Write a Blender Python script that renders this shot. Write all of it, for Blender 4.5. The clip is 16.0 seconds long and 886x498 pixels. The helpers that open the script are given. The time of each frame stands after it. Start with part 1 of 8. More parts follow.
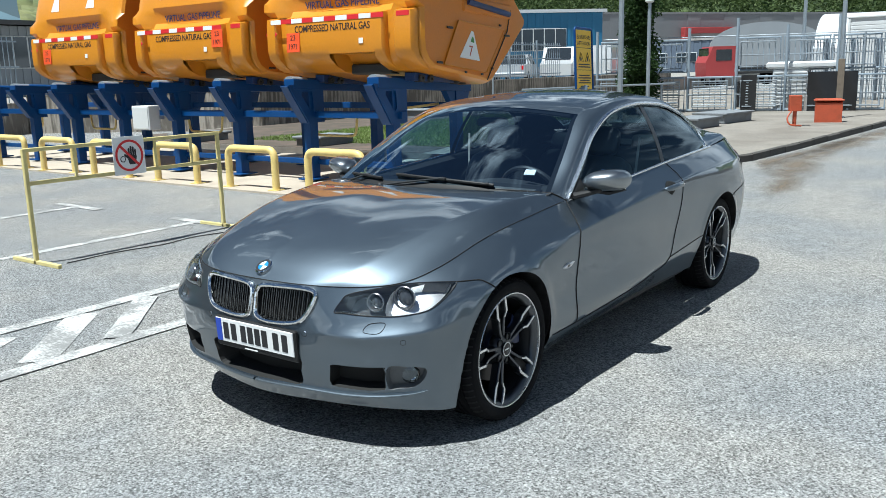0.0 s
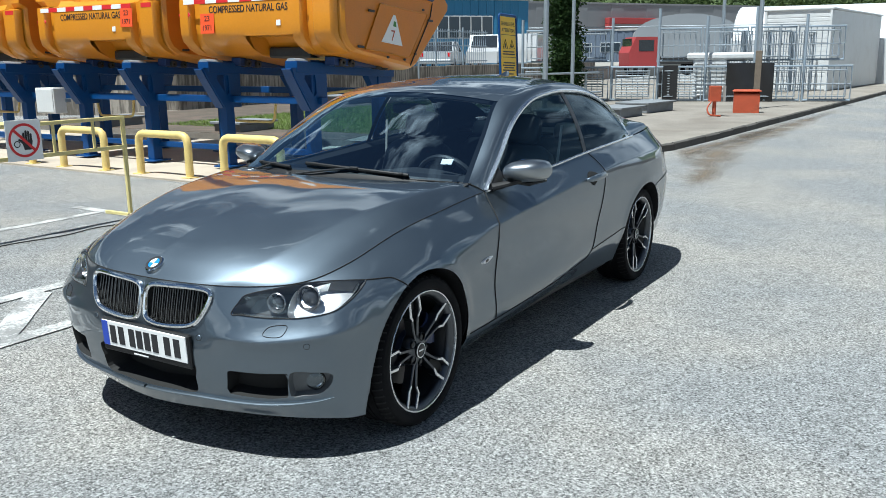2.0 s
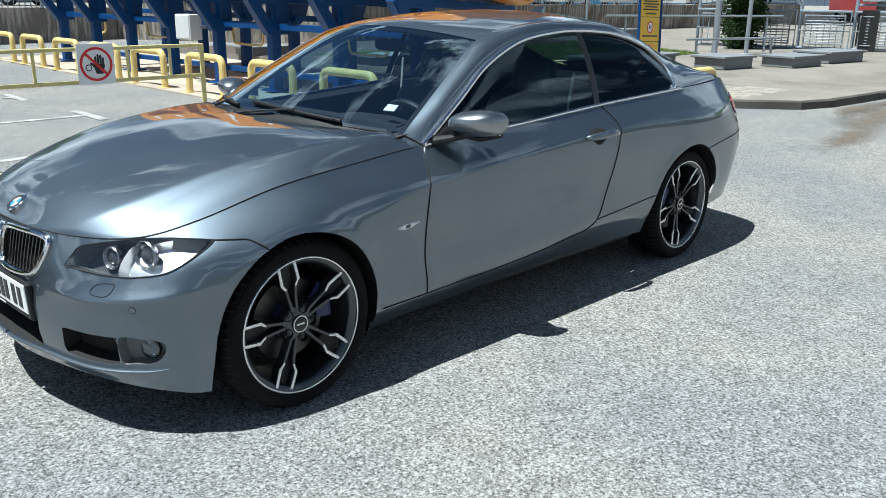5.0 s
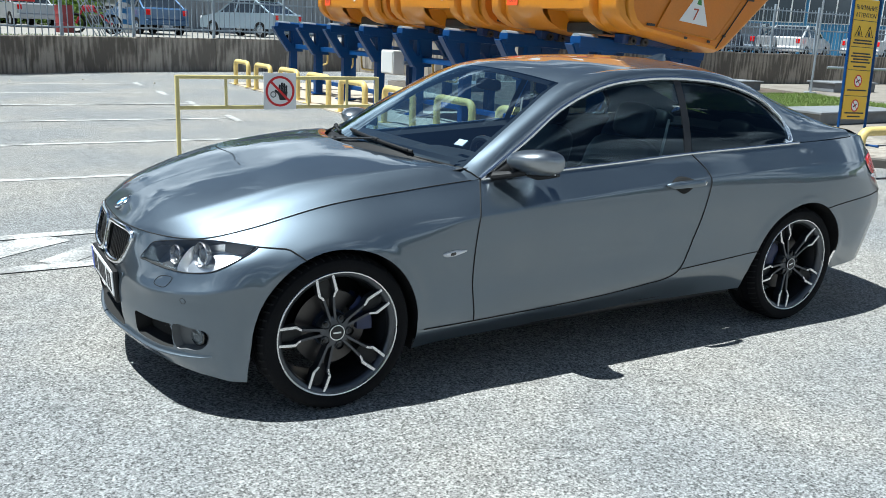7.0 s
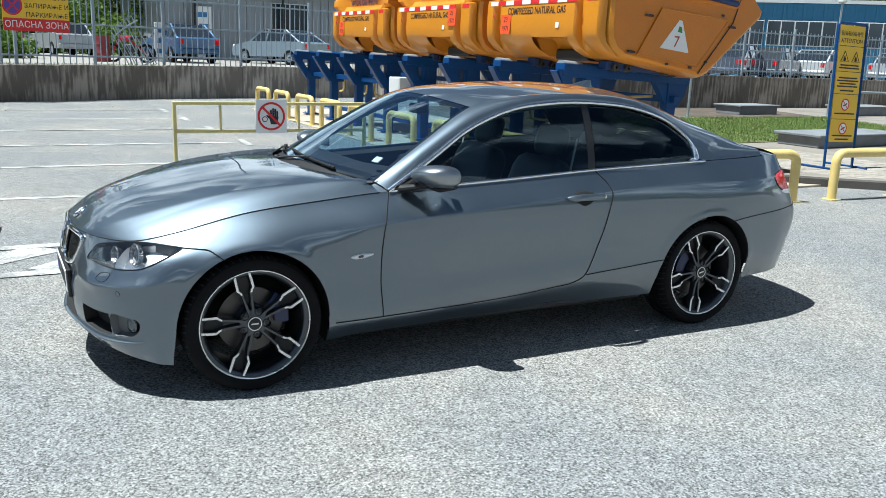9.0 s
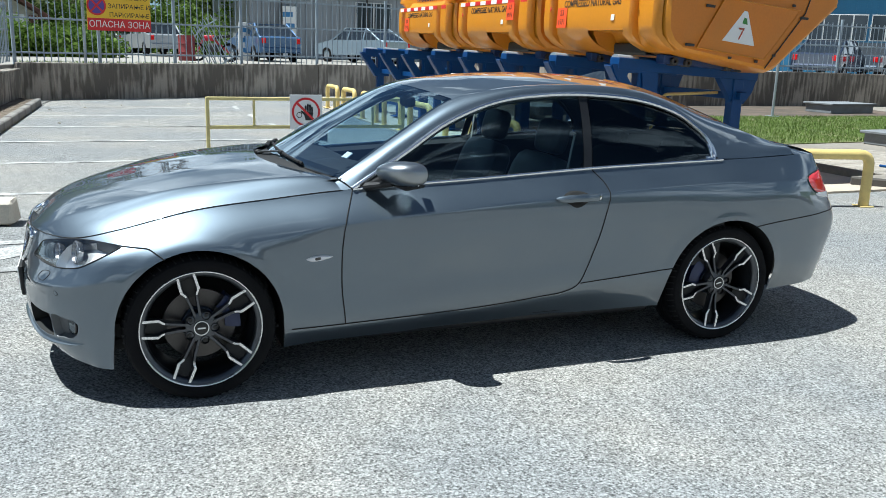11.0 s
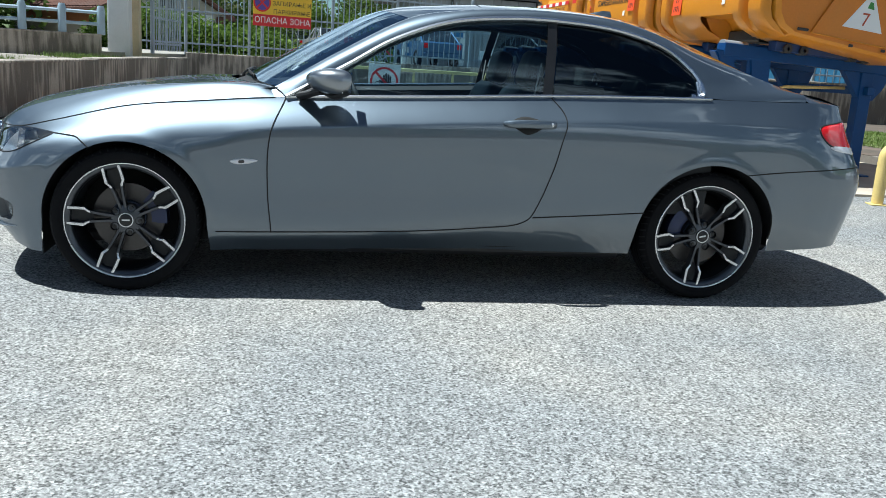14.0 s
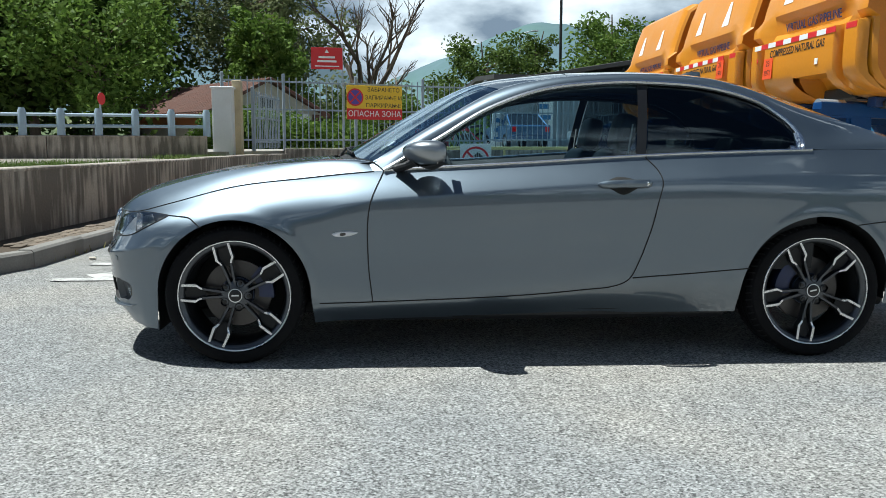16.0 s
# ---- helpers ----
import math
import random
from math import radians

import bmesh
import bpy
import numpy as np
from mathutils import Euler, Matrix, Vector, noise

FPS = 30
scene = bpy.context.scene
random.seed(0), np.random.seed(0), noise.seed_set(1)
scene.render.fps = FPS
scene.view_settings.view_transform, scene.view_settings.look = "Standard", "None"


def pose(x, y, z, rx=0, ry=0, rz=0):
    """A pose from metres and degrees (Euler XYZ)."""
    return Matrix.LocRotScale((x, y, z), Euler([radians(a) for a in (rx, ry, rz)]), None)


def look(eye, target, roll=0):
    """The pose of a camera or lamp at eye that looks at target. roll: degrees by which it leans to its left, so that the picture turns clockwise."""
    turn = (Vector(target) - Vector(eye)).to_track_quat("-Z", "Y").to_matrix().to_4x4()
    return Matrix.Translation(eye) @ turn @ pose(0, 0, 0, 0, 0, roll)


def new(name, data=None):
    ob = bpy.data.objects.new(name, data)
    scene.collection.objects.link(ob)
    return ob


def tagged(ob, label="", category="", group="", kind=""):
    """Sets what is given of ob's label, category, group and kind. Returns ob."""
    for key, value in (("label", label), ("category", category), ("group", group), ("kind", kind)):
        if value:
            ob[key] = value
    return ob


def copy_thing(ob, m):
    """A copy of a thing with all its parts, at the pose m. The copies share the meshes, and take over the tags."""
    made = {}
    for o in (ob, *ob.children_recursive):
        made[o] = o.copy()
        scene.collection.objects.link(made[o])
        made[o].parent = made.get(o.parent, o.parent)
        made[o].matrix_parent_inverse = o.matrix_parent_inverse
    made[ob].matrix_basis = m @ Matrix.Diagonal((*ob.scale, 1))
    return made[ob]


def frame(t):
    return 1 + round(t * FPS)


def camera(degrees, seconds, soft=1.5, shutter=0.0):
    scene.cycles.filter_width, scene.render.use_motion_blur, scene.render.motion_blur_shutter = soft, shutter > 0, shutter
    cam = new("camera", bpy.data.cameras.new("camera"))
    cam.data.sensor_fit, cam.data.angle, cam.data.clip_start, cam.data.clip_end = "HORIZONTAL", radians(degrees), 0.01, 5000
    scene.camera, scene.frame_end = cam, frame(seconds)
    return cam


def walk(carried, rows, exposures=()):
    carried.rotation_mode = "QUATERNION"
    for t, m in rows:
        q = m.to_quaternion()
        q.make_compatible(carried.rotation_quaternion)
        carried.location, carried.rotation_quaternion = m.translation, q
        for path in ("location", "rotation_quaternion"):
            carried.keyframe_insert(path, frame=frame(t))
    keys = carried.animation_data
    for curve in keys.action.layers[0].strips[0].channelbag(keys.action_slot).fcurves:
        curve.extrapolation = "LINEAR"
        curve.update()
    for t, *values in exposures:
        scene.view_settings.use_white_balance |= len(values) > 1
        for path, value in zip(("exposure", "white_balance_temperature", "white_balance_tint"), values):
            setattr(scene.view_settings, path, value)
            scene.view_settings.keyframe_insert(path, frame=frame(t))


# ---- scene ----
cam = camera(55.0, 16.0, soft=0.72)
PATH = [
    (0, (-4.482, -2.773, 1.545), (-2.902, -1.616, 1.138), -1.5),
    (0.5, (-4.449, -2.805, 1.542), (-2.867, -1.642, 1.163), -1.5),
    (1, (-4.408, -2.806, 1.538), (-2.807, -1.669, 1.156), -1.4),
    (1.5, (-4.342, -2.733, 1.525), (-2.743, -1.602, 1.12), -1.4),
    (2, (-4.242, -2.694, 1.525), (-2.574, -1.681, 1.086), -0.6),
    (2.5, (-4.118, -2.804, 1.516), (-2.478, -1.756, 1.057), 0.1),
    (3, (-3.96, -2.88, 1.518), (-2.423, -1.706, 1.009), 0.1),
    (3.5, (-3.742, -2.844, 1.5), (-2.249, -1.622, 0.972), -0.6),
    (4, (-3.54, -2.896, 1.498), (-2.055, -1.671, 0.957), -0.5),
    (4.2, (-3.458, -2.984, 1.493), (-1.995, -1.734, 0.946), -0.2),
    (6.3, (-2.715, -3.496, 1.497), (-1.624, -1.922, 0.919), 1.1),
    (6.5, (-2.692, -3.561, 1.503), (-1.68, -1.926, 0.952), 1.4),
    (7, (-2.688, -3.802, 1.516), (-1.688, -2.144, 1.016), 2.5),
    (7.5, (-2.558, -4.012, 1.51), (-1.565, -2.349, 1.013), 2.0),
    (8, (-2.35, -4.207, 1.541), (-1.409, -2.515, 1.041), 2.9),
    (8.5, (-2.364, -4.389, 1.56), (-1.432, -2.679, 1.104), 1.5),
    (9, (-2.405, -4.528, 1.563), (-1.478, -2.813, 1.116), 2.1),
    (9.2, (-2.4, -4.562, 1.556), (-1.474, -2.847, 1.107), 2.4),
    (11.3, (-1.536, -4.465, 1.516), (-0.914, -2.62, 1.056), 1.4),
    (11.5, (-1.39, -4.528, 1.51), (-0.89, -2.648, 1.044), 0.6),
    (12, (-1.177, -4.675, 1.518), (-0.83, -2.762, 1.05), 0.3),
    (12.5, (-1.097, -4.83, 1.514), (-0.762, -2.914, 1.047), 1.1),
    (13, (-0.886, -4.833, 1.421), (-0.676, -2.897, 0.967), -0.4),
    (13.5, (-0.737, -4.748, 1.256), (-0.607, -2.806, 0.793), 0.7),
    (14, (-0.647, -4.75, 1.099), (-0.298, -2.828, 0.669), 3.6),
    (14.5, (-0.619, -4.786, 1.037), (-0.237, -2.851, 0.707), 1.5),
    (15, (-0.624, -4.773, 1.011), (-0.242, -2.83, 0.724), 0.7),
    (15.5, (-0.697, -4.804, 1.0), (-0.518, -2.829, 0.739), -0.1),
    (16, (-0.666, -4.786, 1.016), (-0.54, -2.805, 0.774), 0.1),
]
walk(cam, [(t, look(eye, target, roll)) for t, eye, target, roll in PATH],
     exposures=[(0, .65, 5850, 2), (4, .65, 5850, 2), (6.5, .80, 5850, 2), (9, .80, 5850, 2), (12.5, .81, 5850, 2), (14, .79, 5850, 2), (14.5, .80, 6120, 2), (15, .80, 6120, 2), (16, .58, 6080, 2)])

# ---- world, sun ----
SUN_WAY = Vector((-0.345, 0.10, 0.95)).normalized()      # towards the sun
world = bpy.data.worlds.new("sky")
scene.world = world
world.use_nodes = True
nt = world.node_tree
nt.nodes.clear()
w_out = nt.nodes.new("ShaderNodeOutputWorld")
w_bg = nt.nodes.new("ShaderNodeBackground")
w_sky = nt.nodes.new("ShaderNodeTexSky")
w_sky.sky_type, w_sky.sun_disc = "NISHITA", False
w_sky.sun_elevation = math.asin(SUN_WAY.z)
w_sky.sun_rotation = math.atan2(SUN_WAY.x, SUN_WAY.y)
w_sky.air_density, w_sky.dust_density, w_sky.ozone_density = 1.0, 0.5, 5.0
w_co = nt.nodes.new("ShaderNodeTexCoord")
w_map = nt.nodes.new("ShaderNodeMapping")
w_map.inputs["Scale"].default_value = (1.0, 1.0, 2.2)
w_map.inputs["Location"].default_value = (0.3, 3.4, 10.8)
w_noise = nt.nodes.new("ShaderNodeTexNoise")
w_noise.inputs["Scale"].default_value, w_noise.inputs["Detail"].default_value = 2.8, 12.0
w_noise.inputs["Roughness"].default_value = 0.58
w_ramp = nt.nodes.new("ShaderNodeValToRGB")
w_ramp.color_ramp.elements[0].position, w_ramp.color_ramp.elements[1].position = 0.53, 0.575
w_n2 = nt.nodes.new("ShaderNodeTexNoise")
w_n2.inputs["Scale"].default_value, w_n2.inputs["Detail"].default_value = 5.5, 8.0
w_cl = nt.nodes.new("ShaderNodeValToRGB")
w_cl.color_ramp.elements[0].position, w_cl.color_ramp.elements[1].position = 0.41, 0.65
w_cl.color_ramp.elements[0].color, w_cl.color_ramp.elements[1].color = (6.0, 7.6, 9.8, 1), (32.0, 34.0, 36.0, 1)
w_mix = nt.nodes.new("ShaderNodeMix")
w_mix.data_type = "RGBA"
L = nt.links.new
L(w_co.outputs["Generated"], w_map.inputs["Vector"])
L(w_map.outputs[0], w_noise.inputs["Vector"])
L(w_map.outputs[0], w_n2.inputs["Vector"])
w_sep, w_low = nt.nodes.new("ShaderNodeSeparateXYZ"), nt.nodes.new("ShaderNodeMath")
w_low.operation = "MULTIPLY_ADD"
w_low.inputs[1].default_value = -0.20
w_add = nt.nodes.new("ShaderNodeMath")
L(w_co.outputs["Generated"], w_sep.inputs[0])
L(w_sep.outputs["Z"], w_low.inputs[0])
L(w_noise.outputs["Fac"], w_low.inputs[2])
w_add.inputs[1].default_value = 0.100
L(w_low.outputs[0], w_add.inputs[0])
L(w_add.outputs[0], w_ramp.inputs["Fac"])
L(w_n2.outputs["Fac"], w_cl.inputs["Fac"])
L(w_ramp.outputs["Color"], w_mix.inputs["Factor"])
L(w_sky.outputs["Color"], w_mix.inputs["A"])
L(w_cl.outputs["Color"], w_mix.inputs["B"])
L(w_mix.outputs["Result"], w_bg.inputs["Color"])
w_bg.inputs["Strength"].default_value = 0.027
L(w_bg.outputs[0], w_out.inputs["Surface"])

sun = new("sun", bpy.data.lights.new("sun", "SUN"))
sun.data.energy, sun.data.angle, sun.data.color = 5.0, radians(0.53), (1.0, 0.963, 0.908)
sun.matrix_world = look(SUN_WAY * 50, (0, 0, 0))


# ---- mesh helpers ----
class Mesh:
    """Collects vertices and faces of one mesh."""

    def __init__(self):
        self.v, self.f = [], []

    def add(self, vs, fs):
        o = len(self.v)
        self.v += [tuple(p) for p in vs]
        self.f += [tuple(i + o for i in q) for q in fs]
        return self

    def moved(self, m):
        self.v = [tuple(m @ Vector(p)) for p in self.v]
        return self


def mesh_of(name, M, material=None, smooth=False, recalc=True, angle=None):
    me = bpy.data.meshes.new(name)
    me.from_pydata([tuple(p) for p in M.v], [], M.f)
    if recalc:
        bm = bmesh.new()
        bm.from_mesh(me)
        bmesh.ops.recalc_face_normals(bm, faces=bm.faces)
        bm.to_mesh(me)
        bm.free()
    if smooth:
        me.shade_smooth()
        if angle:
            me.set_sharp_from_angle(angle=radians(angle))
    if material:
        for m in (material if isinstance(material, (list, tuple)) else [material]):
            me.materials.append(m)
    return me


def part(name, M, material, parent, label="", smooth=False, recalc=True, angle=35):
    ob = new(name, mesh_of(name, M, material, smooth, recalc, angle))
    if parent is not None:
        ob.parent = parent
    if label:
        ob["label"] = label
    return ob


def thing(name, label, category, loc=(0, 0, 0), rz=0, group="", kind=""):
    ob = new(name)
    ob.empty_display_size = 0.1
    ob.matrix_world = pose(*loc, 0, 0, rz)
    return tagged(ob, label, category, group, kind)


def solo(name, M, material, label, category, group="", kind="", smooth=False, recalc=True, m=None, angle=35):
    ob = new(name, mesh_of(name, M, material, smooth, recalc, angle))
    if m is not None:
        ob.matrix_world = m
    return tagged(ob, label, category, group, kind)


def cbox(M, c, s, b=0.004, m=None):
    """A box with chamfered edges: centre c, size s."""
    h = [max(k / 2, 1e-4) for k in s]
    b = min(b, min(h) * 0.8)
    vs, idx = [], {}
    for sx in (-1, 1):
        for sy in (-1, 1):
            for sz in (-1, 1):
                sg = (sx, sy, sz)
                for a in range(3):
                    p = [sg[k] * (h[k] if k == a else h[k] - b) for k in range(3)]
                    idx[sg + (a,)] = len(vs)
                    vs.append(Vector([p[k] + c[k] for k in range(3)]))
    fs = []
    for a in range(3):
        o1, o2 = [k for k in range(3) if k != a]
        for s0 in (-1, 1):
            q = []
            for t1, t2 in ((-1, -1), (1, -1), (1, 1), (-1, 1)):
                sg = [0, 0, 0]
                sg[a], sg[o1], sg[o2] = s0, t1, t2
                q.append(idx[tuple(sg) + (a,)])
            fs.append(q)
        for t1 in (-1, 1):
            for t2 in (-1, 1):
                lo, hi = [0, 0, 0], [0, 0, 0]
                lo[a], lo[o1], lo[o2] = -1, t1, t2
                hi[a], hi[o1], hi[o2] = 1, t1, t2
                lo, hi = tuple(lo), tuple(hi)
                fs.append([idx[lo + (o1,)], idx[hi + (o1,)], idx[hi + (o2,)], idx[lo + (o2,)]])
    for sx in (-1, 1):
        for sy in (-1, 1):
            for sz in (-1, 1):
                fs.append([idx[(sx, sy, sz, a)] for a in range(3)])
    if m is not None:
        vs = [m @ p for p in vs]
    return M.add(vs, fs)


def tube(M, pts, r, n=8, closed=False, squash=1.0):
    """A round bar along the points."""
    pts = [Vector(p) for p in pts]
    rs = r if isinstance(r, (list, tuple)) else [r] * len(pts)
    k = len(pts)
    vs, up = [], None
    for i, p in enumerate(pts):
        a = pts[(i - 1) % k] if closed or i > 0 else p
        c = pts[(i + 1) % k] if closed or i < k - 1 else p
        d = (c - a).normalized()
        if up is None:
            up = Vector((0, 0, 1)) if abs(d.z) < 0.9 else Vector((1, 0, 0))
        up = (up - d * up.dot(d))
        up = up.normalized() if up.length > 1e-6 else d.orthogonal().normalized()
        side = d.cross(up)
        for j in range(n):
            t = 2 * math.pi * (j + 0.5) / n
            vs.append(p + (side * math.cos(t) + up * math.sin(t) * squash) * rs[i])
    fs = []
    for i in range(k if closed else k - 1):
        for j in range(n):
            a, b = i * n + j, i * n + (j + 1) % n
            c, d2 = ((i + 1) % k) * n + (j + 1) % n, ((i + 1) % k) * n + j
            fs.append((a, b, c, d2))
    if not closed:
        fs.append(tuple(range(n)))
        fs.append(tuple((k - 1) * n + j for j in range(n)))
    return M.add(vs, fs)


def bent(pts, r, steps=5):
    """The points of a line whose inner corners are rounded with radius r."""
    pts = [Vector(p) for p in pts]
    out = [pts[0]]
    for a, b, c in zip(pts, pts[1:], pts[2:]):
        d1, d2 = (a - b).normalized(), (c - b).normalized()
        p, q = b + d1 * r, b + d2 * r
        for i in range(steps + 1):
            t = i / steps
            out.append(p * (1 - t) ** 2 + b * 2 * t * (1 - t) + q * t * t)
    return out + [pts[-1]]


def lathe(M, prof, n=32, m=None, closed=False, caps=False):
    """A profile of (radius, height) turned round the z axis."""
    vs, fs, k = [], [], len(prof)
    for i in range(n):
        t = 2 * math.pi * i / n
        for r, h in prof:
            vs.append(Vector((r * math.cos(t), r * math.sin(t), h)))
    for i in range(n):
        for j in range(k if closed else k - 1):
            a, b = i * k + j, i * k + (j + 1) % k
            c, d = ((i + 1) % n) * k + (j + 1) % k, ((i + 1) % n) * k + j
            fs.append((a, b, c, d))
    if caps:
        fs.append(tuple(i * k for i in range(n)))
        fs.append(tuple(i * k + k - 1 for i in range(n)))
    if m is not None:
        vs = [m @ p for p in vs]
    return M.add(vs, fs)


def prism(M, poly, h0, h1, m=None):
    """A flat outline given height along z."""
    k = len(poly)
    vs = [Vector((x, y, h0)) for x, y in poly] + [Vector((x, y, h1)) for x, y in poly]
    fs = [tuple(range(k)), tuple(range(k, 2 * k))] + [(i, (i + 1) % k, k + (i + 1) % k, k + i) for i in range(k)]
    if m is not None:
        vs = [m @ p for p in vs]
    return M.add(vs, fs)


def sheet(M, rows):
    """A surface through a grid of points."""
    n, k = len(rows), len(rows[0])
    vs = [p for row in rows for p in row]
    return M.add(vs, [(i * k + j, i * k + j + 1, (i + 1) * k + j + 1, (i + 1) * k + j) for i in range(n - 1) for j in range(k - 1)])


def letters(name, text, size, material, m, parent=None, depth=0.002, align="CENTER", squeeze=1.0, bold=0.0):
    """Raised writing with the built-in font, as a mesh."""
    cu = bpy.data.curves.new(name, "FONT")
    cu.body, cu.size, cu.extrude, cu.align_x, cu.align_y = text, size, depth, align, "CENTER"
    cu.offset = bold * size
    tmp = new("writing_curve", cu)
    dep = bpy.context.evaluated_depsgraph_get()
    me = bpy.data.meshes.new_from_object(tmp.evaluated_get(dep))
    bpy.data.objects.remove(tmp)
    bpy.data.curves.remove(cu)
    me.name = name
    me.materials.clear()
    me.materials.append(material)
    ob = new(name, me)
    if parent is not None:
        ob.parent = parent
    ob.matrix_basis = m @ Matrix.Diagonal((squeeze, 1, 1, 1))
    return ob


# ---- materials ----
def nodes_of(name):
    m = bpy.data.materials.new(name)
    m.use_nodes = True
    t = m.node_tree
    return m, t, t.nodes["Principled BSDF"]


def surface(name, color, rough=0.6, metal=0.0, vary=0.12, scale=6.0, fine=60.0, bump=0.15, stain=None, stain_amount=0.0,
            coat=0.0, spec=0.5, stretch=(1, 1, 1), pieces=0.0, bump_size=0.004):
    """A real surface: two scales of uneven colour, fine relief, and dirt of its own shape."""
    m, t, bsdf = nodes_of(name)
    n, link = t.nodes.new, t.links.new
    co = n("ShaderNodeTexCoord")
    mp = n("ShaderNodeMapping")
    mp.inputs["Scale"].default_value = stretch
    link(co.outputs["Object"], mp.inputs["Vector"])
    big, small = n("ShaderNodeTexNoise"), n("ShaderNodeTexNoise")
    for tex, sc, det in ((big, scale, 5), (small, fine, 4)):
        tex.inputs["Scale"].default_value, tex.inputs["Detail"].default_value = sc, det
        link(mp.outputs[0], tex.inputs["Vector"])
    add = n("ShaderNodeMath")
    add.operation = "ADD"
    link(big.outputs["Fac"], add.inputs[0])
    link(small.outputs["Fac"], add.inputs[1])
    rng = n("ShaderNodeMapRange")
    rng.inputs["From Min"].default_value, rng.inputs["From Max"].default_value = 0.6, 1.4
    rng.inputs["To Min"].default_value, rng.inputs["To Max"].default_value = 1 - vary, 1 + vary
    link(add.outputs[0], rng.inputs["Value"])
    val = rng.outputs["Result"]
    if pieces:
        info = n("ShaderNodeObjectInfo")
        r2 = n("ShaderNodeMapRange")
        r2.inputs["To Min"].default_value, r2.inputs["To Max"].default_value = 1 - pieces, 1 + pieces
        link(info.outputs["Random"], r2.inputs["Value"])
        mul0 = n("ShaderNodeMath")
        mul0.operation = "MULTIPLY"
        link(val, mul0.inputs[0])
        link(r2.outputs["Result"], mul0.inputs[1])
        val = mul0.outputs[0]
    mul = n("ShaderNodeVectorMath")
    mul.operation = "SCALE"
    mul.inputs[0].default_value = color
    link(val, mul.inputs["Scale"])
    col = mul.outputs[0]
    if stain:
        st = n("ShaderNodeTexNoise")
        st.inputs["Scale"].default_value, st.inputs["Detail"].default_value = scale * 0.6, 8
        st.inputs["Distortion"].default_value = 0.6
        link(mp.outputs[0], st.inputs["Vector"])
        ramp = n("ShaderNodeMapRange")
        ramp.inputs["From Min"].default_value, ramp.inputs["From Max"].default_value = 0.48, 0.68
        ramp.inputs["To Max"].default_value = stain_amount
        link(st.outputs["Fac"], ramp.inputs["Value"])
        mix = n("ShaderNodeMix")
        mix.data_type = "RGBA"
        mix.inputs["B"].default_value = (*stain, 1)
        link(ramp.outputs["Result"], mix.inputs["Factor"])
        link(col, mix.inputs["A"])
        col = mix.outputs["Result"]
    link(col, bsdf.inputs["Base Color"])
    rr = n("ShaderNodeMapRange")
    rr.inputs["From Min"].default_value, rr.inputs["From Max"].default_value = 0.3, 0.7
    rr.inputs["To Min"].default_value, rr.inputs["To Max"].default_value = max(rough - 0.08, 0.02), min(rough + 0.08, 1)
    link(big.outputs["Fac"], rr.inputs["Value"])
    link(rr.outputs["Result"], bsdf.inputs["Roughness"])
    bsdf.inputs["Metallic"].default_value = metal
    bsdf.inputs["Coat Weight"].default_value = coat
    bsdf.inputs["Specular IOR Level"].default_value = spec
    if bump:
        bp = n("ShaderNodeBump")
        bp.inputs["Strength"].default_value, bp.inputs["Distance"].default_value = bump, bump_size
        link(small.outputs["Fac"], bp.inputs["Height"])
        link(bp.outputs["Normal"], bsdf.inputs["Normal"])
    return m


def plain(name, color, rough=0.5, metal=0.0, coat=0.0, emit=0.0):
    m, t, bsdf = nodes_of(name)
    bsdf.inputs["Base Color"].default_value = (*color, 1)
    bsdf.inputs["Roughness"].default_value, bsdf.inputs["Metallic"].default_value = rough, metal
    bsdf.inputs["Coat Weight"].default_value = coat
    return m


def car_paint(name, color, flake=0.5, rough=0.50):
    """Metallic paint under clear coat: fine flakes, a little orange peel, thin dust."""
    m, t, bsdf = nodes_of(name)
    n, link = t.nodes.new, t.links.new
    co = n("ShaderNodeTexCoord")
    fl = n("ShaderNodeTexVoronoi")
    fl.inputs["Scale"].default_value = 900
    link(co.outputs["Object"], fl.inputs["Vector"])
    dust = n("ShaderNodeTexNoise")
    dust.inputs["Scale"].default_value, dust.inputs["Detail"].default_value = 3.0, 8
    link(co.outputs["Object"], dust.inputs["Vector"])
    sep = n("ShaderNodeSeparateColor")
    link(fl.outputs["Color"], sep.inputs[0])
    rng = n("ShaderNodeMapRange")
    rng.inputs["To Min"].default_value, rng.inputs["To Max"].default_value = 0.97, 1.03
    link(sep.outputs[0], rng.inputs["Value"])
    sc = n("ShaderNodeVectorMath")
    sc.operation = "SCALE"
    sc.inputs[0].default_value = color
    link(rng.outputs["Result"], sc.inputs["Scale"])
    link(sc.outputs[0], bsdf.inputs["Base Color"])
    bsdf.inputs["Metallic"].default_value = flake
    rr = n("ShaderNodeMapRange")
    rr.inputs["From Min"].default_value, rr.inputs["From Max"].default_value = 0.35, 0.7
    rr.inputs["To Min"].default_value, rr.inputs["To Max"].default_value = rough, rough + .06
    link(dust.outputs["Fac"], rr.inputs["Value"])
    link(rr.outputs["Result"], bsdf.inputs["Roughness"])
    bsdf.inputs["Specular Tint"].default_value = (0.55, 0.57, 0.60, 1)
    bsdf.inputs["Coat Weight"].default_value = 1.0
    bsdf.inputs["Coat Roughness"].default_value = 0.026
    bsdf.inputs["Coat IOR"].default_value = 1.74
    return m


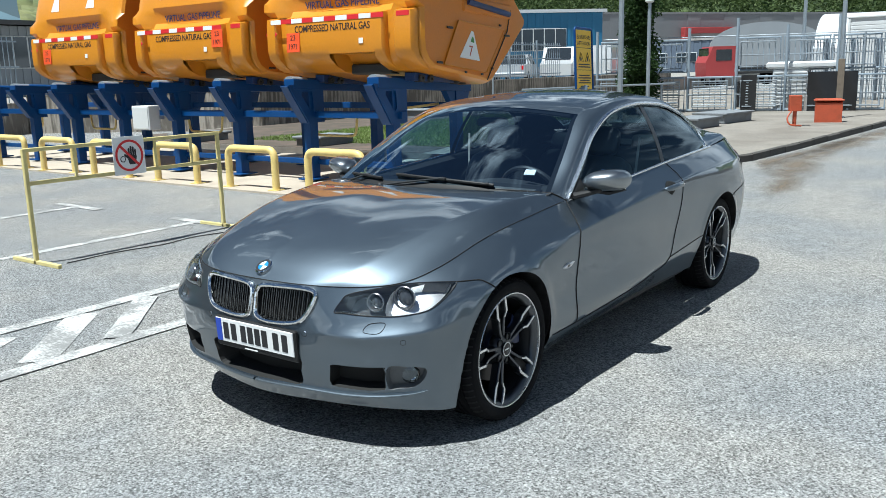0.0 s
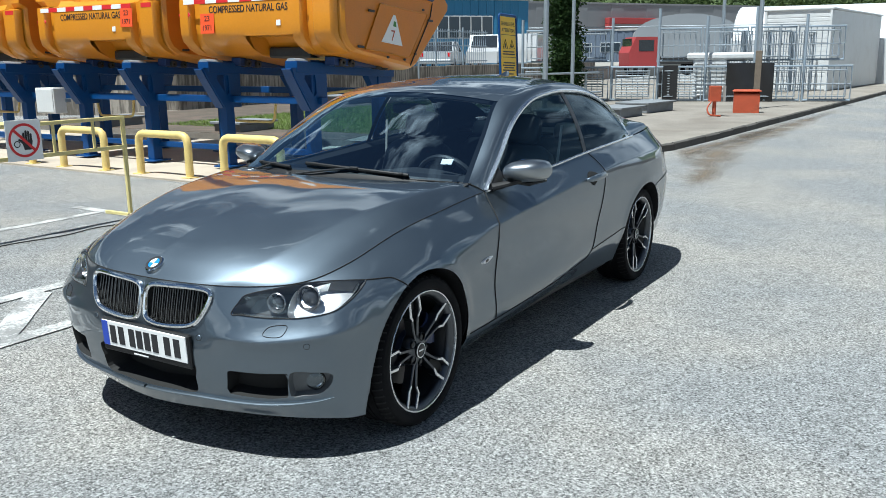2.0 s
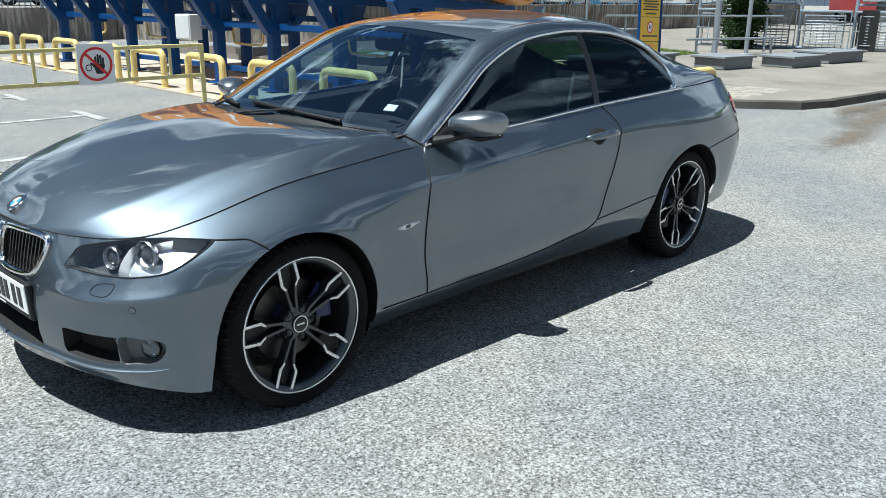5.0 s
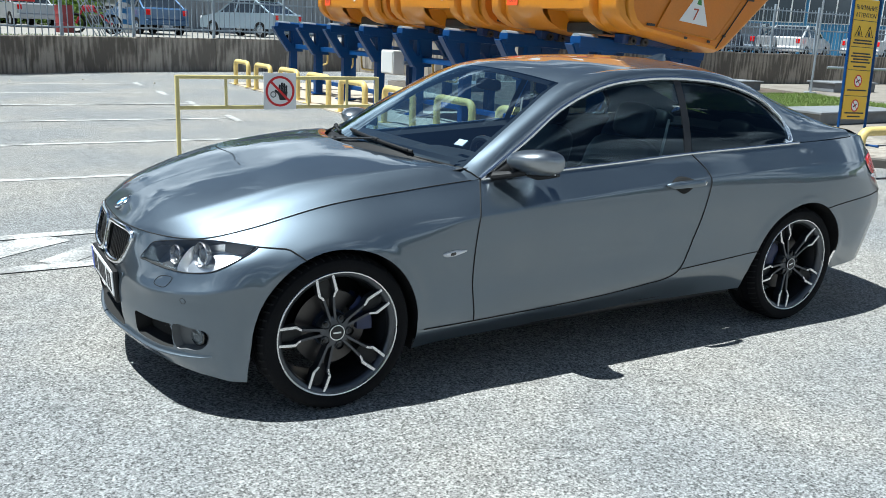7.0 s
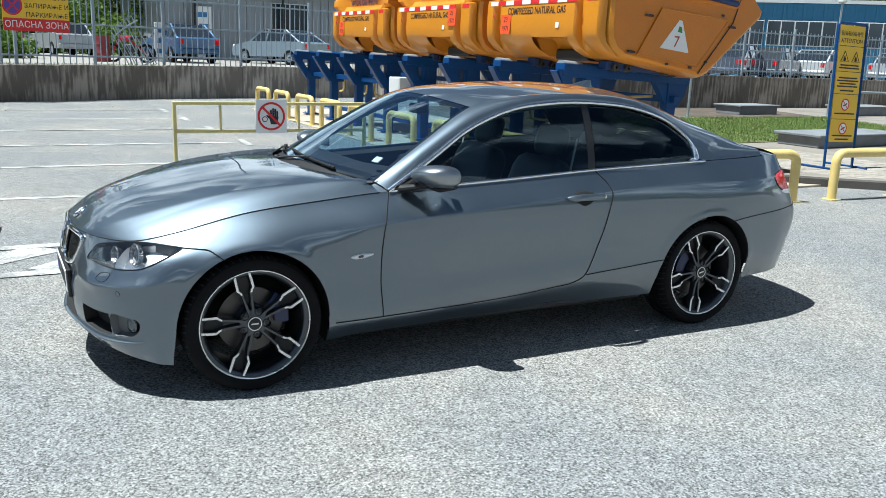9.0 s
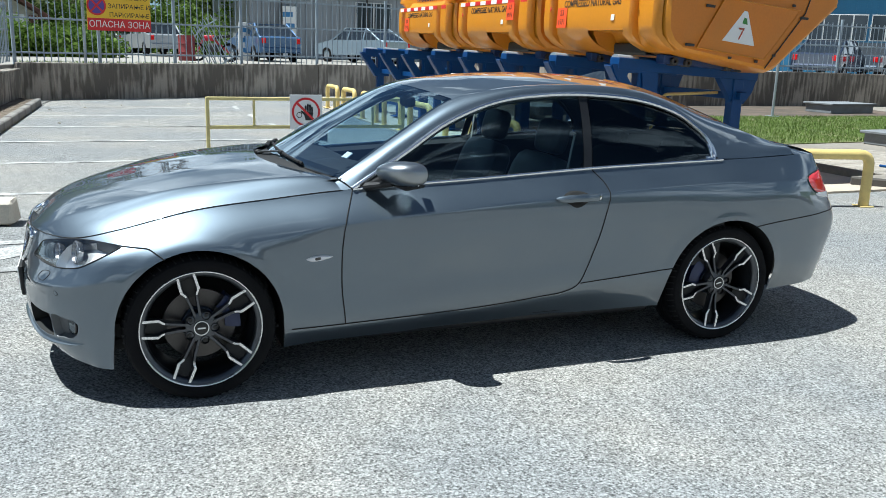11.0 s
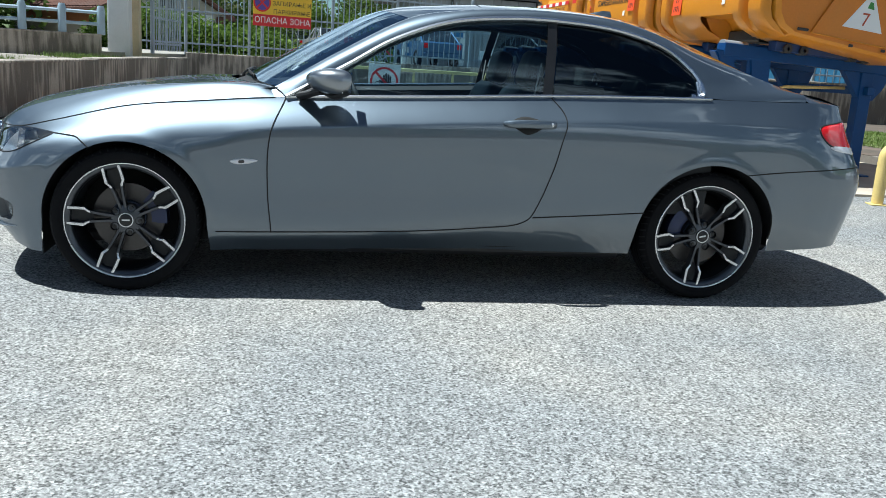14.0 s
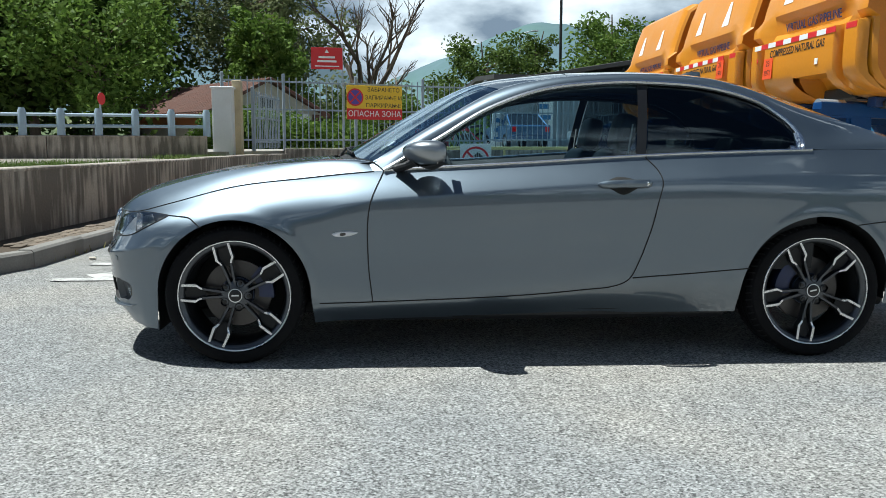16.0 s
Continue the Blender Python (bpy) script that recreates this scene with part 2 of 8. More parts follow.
def glass(name, color, rough=0.0, shine=0.06, steep=5.0):
    """Thin clear pane: tinted see-through with a blue-tinted reflection."""
    m, t, bsdf = nodes_of(name)
    t.nodes.remove(bsdf)
    n, link = t.nodes.new, t.links.new
    tr, gl, mix, fr = n("ShaderNodeBsdfTransparent"), n("ShaderNodeBsdfGlossy"), n("ShaderNodeMixShader"), n("ShaderNodeLayerWeight")
    power, scale = n("ShaderNodeMath"), n("ShaderNodeMath")
    power.operation, scale.operation = "POWER", "MULTIPLY_ADD"
    power.inputs[1].default_value = steep
    scale.inputs[1].default_value, scale.inputs[2].default_value = 1 - shine, shine
    tr.inputs["Color"].default_value = (*color, 1)
    # blue put into the gloss colour stands in for a bluer reflected sky
    gl.inputs["Color"].default_value = (.78, .91, 1.0, 1)
    gl.inputs["Roughness"].default_value = rough
    fr.inputs["Blend"].default_value = 0.5
    link(fr.outputs["Facing"], power.inputs[0])
    link(power.outputs[0], scale.inputs[0])
    link(scale.outputs[0], mix.inputs[0])
    link(tr.outputs[0], mix.inputs[1])
    link(gl.outputs[0], mix.inputs[2])
    link(mix.outputs[0], t.nodes["Material Output"].inputs["Surface"])
    return m


def asphalt_material():
    m, t, bsdf = nodes_of("worn_asphalt")
    n, link = t.nodes.new, t.links.new
    co = n("ShaderNodeTexCoord")
    vor = n("ShaderNodeTexVoronoi")
    vor.inputs["Scale"].default_value = 185
    vor2 = n("ShaderNodeTexVoronoi")
    vor2.inputs["Scale"].default_value = 105
    fine, mid, big = n("ShaderNodeTexNoise"), n("ShaderNodeTexNoise"), n("ShaderNodeTexNoise")
    for tex, sc, det in ((fine, 80, 6), (mid, 6.5, 6), (big, 0.55, 5)):
        tex.inputs["Scale"].default_value, tex.inputs["Detail"].default_value = sc, det
    for tex in (vor, vor2, fine, mid, big):
        link(co.outputs["Object"], tex.inputs["Vector"])
    sep, sep2 = n("ShaderNodeSeparateColor"), n("ShaderNodeSeparateColor")
    link(vor.outputs["Color"], sep.inputs[0])
    link(vor2.outputs["Color"], sep2.inputs[0])
    st = n("ShaderNodeMath")
    st.operation = "ADD"
    link(sep.outputs[0], st.inputs[0])
    link(sep2.outputs[1], st.inputs[1])
    stones = n("ShaderNodeMapRange")
    stones.inputs["From Min"].default_value, stones.inputs["From Max"].default_value = 0.25, 1.75
    stones.inputs["To Min"].default_value, stones.inputs["To Max"].default_value = 0.26, 1.72
    link(st.outputs[0], stones.inputs["Value"])
    gr = n("ShaderNodeMapRange")
    gr.inputs["From Min"].default_value, gr.inputs["From Max"].default_value = 0.3, 0.7
    gr.inputs["To Min"].default_value, gr.inputs["To Max"].default_value = 0.62, 1.36
    link(fine.outputs["Fac"], gr.inputs["Value"])
    md = n("ShaderNodeMapRange")
    md.inputs["From Min"].default_value, md.inputs["From Max"].default_value = 0.3, 0.7
    md.inputs["To Min"].default_value, md.inputs["To Max"].default_value = 0.90, 1.10
    link(mid.outputs["Fac"], md.inputs["Value"])
    m1, m2 = n("ShaderNodeMath"), n("ShaderNodeMath")
    m1.operation = m2.operation = "MULTIPLY"
    link(stones.outputs["Result"], m1.inputs[0])
    link(gr.outputs["Result"], m1.inputs[1])
    link(m1.outputs[0], m2.inputs[0])
    link(md.outputs["Result"], m2.inputs[1])
    hue = n("ShaderNodeMix")
    hue.data_type = "RGBA"
    hue.inputs["A"].default_value, hue.inputs["B"].default_value = (0.236, 0.242, 0.243, 1), (0.295, 0.286, 0.267, 1)
    hr = n("ShaderNodeMapRange")
    hr.inputs["From Min"].default_value, hr.inputs["From Max"].default_value = 0.42, 0.62
    link(big.outputs["Fac"], hr.inputs["Value"])
    link(hr.outputs["Result"], hue.inputs["Factor"])
    sc = n("ShaderNodeVectorMath")
    sc.operation = "SCALE"
    link(hue.outputs["Result"], sc.inputs[0])
    link(m2.outputs[0], sc.inputs["Scale"])
    link(sc.outputs[0], bsdf.inputs["Base Color"])
    bsdf.inputs["Roughness"].default_value = 0.85
    bsdf.inputs["Specular IOR Level"].default_value = 0.3
    bp = n("ShaderNodeBump")
    bp.inputs["Strength"].default_value, bp.inputs["Distance"].default_value = 0.8, 0.004
    link(m1.outputs[0], bp.inputs["Height"])
    link(bp.outputs["Normal"], bsdf.inputs["Normal"])
    return m


def old_concrete(name, color, dark, streak=0.6):
    """Cast concrete with black run-off streaks and grain."""
    m, t, bsdf = nodes_of(name)
    n, link = t.nodes.new, t.links.new
    co, mp = n("ShaderNodeTexCoord"), n("ShaderNodeMapping")
    mp.inputs["Scale"].default_value = (3.2, 3.2, 0.35)
    link(co.outputs["Object"], mp.inputs["Vector"])
    run, blot, fine = n("ShaderNodeTexNoise"), n("ShaderNodeTexNoise"), n("ShaderNodeTexNoise")
    run.inputs["Scale"].default_value, run.inputs["Detail"].default_value = 3.4, 8
    blot.inputs["Scale"].default_value, blot.inputs["Detail"].default_value = 0.8, 6
    fine.inputs["Scale"].default_value, fine.inputs["Detail"].default_value = 40, 4
    link(mp.outputs[0], run.inputs["Vector"])
    link(co.outputs["Object"], blot.inputs["Vector"])
    link(co.outputs["Object"], fine.inputs["Vector"])
    add = n("ShaderNodeMath")
    add.operation = "ADD"
    link(run.outputs["Fac"], add.inputs[0])
    link(blot.outputs["Fac"], add.inputs[1])
    rng = n("ShaderNodeMapRange")
    rng.inputs["From Min"].default_value, rng.inputs["From Max"].default_value = 0.88, 1.10
    rng.inputs["To Max"].default_value = streak
    link(add.outputs[0], rng.inputs["Value"])
    mix = n("ShaderNodeMix")
    mix.data_type = "RGBA"
    mix.inputs["A"].default_value, mix.inputs["B"].default_value = (*color, 1), (*dark, 1)
    link(rng.outputs["Result"], mix.inputs["Factor"])
    g = n("ShaderNodeMapRange")
    g.inputs["To Min"].default_value, g.inputs["To Max"].default_value = 0.75, 1.25
    link(fine.outputs["Fac"], g.inputs["Value"])
    sc = n("ShaderNodeVectorMath")
    sc.operation = "SCALE"
    link(mix.outputs["Result"], sc.inputs[0])
    link(g.outputs["Result"], sc.inputs["Scale"])
    link(sc.outputs[0], bsdf.inputs["Base Color"])
    bsdf.inputs["Roughness"].default_value = 0.9
    bp = n("ShaderNodeBump")
    bp.inputs["Strength"].default_value, bp.inputs["Distance"].default_value = 0.4, 0.01
    link(fine.outputs["Fac"], bp.inputs["Height"])
    link(bp.outputs["Normal"], bsdf.inputs["Normal"])
    return m


def worn_line_paint():
    """White road paint, rubbed through to the stones in places."""
    m, t, bsdf = nodes_of("worn_line_paint")
    n, link = t.nodes.new, t.links.new
    co = n("ShaderNodeTexCoord")
    a, b = n("ShaderNodeTexNoise"), n("ShaderNodeTexNoise")
    a.inputs["Scale"].default_value, a.inputs["Detail"].default_value = 3.5, 8
    b.inputs["Scale"].default_value, b.inputs["Detail"].default_value = 60, 4
    link(co.outputs["Object"], a.inputs["Vector"])
    link(co.outputs["Object"], b.inputs["Vector"])
    mm = n("ShaderNodeMath")
    mm.operation = "MULTIPLY_ADD"
    mm.inputs[1].default_value = 0.8
    link(b.outputs["Fac"], mm.inputs[0])
    link(a.outputs["Fac"], mm.inputs[2])
    r = n("ShaderNodeMapRange")
    r.inputs["From Min"].default_value, r.inputs["From Max"].default_value = 0.80, 1.03
    link(mm.outputs[0], r.inputs["Value"])
    mix = n("ShaderNodeMix")
    mix.data_type = "RGBA"
    mix.inputs["A"].default_value, mix.inputs["B"].default_value = (0.52, 0.52, 0.505, 1), (0.22, 0.22, 0.215, 1)
    link(r.outputs["Result"], mix.inputs["Factor"])
    link(mix.outputs["Result"], bsdf.inputs["Base Color"])
    bsdf.inputs["Roughness"].default_value = 0.8
    bp = n("ShaderNodeBump")
    bp.inputs["Strength"].default_value, bp.inputs["Distance"].default_value = 0.5, 0.003
    link(b.outputs["Fac"], bp.inputs["Height"])
    link(bp.outputs["Normal"], bsdf.inputs["Normal"])
    return m


PAINT = car_paint("grey_metallic_paint", (0.128, 0.158, 0.190), 0.95, .43)
CHROME = plain("chrome", (0.78, 0.79, 0.80), 0.12, 1.0)
SATIN = plain("satin_aluminium_trim", (0.80, 0.82, 0.85), 0.22, 1.0)
BLACK = surface("black_plastic", (0.007, 0.007, 0.008), 0.6, vary=0.2, fine=300, bump=0.1)
GLOSSBLACK = plain("gloss_black", (0.008, 0.008, 0.009), 0.3)
SEAM = plain("shut_line_gap", (0.006, 0.006, 0.006), 0.8)
RUBBER = surface("tyre_rubber", (0.006, 0.006, 0.007), 0.85, vary=0.25, scale=8, fine=120, bump=0.25, stain=(0.016, 0.015, 0.014), stain_amount=0.2, spec=.2)
GUNMETAL = plain("gunmetal_alloy", (0.090, 0.095, 0.105), 0.30, 0.85)
BARREL = plain("dark_wheel_barrel", (0.020, 0.021, 0.024), 0.40, 0.4)
MACHINED = surface("machined_alloy", (0.74, 0.75, 0.76), 0.28, metal=0.95, vary=0.05, fine=200, bump=0.03)
DISC = surface("brushed_brake_disc", (0.085, 0.080, 0.078), 0.38, metal=0.9, vary=0.12, fine=90, bump=0.1)
CALIPER = plain("dark_blue_caliper", (0.02, 0.03, 0.085), 0.35)
WINDSCREEN = glass("windscreen_glass", (0.58, 0.75, 0.86), 0.0, 0.19, 4.0)
SIDEGLASS = glass("side_glass", (0.62, 0.78, 0.84), 0.0, 0.05)
TINTED = glass("dark_tinted_glass", (0.13, 0.165, 0.175), 0.0, 0.04)
CLEAR = glass("clear_lens", (0.90, 0.91, 0.92), 0.0, 0.09)
TRIM = surface("dark_interior_trim", (0.014, 0.015, 0.017), 0.7, vary=0.2, fine=150)
LEATHER = surface("black_leather", (0.018, 0.019, 0.021), 0.5, vary=0.2, fine=120, bump=0.2)
REDLENS = plain("red_lens", (0.62, 0.008, 0.010), 0.12, 0.0, 0.2)
WHITELENS = plain("pale_lens", (0.72, 0.72, 0.74), 0.1, 0.0, 1.0)

ASPHALT = asphalt_material()
LINE = worn_line_paint()
YELLOWPAINT = surface("pale_yellow_paint", (0.72, 0.55, 0.20), 0.5, vary=0.10, scale=7, fine=80, stain=(0.30, 0.22, 0.12), stain_amount=0.25)
FRAMEYELLOW = surface("faded_yellow_paint", (0.66, 0.56, 0.24), 0.55, vary=0.12, scale=9, fine=80, stain=(0.35, 0.28, 0.16), stain_amount=0.3)
ORANGE = surface("orange_yellow_fibreglass", (0.63, 0.238, 0.009), 0.42, vary=0.06, scale=2.2, fine=30, bump=0.05, stain=(0.55, 0.22, 0.02), stain_amount=0.25, coat=0.25)
ORANGE2 = surface("orange_steel_panel", (0.60, 0.19, 0.010), 0.45, vary=0.07, scale=3, fine=40, bump=0.05, stain=(0.5, 0.2, 0.03), stain_amount=0.3)
BLUESTEEL = surface("blue_painted_steel", (0.003, 0.048, 0.175), 0.45, vary=0.14, scale=5, fine=60, stain=(0.012, 0.04, 0.13), stain_amount=0.35, spec=.3)
DARKBLUE = surface("dark_blue_steel", (0.01, 0.035, 0.13), 0.45, vary=0.2, scale=5, fine=60, stain=(0.03, 0.03, 0.03), stain_amount=0.5)
DARKSTEEL = surface("oily_dark_steel", (0.05, 0.05, 0.05), 0.5, metal=0.5, vary=0.3, scale=9, fine=80)
CONCRETE_PAD = surface("pale_concrete_slab", (0.45, 0.385, 0.305), 0.9, vary=0.14, scale=1.4, fine=35, bump=0.3, stain=(0.28, 0.24, 0.2), stain_amount=0.5)
WALL_DARK = old_concrete("weathered_concrete", (0.37, 0.33, 0.28), (0.095, 0.082, 0.068), 0.85)
WALL_LIGHT = old_concrete("streaked_concrete", (0.42, 0.375, 0.32), (0.11, 0.096, 0.082), 0.78)
WALL_MID = old_concrete("grey_streaked_concrete", (0.33, 0.295, 0.25), (0.085, 0.074, 0.062), 0.85)
PITGREY = surface("blue_grey_precast_concrete", (0.20, 0.215, 0.23), 0.9, vary=0.14, scale=3, fine=50, bump=0.3, stain=(0.13, 0.13, 0.13), stain_amount=0.5)
# right kerb: the shade on its upright face is put into the stone colour
KERB_DARK = surface("shade_toned_kerb_stone", (0.085, 0.078, 0.070), 0.92, vary=0.25, scale=3, fine=50, bump=0.4, stain=(0.05, 0.045, 0.04), stain_amount=0.5, pieces=0.12)
KERB_OLD = surface("old_kerb_stone", (0.21, 0.20, 0.185), 0.9, vary=0.22, scale=3, fine=50, bump=0.35, stain=(0.12, 0.11, 0.10), stain_amount=0.6, pieces=0.12)
KERB = surface("grey_kerb_stone", (0.33, 0.325, 0.315), 0.9, vary=0.16, scale=3, fine=50, bump=0.35, stain=(0.2, 0.19, 0.18), stain_amount=0.5, pieces=0.08)
PAVER = surface("concrete_paver", (0.31, 0.28, 0.24), 0.9, vary=0.18, scale=3, fine=45, bump=0.3, stain=(0.2, 0.17, 0.14), stain_amount=0.4, pieces=0.14)
GALV = surface("galvanised_steel", (0.36, 0.40, 0.44), 0.42, metal=0.55, vary=0.10, scale=6, fine=50, bump=0.05)
FENCEGREY = surface("blue_grey_fence_paint", (0.26, 0.31, 0.36), 0.5, vary=0.12, scale=6, fine=50)
WHITEPAINT = surface("white_painted_metal", (0.62, 0.63, 0.63), 0.5, vary=0.06, scale=3, fine=40, bump=0.05, stain=(0.5, 0.48, 0.45), stain_amount=0.25)
SIGNWHITE = plain("white_sign_board", (0.78, 0.78, 0.77), 0.45)
SIGNRED = plain("red_sign_print", (0.60, 0.02, 0.025), 0.45)
SIGNYELLOW = plain("yellow_sign_print", (0.80, 0.50, 0.03), 0.5)
INK = plain("black_print", (0.015, 0.015, 0.018), 0.5)
PRINTBLUE = plain("navy_print", (0.02, 0.03, 0.10), 0.5)
PLACARD = plain("orange_red_placard", (0.80, 0.09, 0.02), 0.5)
RUST = surface("faded_red_oxide_paint", (0.42, 0.075, 0.03), 0.6, vary=0.18, scale=6, fine=60, stain=(0.2, 0.05, 0.02), stain_amount=0.5)
PAVEYARD = surface("dusty_paver_yard", (0.235, 0.212, 0.182), 0.9, vary=0.22, scale=1.2, fine=22, bump=0.35, stain=(0.13, 0.11, 0.09), stain_amount=0.6)
STRIPBRICK = surface("mossy_brown_paver", (0.150, 0.118, 0.088), 0.9, vary=0.3, scale=3, fine=45, bump=0.3, stain=(0.04, 0.032, 0.022), stain_amount=0.85, pieces=0.2)
SOIL = surface("dark_leaf_soil", (0.060, 0.044, 0.030), 0.95, vary=0.25, scale=4, fine=40, bump=0.5)
STONE = surface("rough_pale_stone", (0.55, 0.50, 0.42), 0.9, vary=0.14, scale=8, fine=60, bump=0.5)

# ---- the car's surfaces: front towards -x, its left side towards -y; half widths are given positive ----
# Stations run from the middle of the nose round the side to the middle of the tail; five rows from the lower lip up to the bonnet edge and belt line.
ROW_LIP = [(-2.072, 0, .182), (-2.028, .295, .182), (-1.950, .55, .178), (-1.850, .722, .170), (-1.728, .815, .163), (-1.38, .845, .16), (-1.0, .800, .185), (-.745, .790, .195),
           (-.1, .785, .205), (.40, .787, .213), (1.0, .815, .218), (1.38, .84, .215), (1.74, .825, .25), (2.07, .775, .262), (2.255, .64, .268), (2.345, .34, .272), (2.365, 0, .272)]
ROW_SILL = [(-2.107, 0, .255), (-2.072, .30, .257), (-2.008, .55, .264), (-1.880, .735, .275), (-1.73, .835, .285), (-1.38, .875, .285), (-1.0, .860, .285), (-.745, .862, .290),
            (-.1, .868, .318), (.43, .870, .370), (1.03, .874, .40), (1.38, .885, .41), (1.74, .875, .42), (2.065, .815, .42), (2.285, .67, .43), (2.380, .36, .44), (2.395, 0, .44)]
ROW_MID = [(-2.112, 0, .42), (-2.102, .28, .42), (-2.03, .53, .425), (-1.925, .72, .44), (-1.74, .845, .455), (-1.38, .888, .46), (-1.0, .872, .475), (-.763, .868, .475),
           (-.1, .874, .50), (.525, .880, .53), (1.03, .890, .56), (1.38, .905, .58), (1.74, .890, .61), (2.065, .836, .625), (2.295, .705, .63), (2.400, .38, .63), (2.42, 0, .63)]
ROW_SHOULDER = [(-2.096, 0, .55), (-2.085, .27, .55), (-2.02, .49, .57), (-1.905, .69, .60), (-1.73, .825, .635), (-1.38, .880, .675), (-1.02, .878, .71), (-.757, .878, .745),
                (-.1, .888, .785), (.605, .893, .815), (1.03, .900, .825), (1.38, .902, .835), (1.74, .878, .84), (2.03, .80, .84), (2.20, .68, .835), (2.30, .37, .83), (2.33, 0, .83)]
ROW_BELT = [(-2.066, 0, .690), (-2.050, .27, .692), (-1.968, .48, .690), (-1.852, .628, .701), (-1.68, .705, .745), (-1.38, .742, .822), (-1.05, .757, .862), (-.69, .772, .896),
            (-.1, .790, .928), (.53, .800, .966), (1.0, .805, .985), (1.38, .790, .995), (1.74, .750, 1.0), (2.02, .69, 1.005), (2.18, .60, .995), (2.29, .33, .99), (2.32, 0, .985)]
NET = np.array([ROW_LIP, ROW_SILL, ROW_MID, ROW_SHOULDER, ROW_BELT], float)      # rows, stations, xyz
ENDS = np.array([1, -1, 1.0])


def smooth_curve(p, u):
    """A smooth curve through the points p (n, 3) at the positions u, in points."""
    p, u = np.asarray(p, float), np.asarray(u, float)
    n = len(p)
    i = np.clip(np.floor(u).astype(int), 0, n - 2)
    t = (u - i)[..., None]
    q = np.vstack([2 * p[:1] - p[1:2], p, 2 * p[-1:] - p[-2:-1]])
    a, b, c, d = q[i], q[i + 1], q[i + 2], q[i + 3]
    return 0.5 * (2 * b + (c - a) * t + (2 * a - 5 * b + 4 * c - d) * t ** 2 + (3 * b - a - 3 * c + d) * t ** 3)


def band(u, v):
    """The lower body: u in stations (0 nose, 16 tail), v in rows (0 lip, 4 belt)."""
    u, v = np.broadcast_arrays(np.asarray(u, float), np.asarray(v, float))
    rows = []
    for r in NET:
        ext = np.vstack([r[1:2] * ENDS, r, r[-2:-1] * ENDS])
        rows.append(smooth_curve(ext, u + 1))
    rows = np.stack(rows)                                # 5, ..., 3
    i = np.clip(np.floor(v).astype(int), 0, 3)
    t = (v - i)[..., None]
    ext = np.concatenate([2 * rows[:1] - rows[1:2], rows, 2 * rows[-1:] - rows[-2:-1]])

    def take(k):
        return np.take_along_axis(ext, np.broadcast_to((i + k)[None, ..., None], (1,) + rows.shape[1:]), 0)[0]
    a, b, c, d = take(0), take(1), take(2), take(3)
    la, lb, lc = (np.linalg.norm(q, axis=-1, keepdims=True) for q in (b - a, c - b, d - c))
    m1 = (c - a) / (la + lb) * lb
    m2 = (d - b) / (lb + lc) * lb
    p = (2 * t ** 3 - 3 * t ** 2 + 1) * b + (t ** 3 - 2 * t ** 2 + t) * m1 + (-2 * t ** 3 + 3 * t ** 2) * c + (t ** 3 - t ** 2) * m2
    line = np.interp(u, [5.5, 7, 8.2, 9.8, 10.7, 12, 14], [2.98, 3.08, 3.19, 3.30, 3.32, 3.25, 3.15])       # the pressed line along the doors
    strength = np.interp(u, [5.6, 7.0, 12.4, 13.6], [0, 1, 1, 0])
    p[..., 1] += 0.011 * strength * np.exp(-(np.sqrt((v - line) ** 2 + .03 ** 2) - .03) / 0.22)
    for ax in (-1.38, 1.375):                                                                             # the lips round the wheel openings
        away = np.hypot(p[..., 0] - ax, p[..., 2] - .325) - .356
        p[..., 1] += 0.006 * np.exp(-(np.clip(away - .016, 0, 1) / .030) ** 2) * np.clip((p[..., 2] - .30) / .12, 0, 1) * (np.abs(away) < .3)
    rise = np.clip((u - 1.1) / 1.1, 0, 1) * np.clip((4.3 - u) / 1.0, 0, 1)
    rise = rise * rise * (3 - 2 * rise)
    off = v - np.interp(u, [1.3, 2.2, 3.2, 4.2], [2.62, 2.50, 2.48, 2.52])                                # the edge under the lamps
    swage = rise * np.exp(-(np.sqrt(off ** 2 + .05 ** 2) - .05) / .26)
    out = np.stack([p[..., 0] + 1.25, p[..., 1], p[..., 2] * 0], -1)
    out /= np.maximum(np.linalg.norm(out, axis=-1, keepdims=True), 1e-6)
    return p + out * (0.029 * swage)[..., None]


def band_normal(u, v, e=0.01):
    du = band(np.clip(u + e, 0, 16), v) - band(np.clip(u - e, 0, 16), v)
    dv = band(u, np.clip(v + e, 0, 4)) - band(u, np.clip(v - e, 0, 4))
    n = np.cross(du, dv)
    n /= np.maximum(np.linalg.norm(n, axis=-1, keepdims=True), 1e-9)
    out = band(u, v) - np.array([0.2, 0, 0.45]) * 1.0
    out[..., 0] *= 0.4
    return n * np.sign((n * out).sum(-1, keepdims=True) + 1e-12)


# The edge of the side windows (arc) and the edge of windscreen, roof and rear window (rail), paired.
ARC = np.array([(-.69, .772, .898), (-.42, .715, 1.052), (-.19, .665, 1.187), (.08, .630, 1.283), (.36, .615, 1.318), (.61, .615, 1.322), (.90, .625, 1.298), (1.13, .655, 1.233),
                (1.265, .700, 1.138), (1.325, .735, 1.062), (1.375, .778, 1.001), (1.92, .712, 1.006)])
RAIL = np.array([(-.745, .712, .937), (-.43, .632, 1.127), (-.12, .545, 1.292), (.13, .530, 1.345), (.40, .525, 1.368), (.68, .520, 1.370), (.95, .512, 1.350), (1.18, .500, 1.297),
                 (1.42, .512, 1.215), (1.62, .535, 1.148), (1.77, .56, 1.098), (1.93, .615, 1.045)])
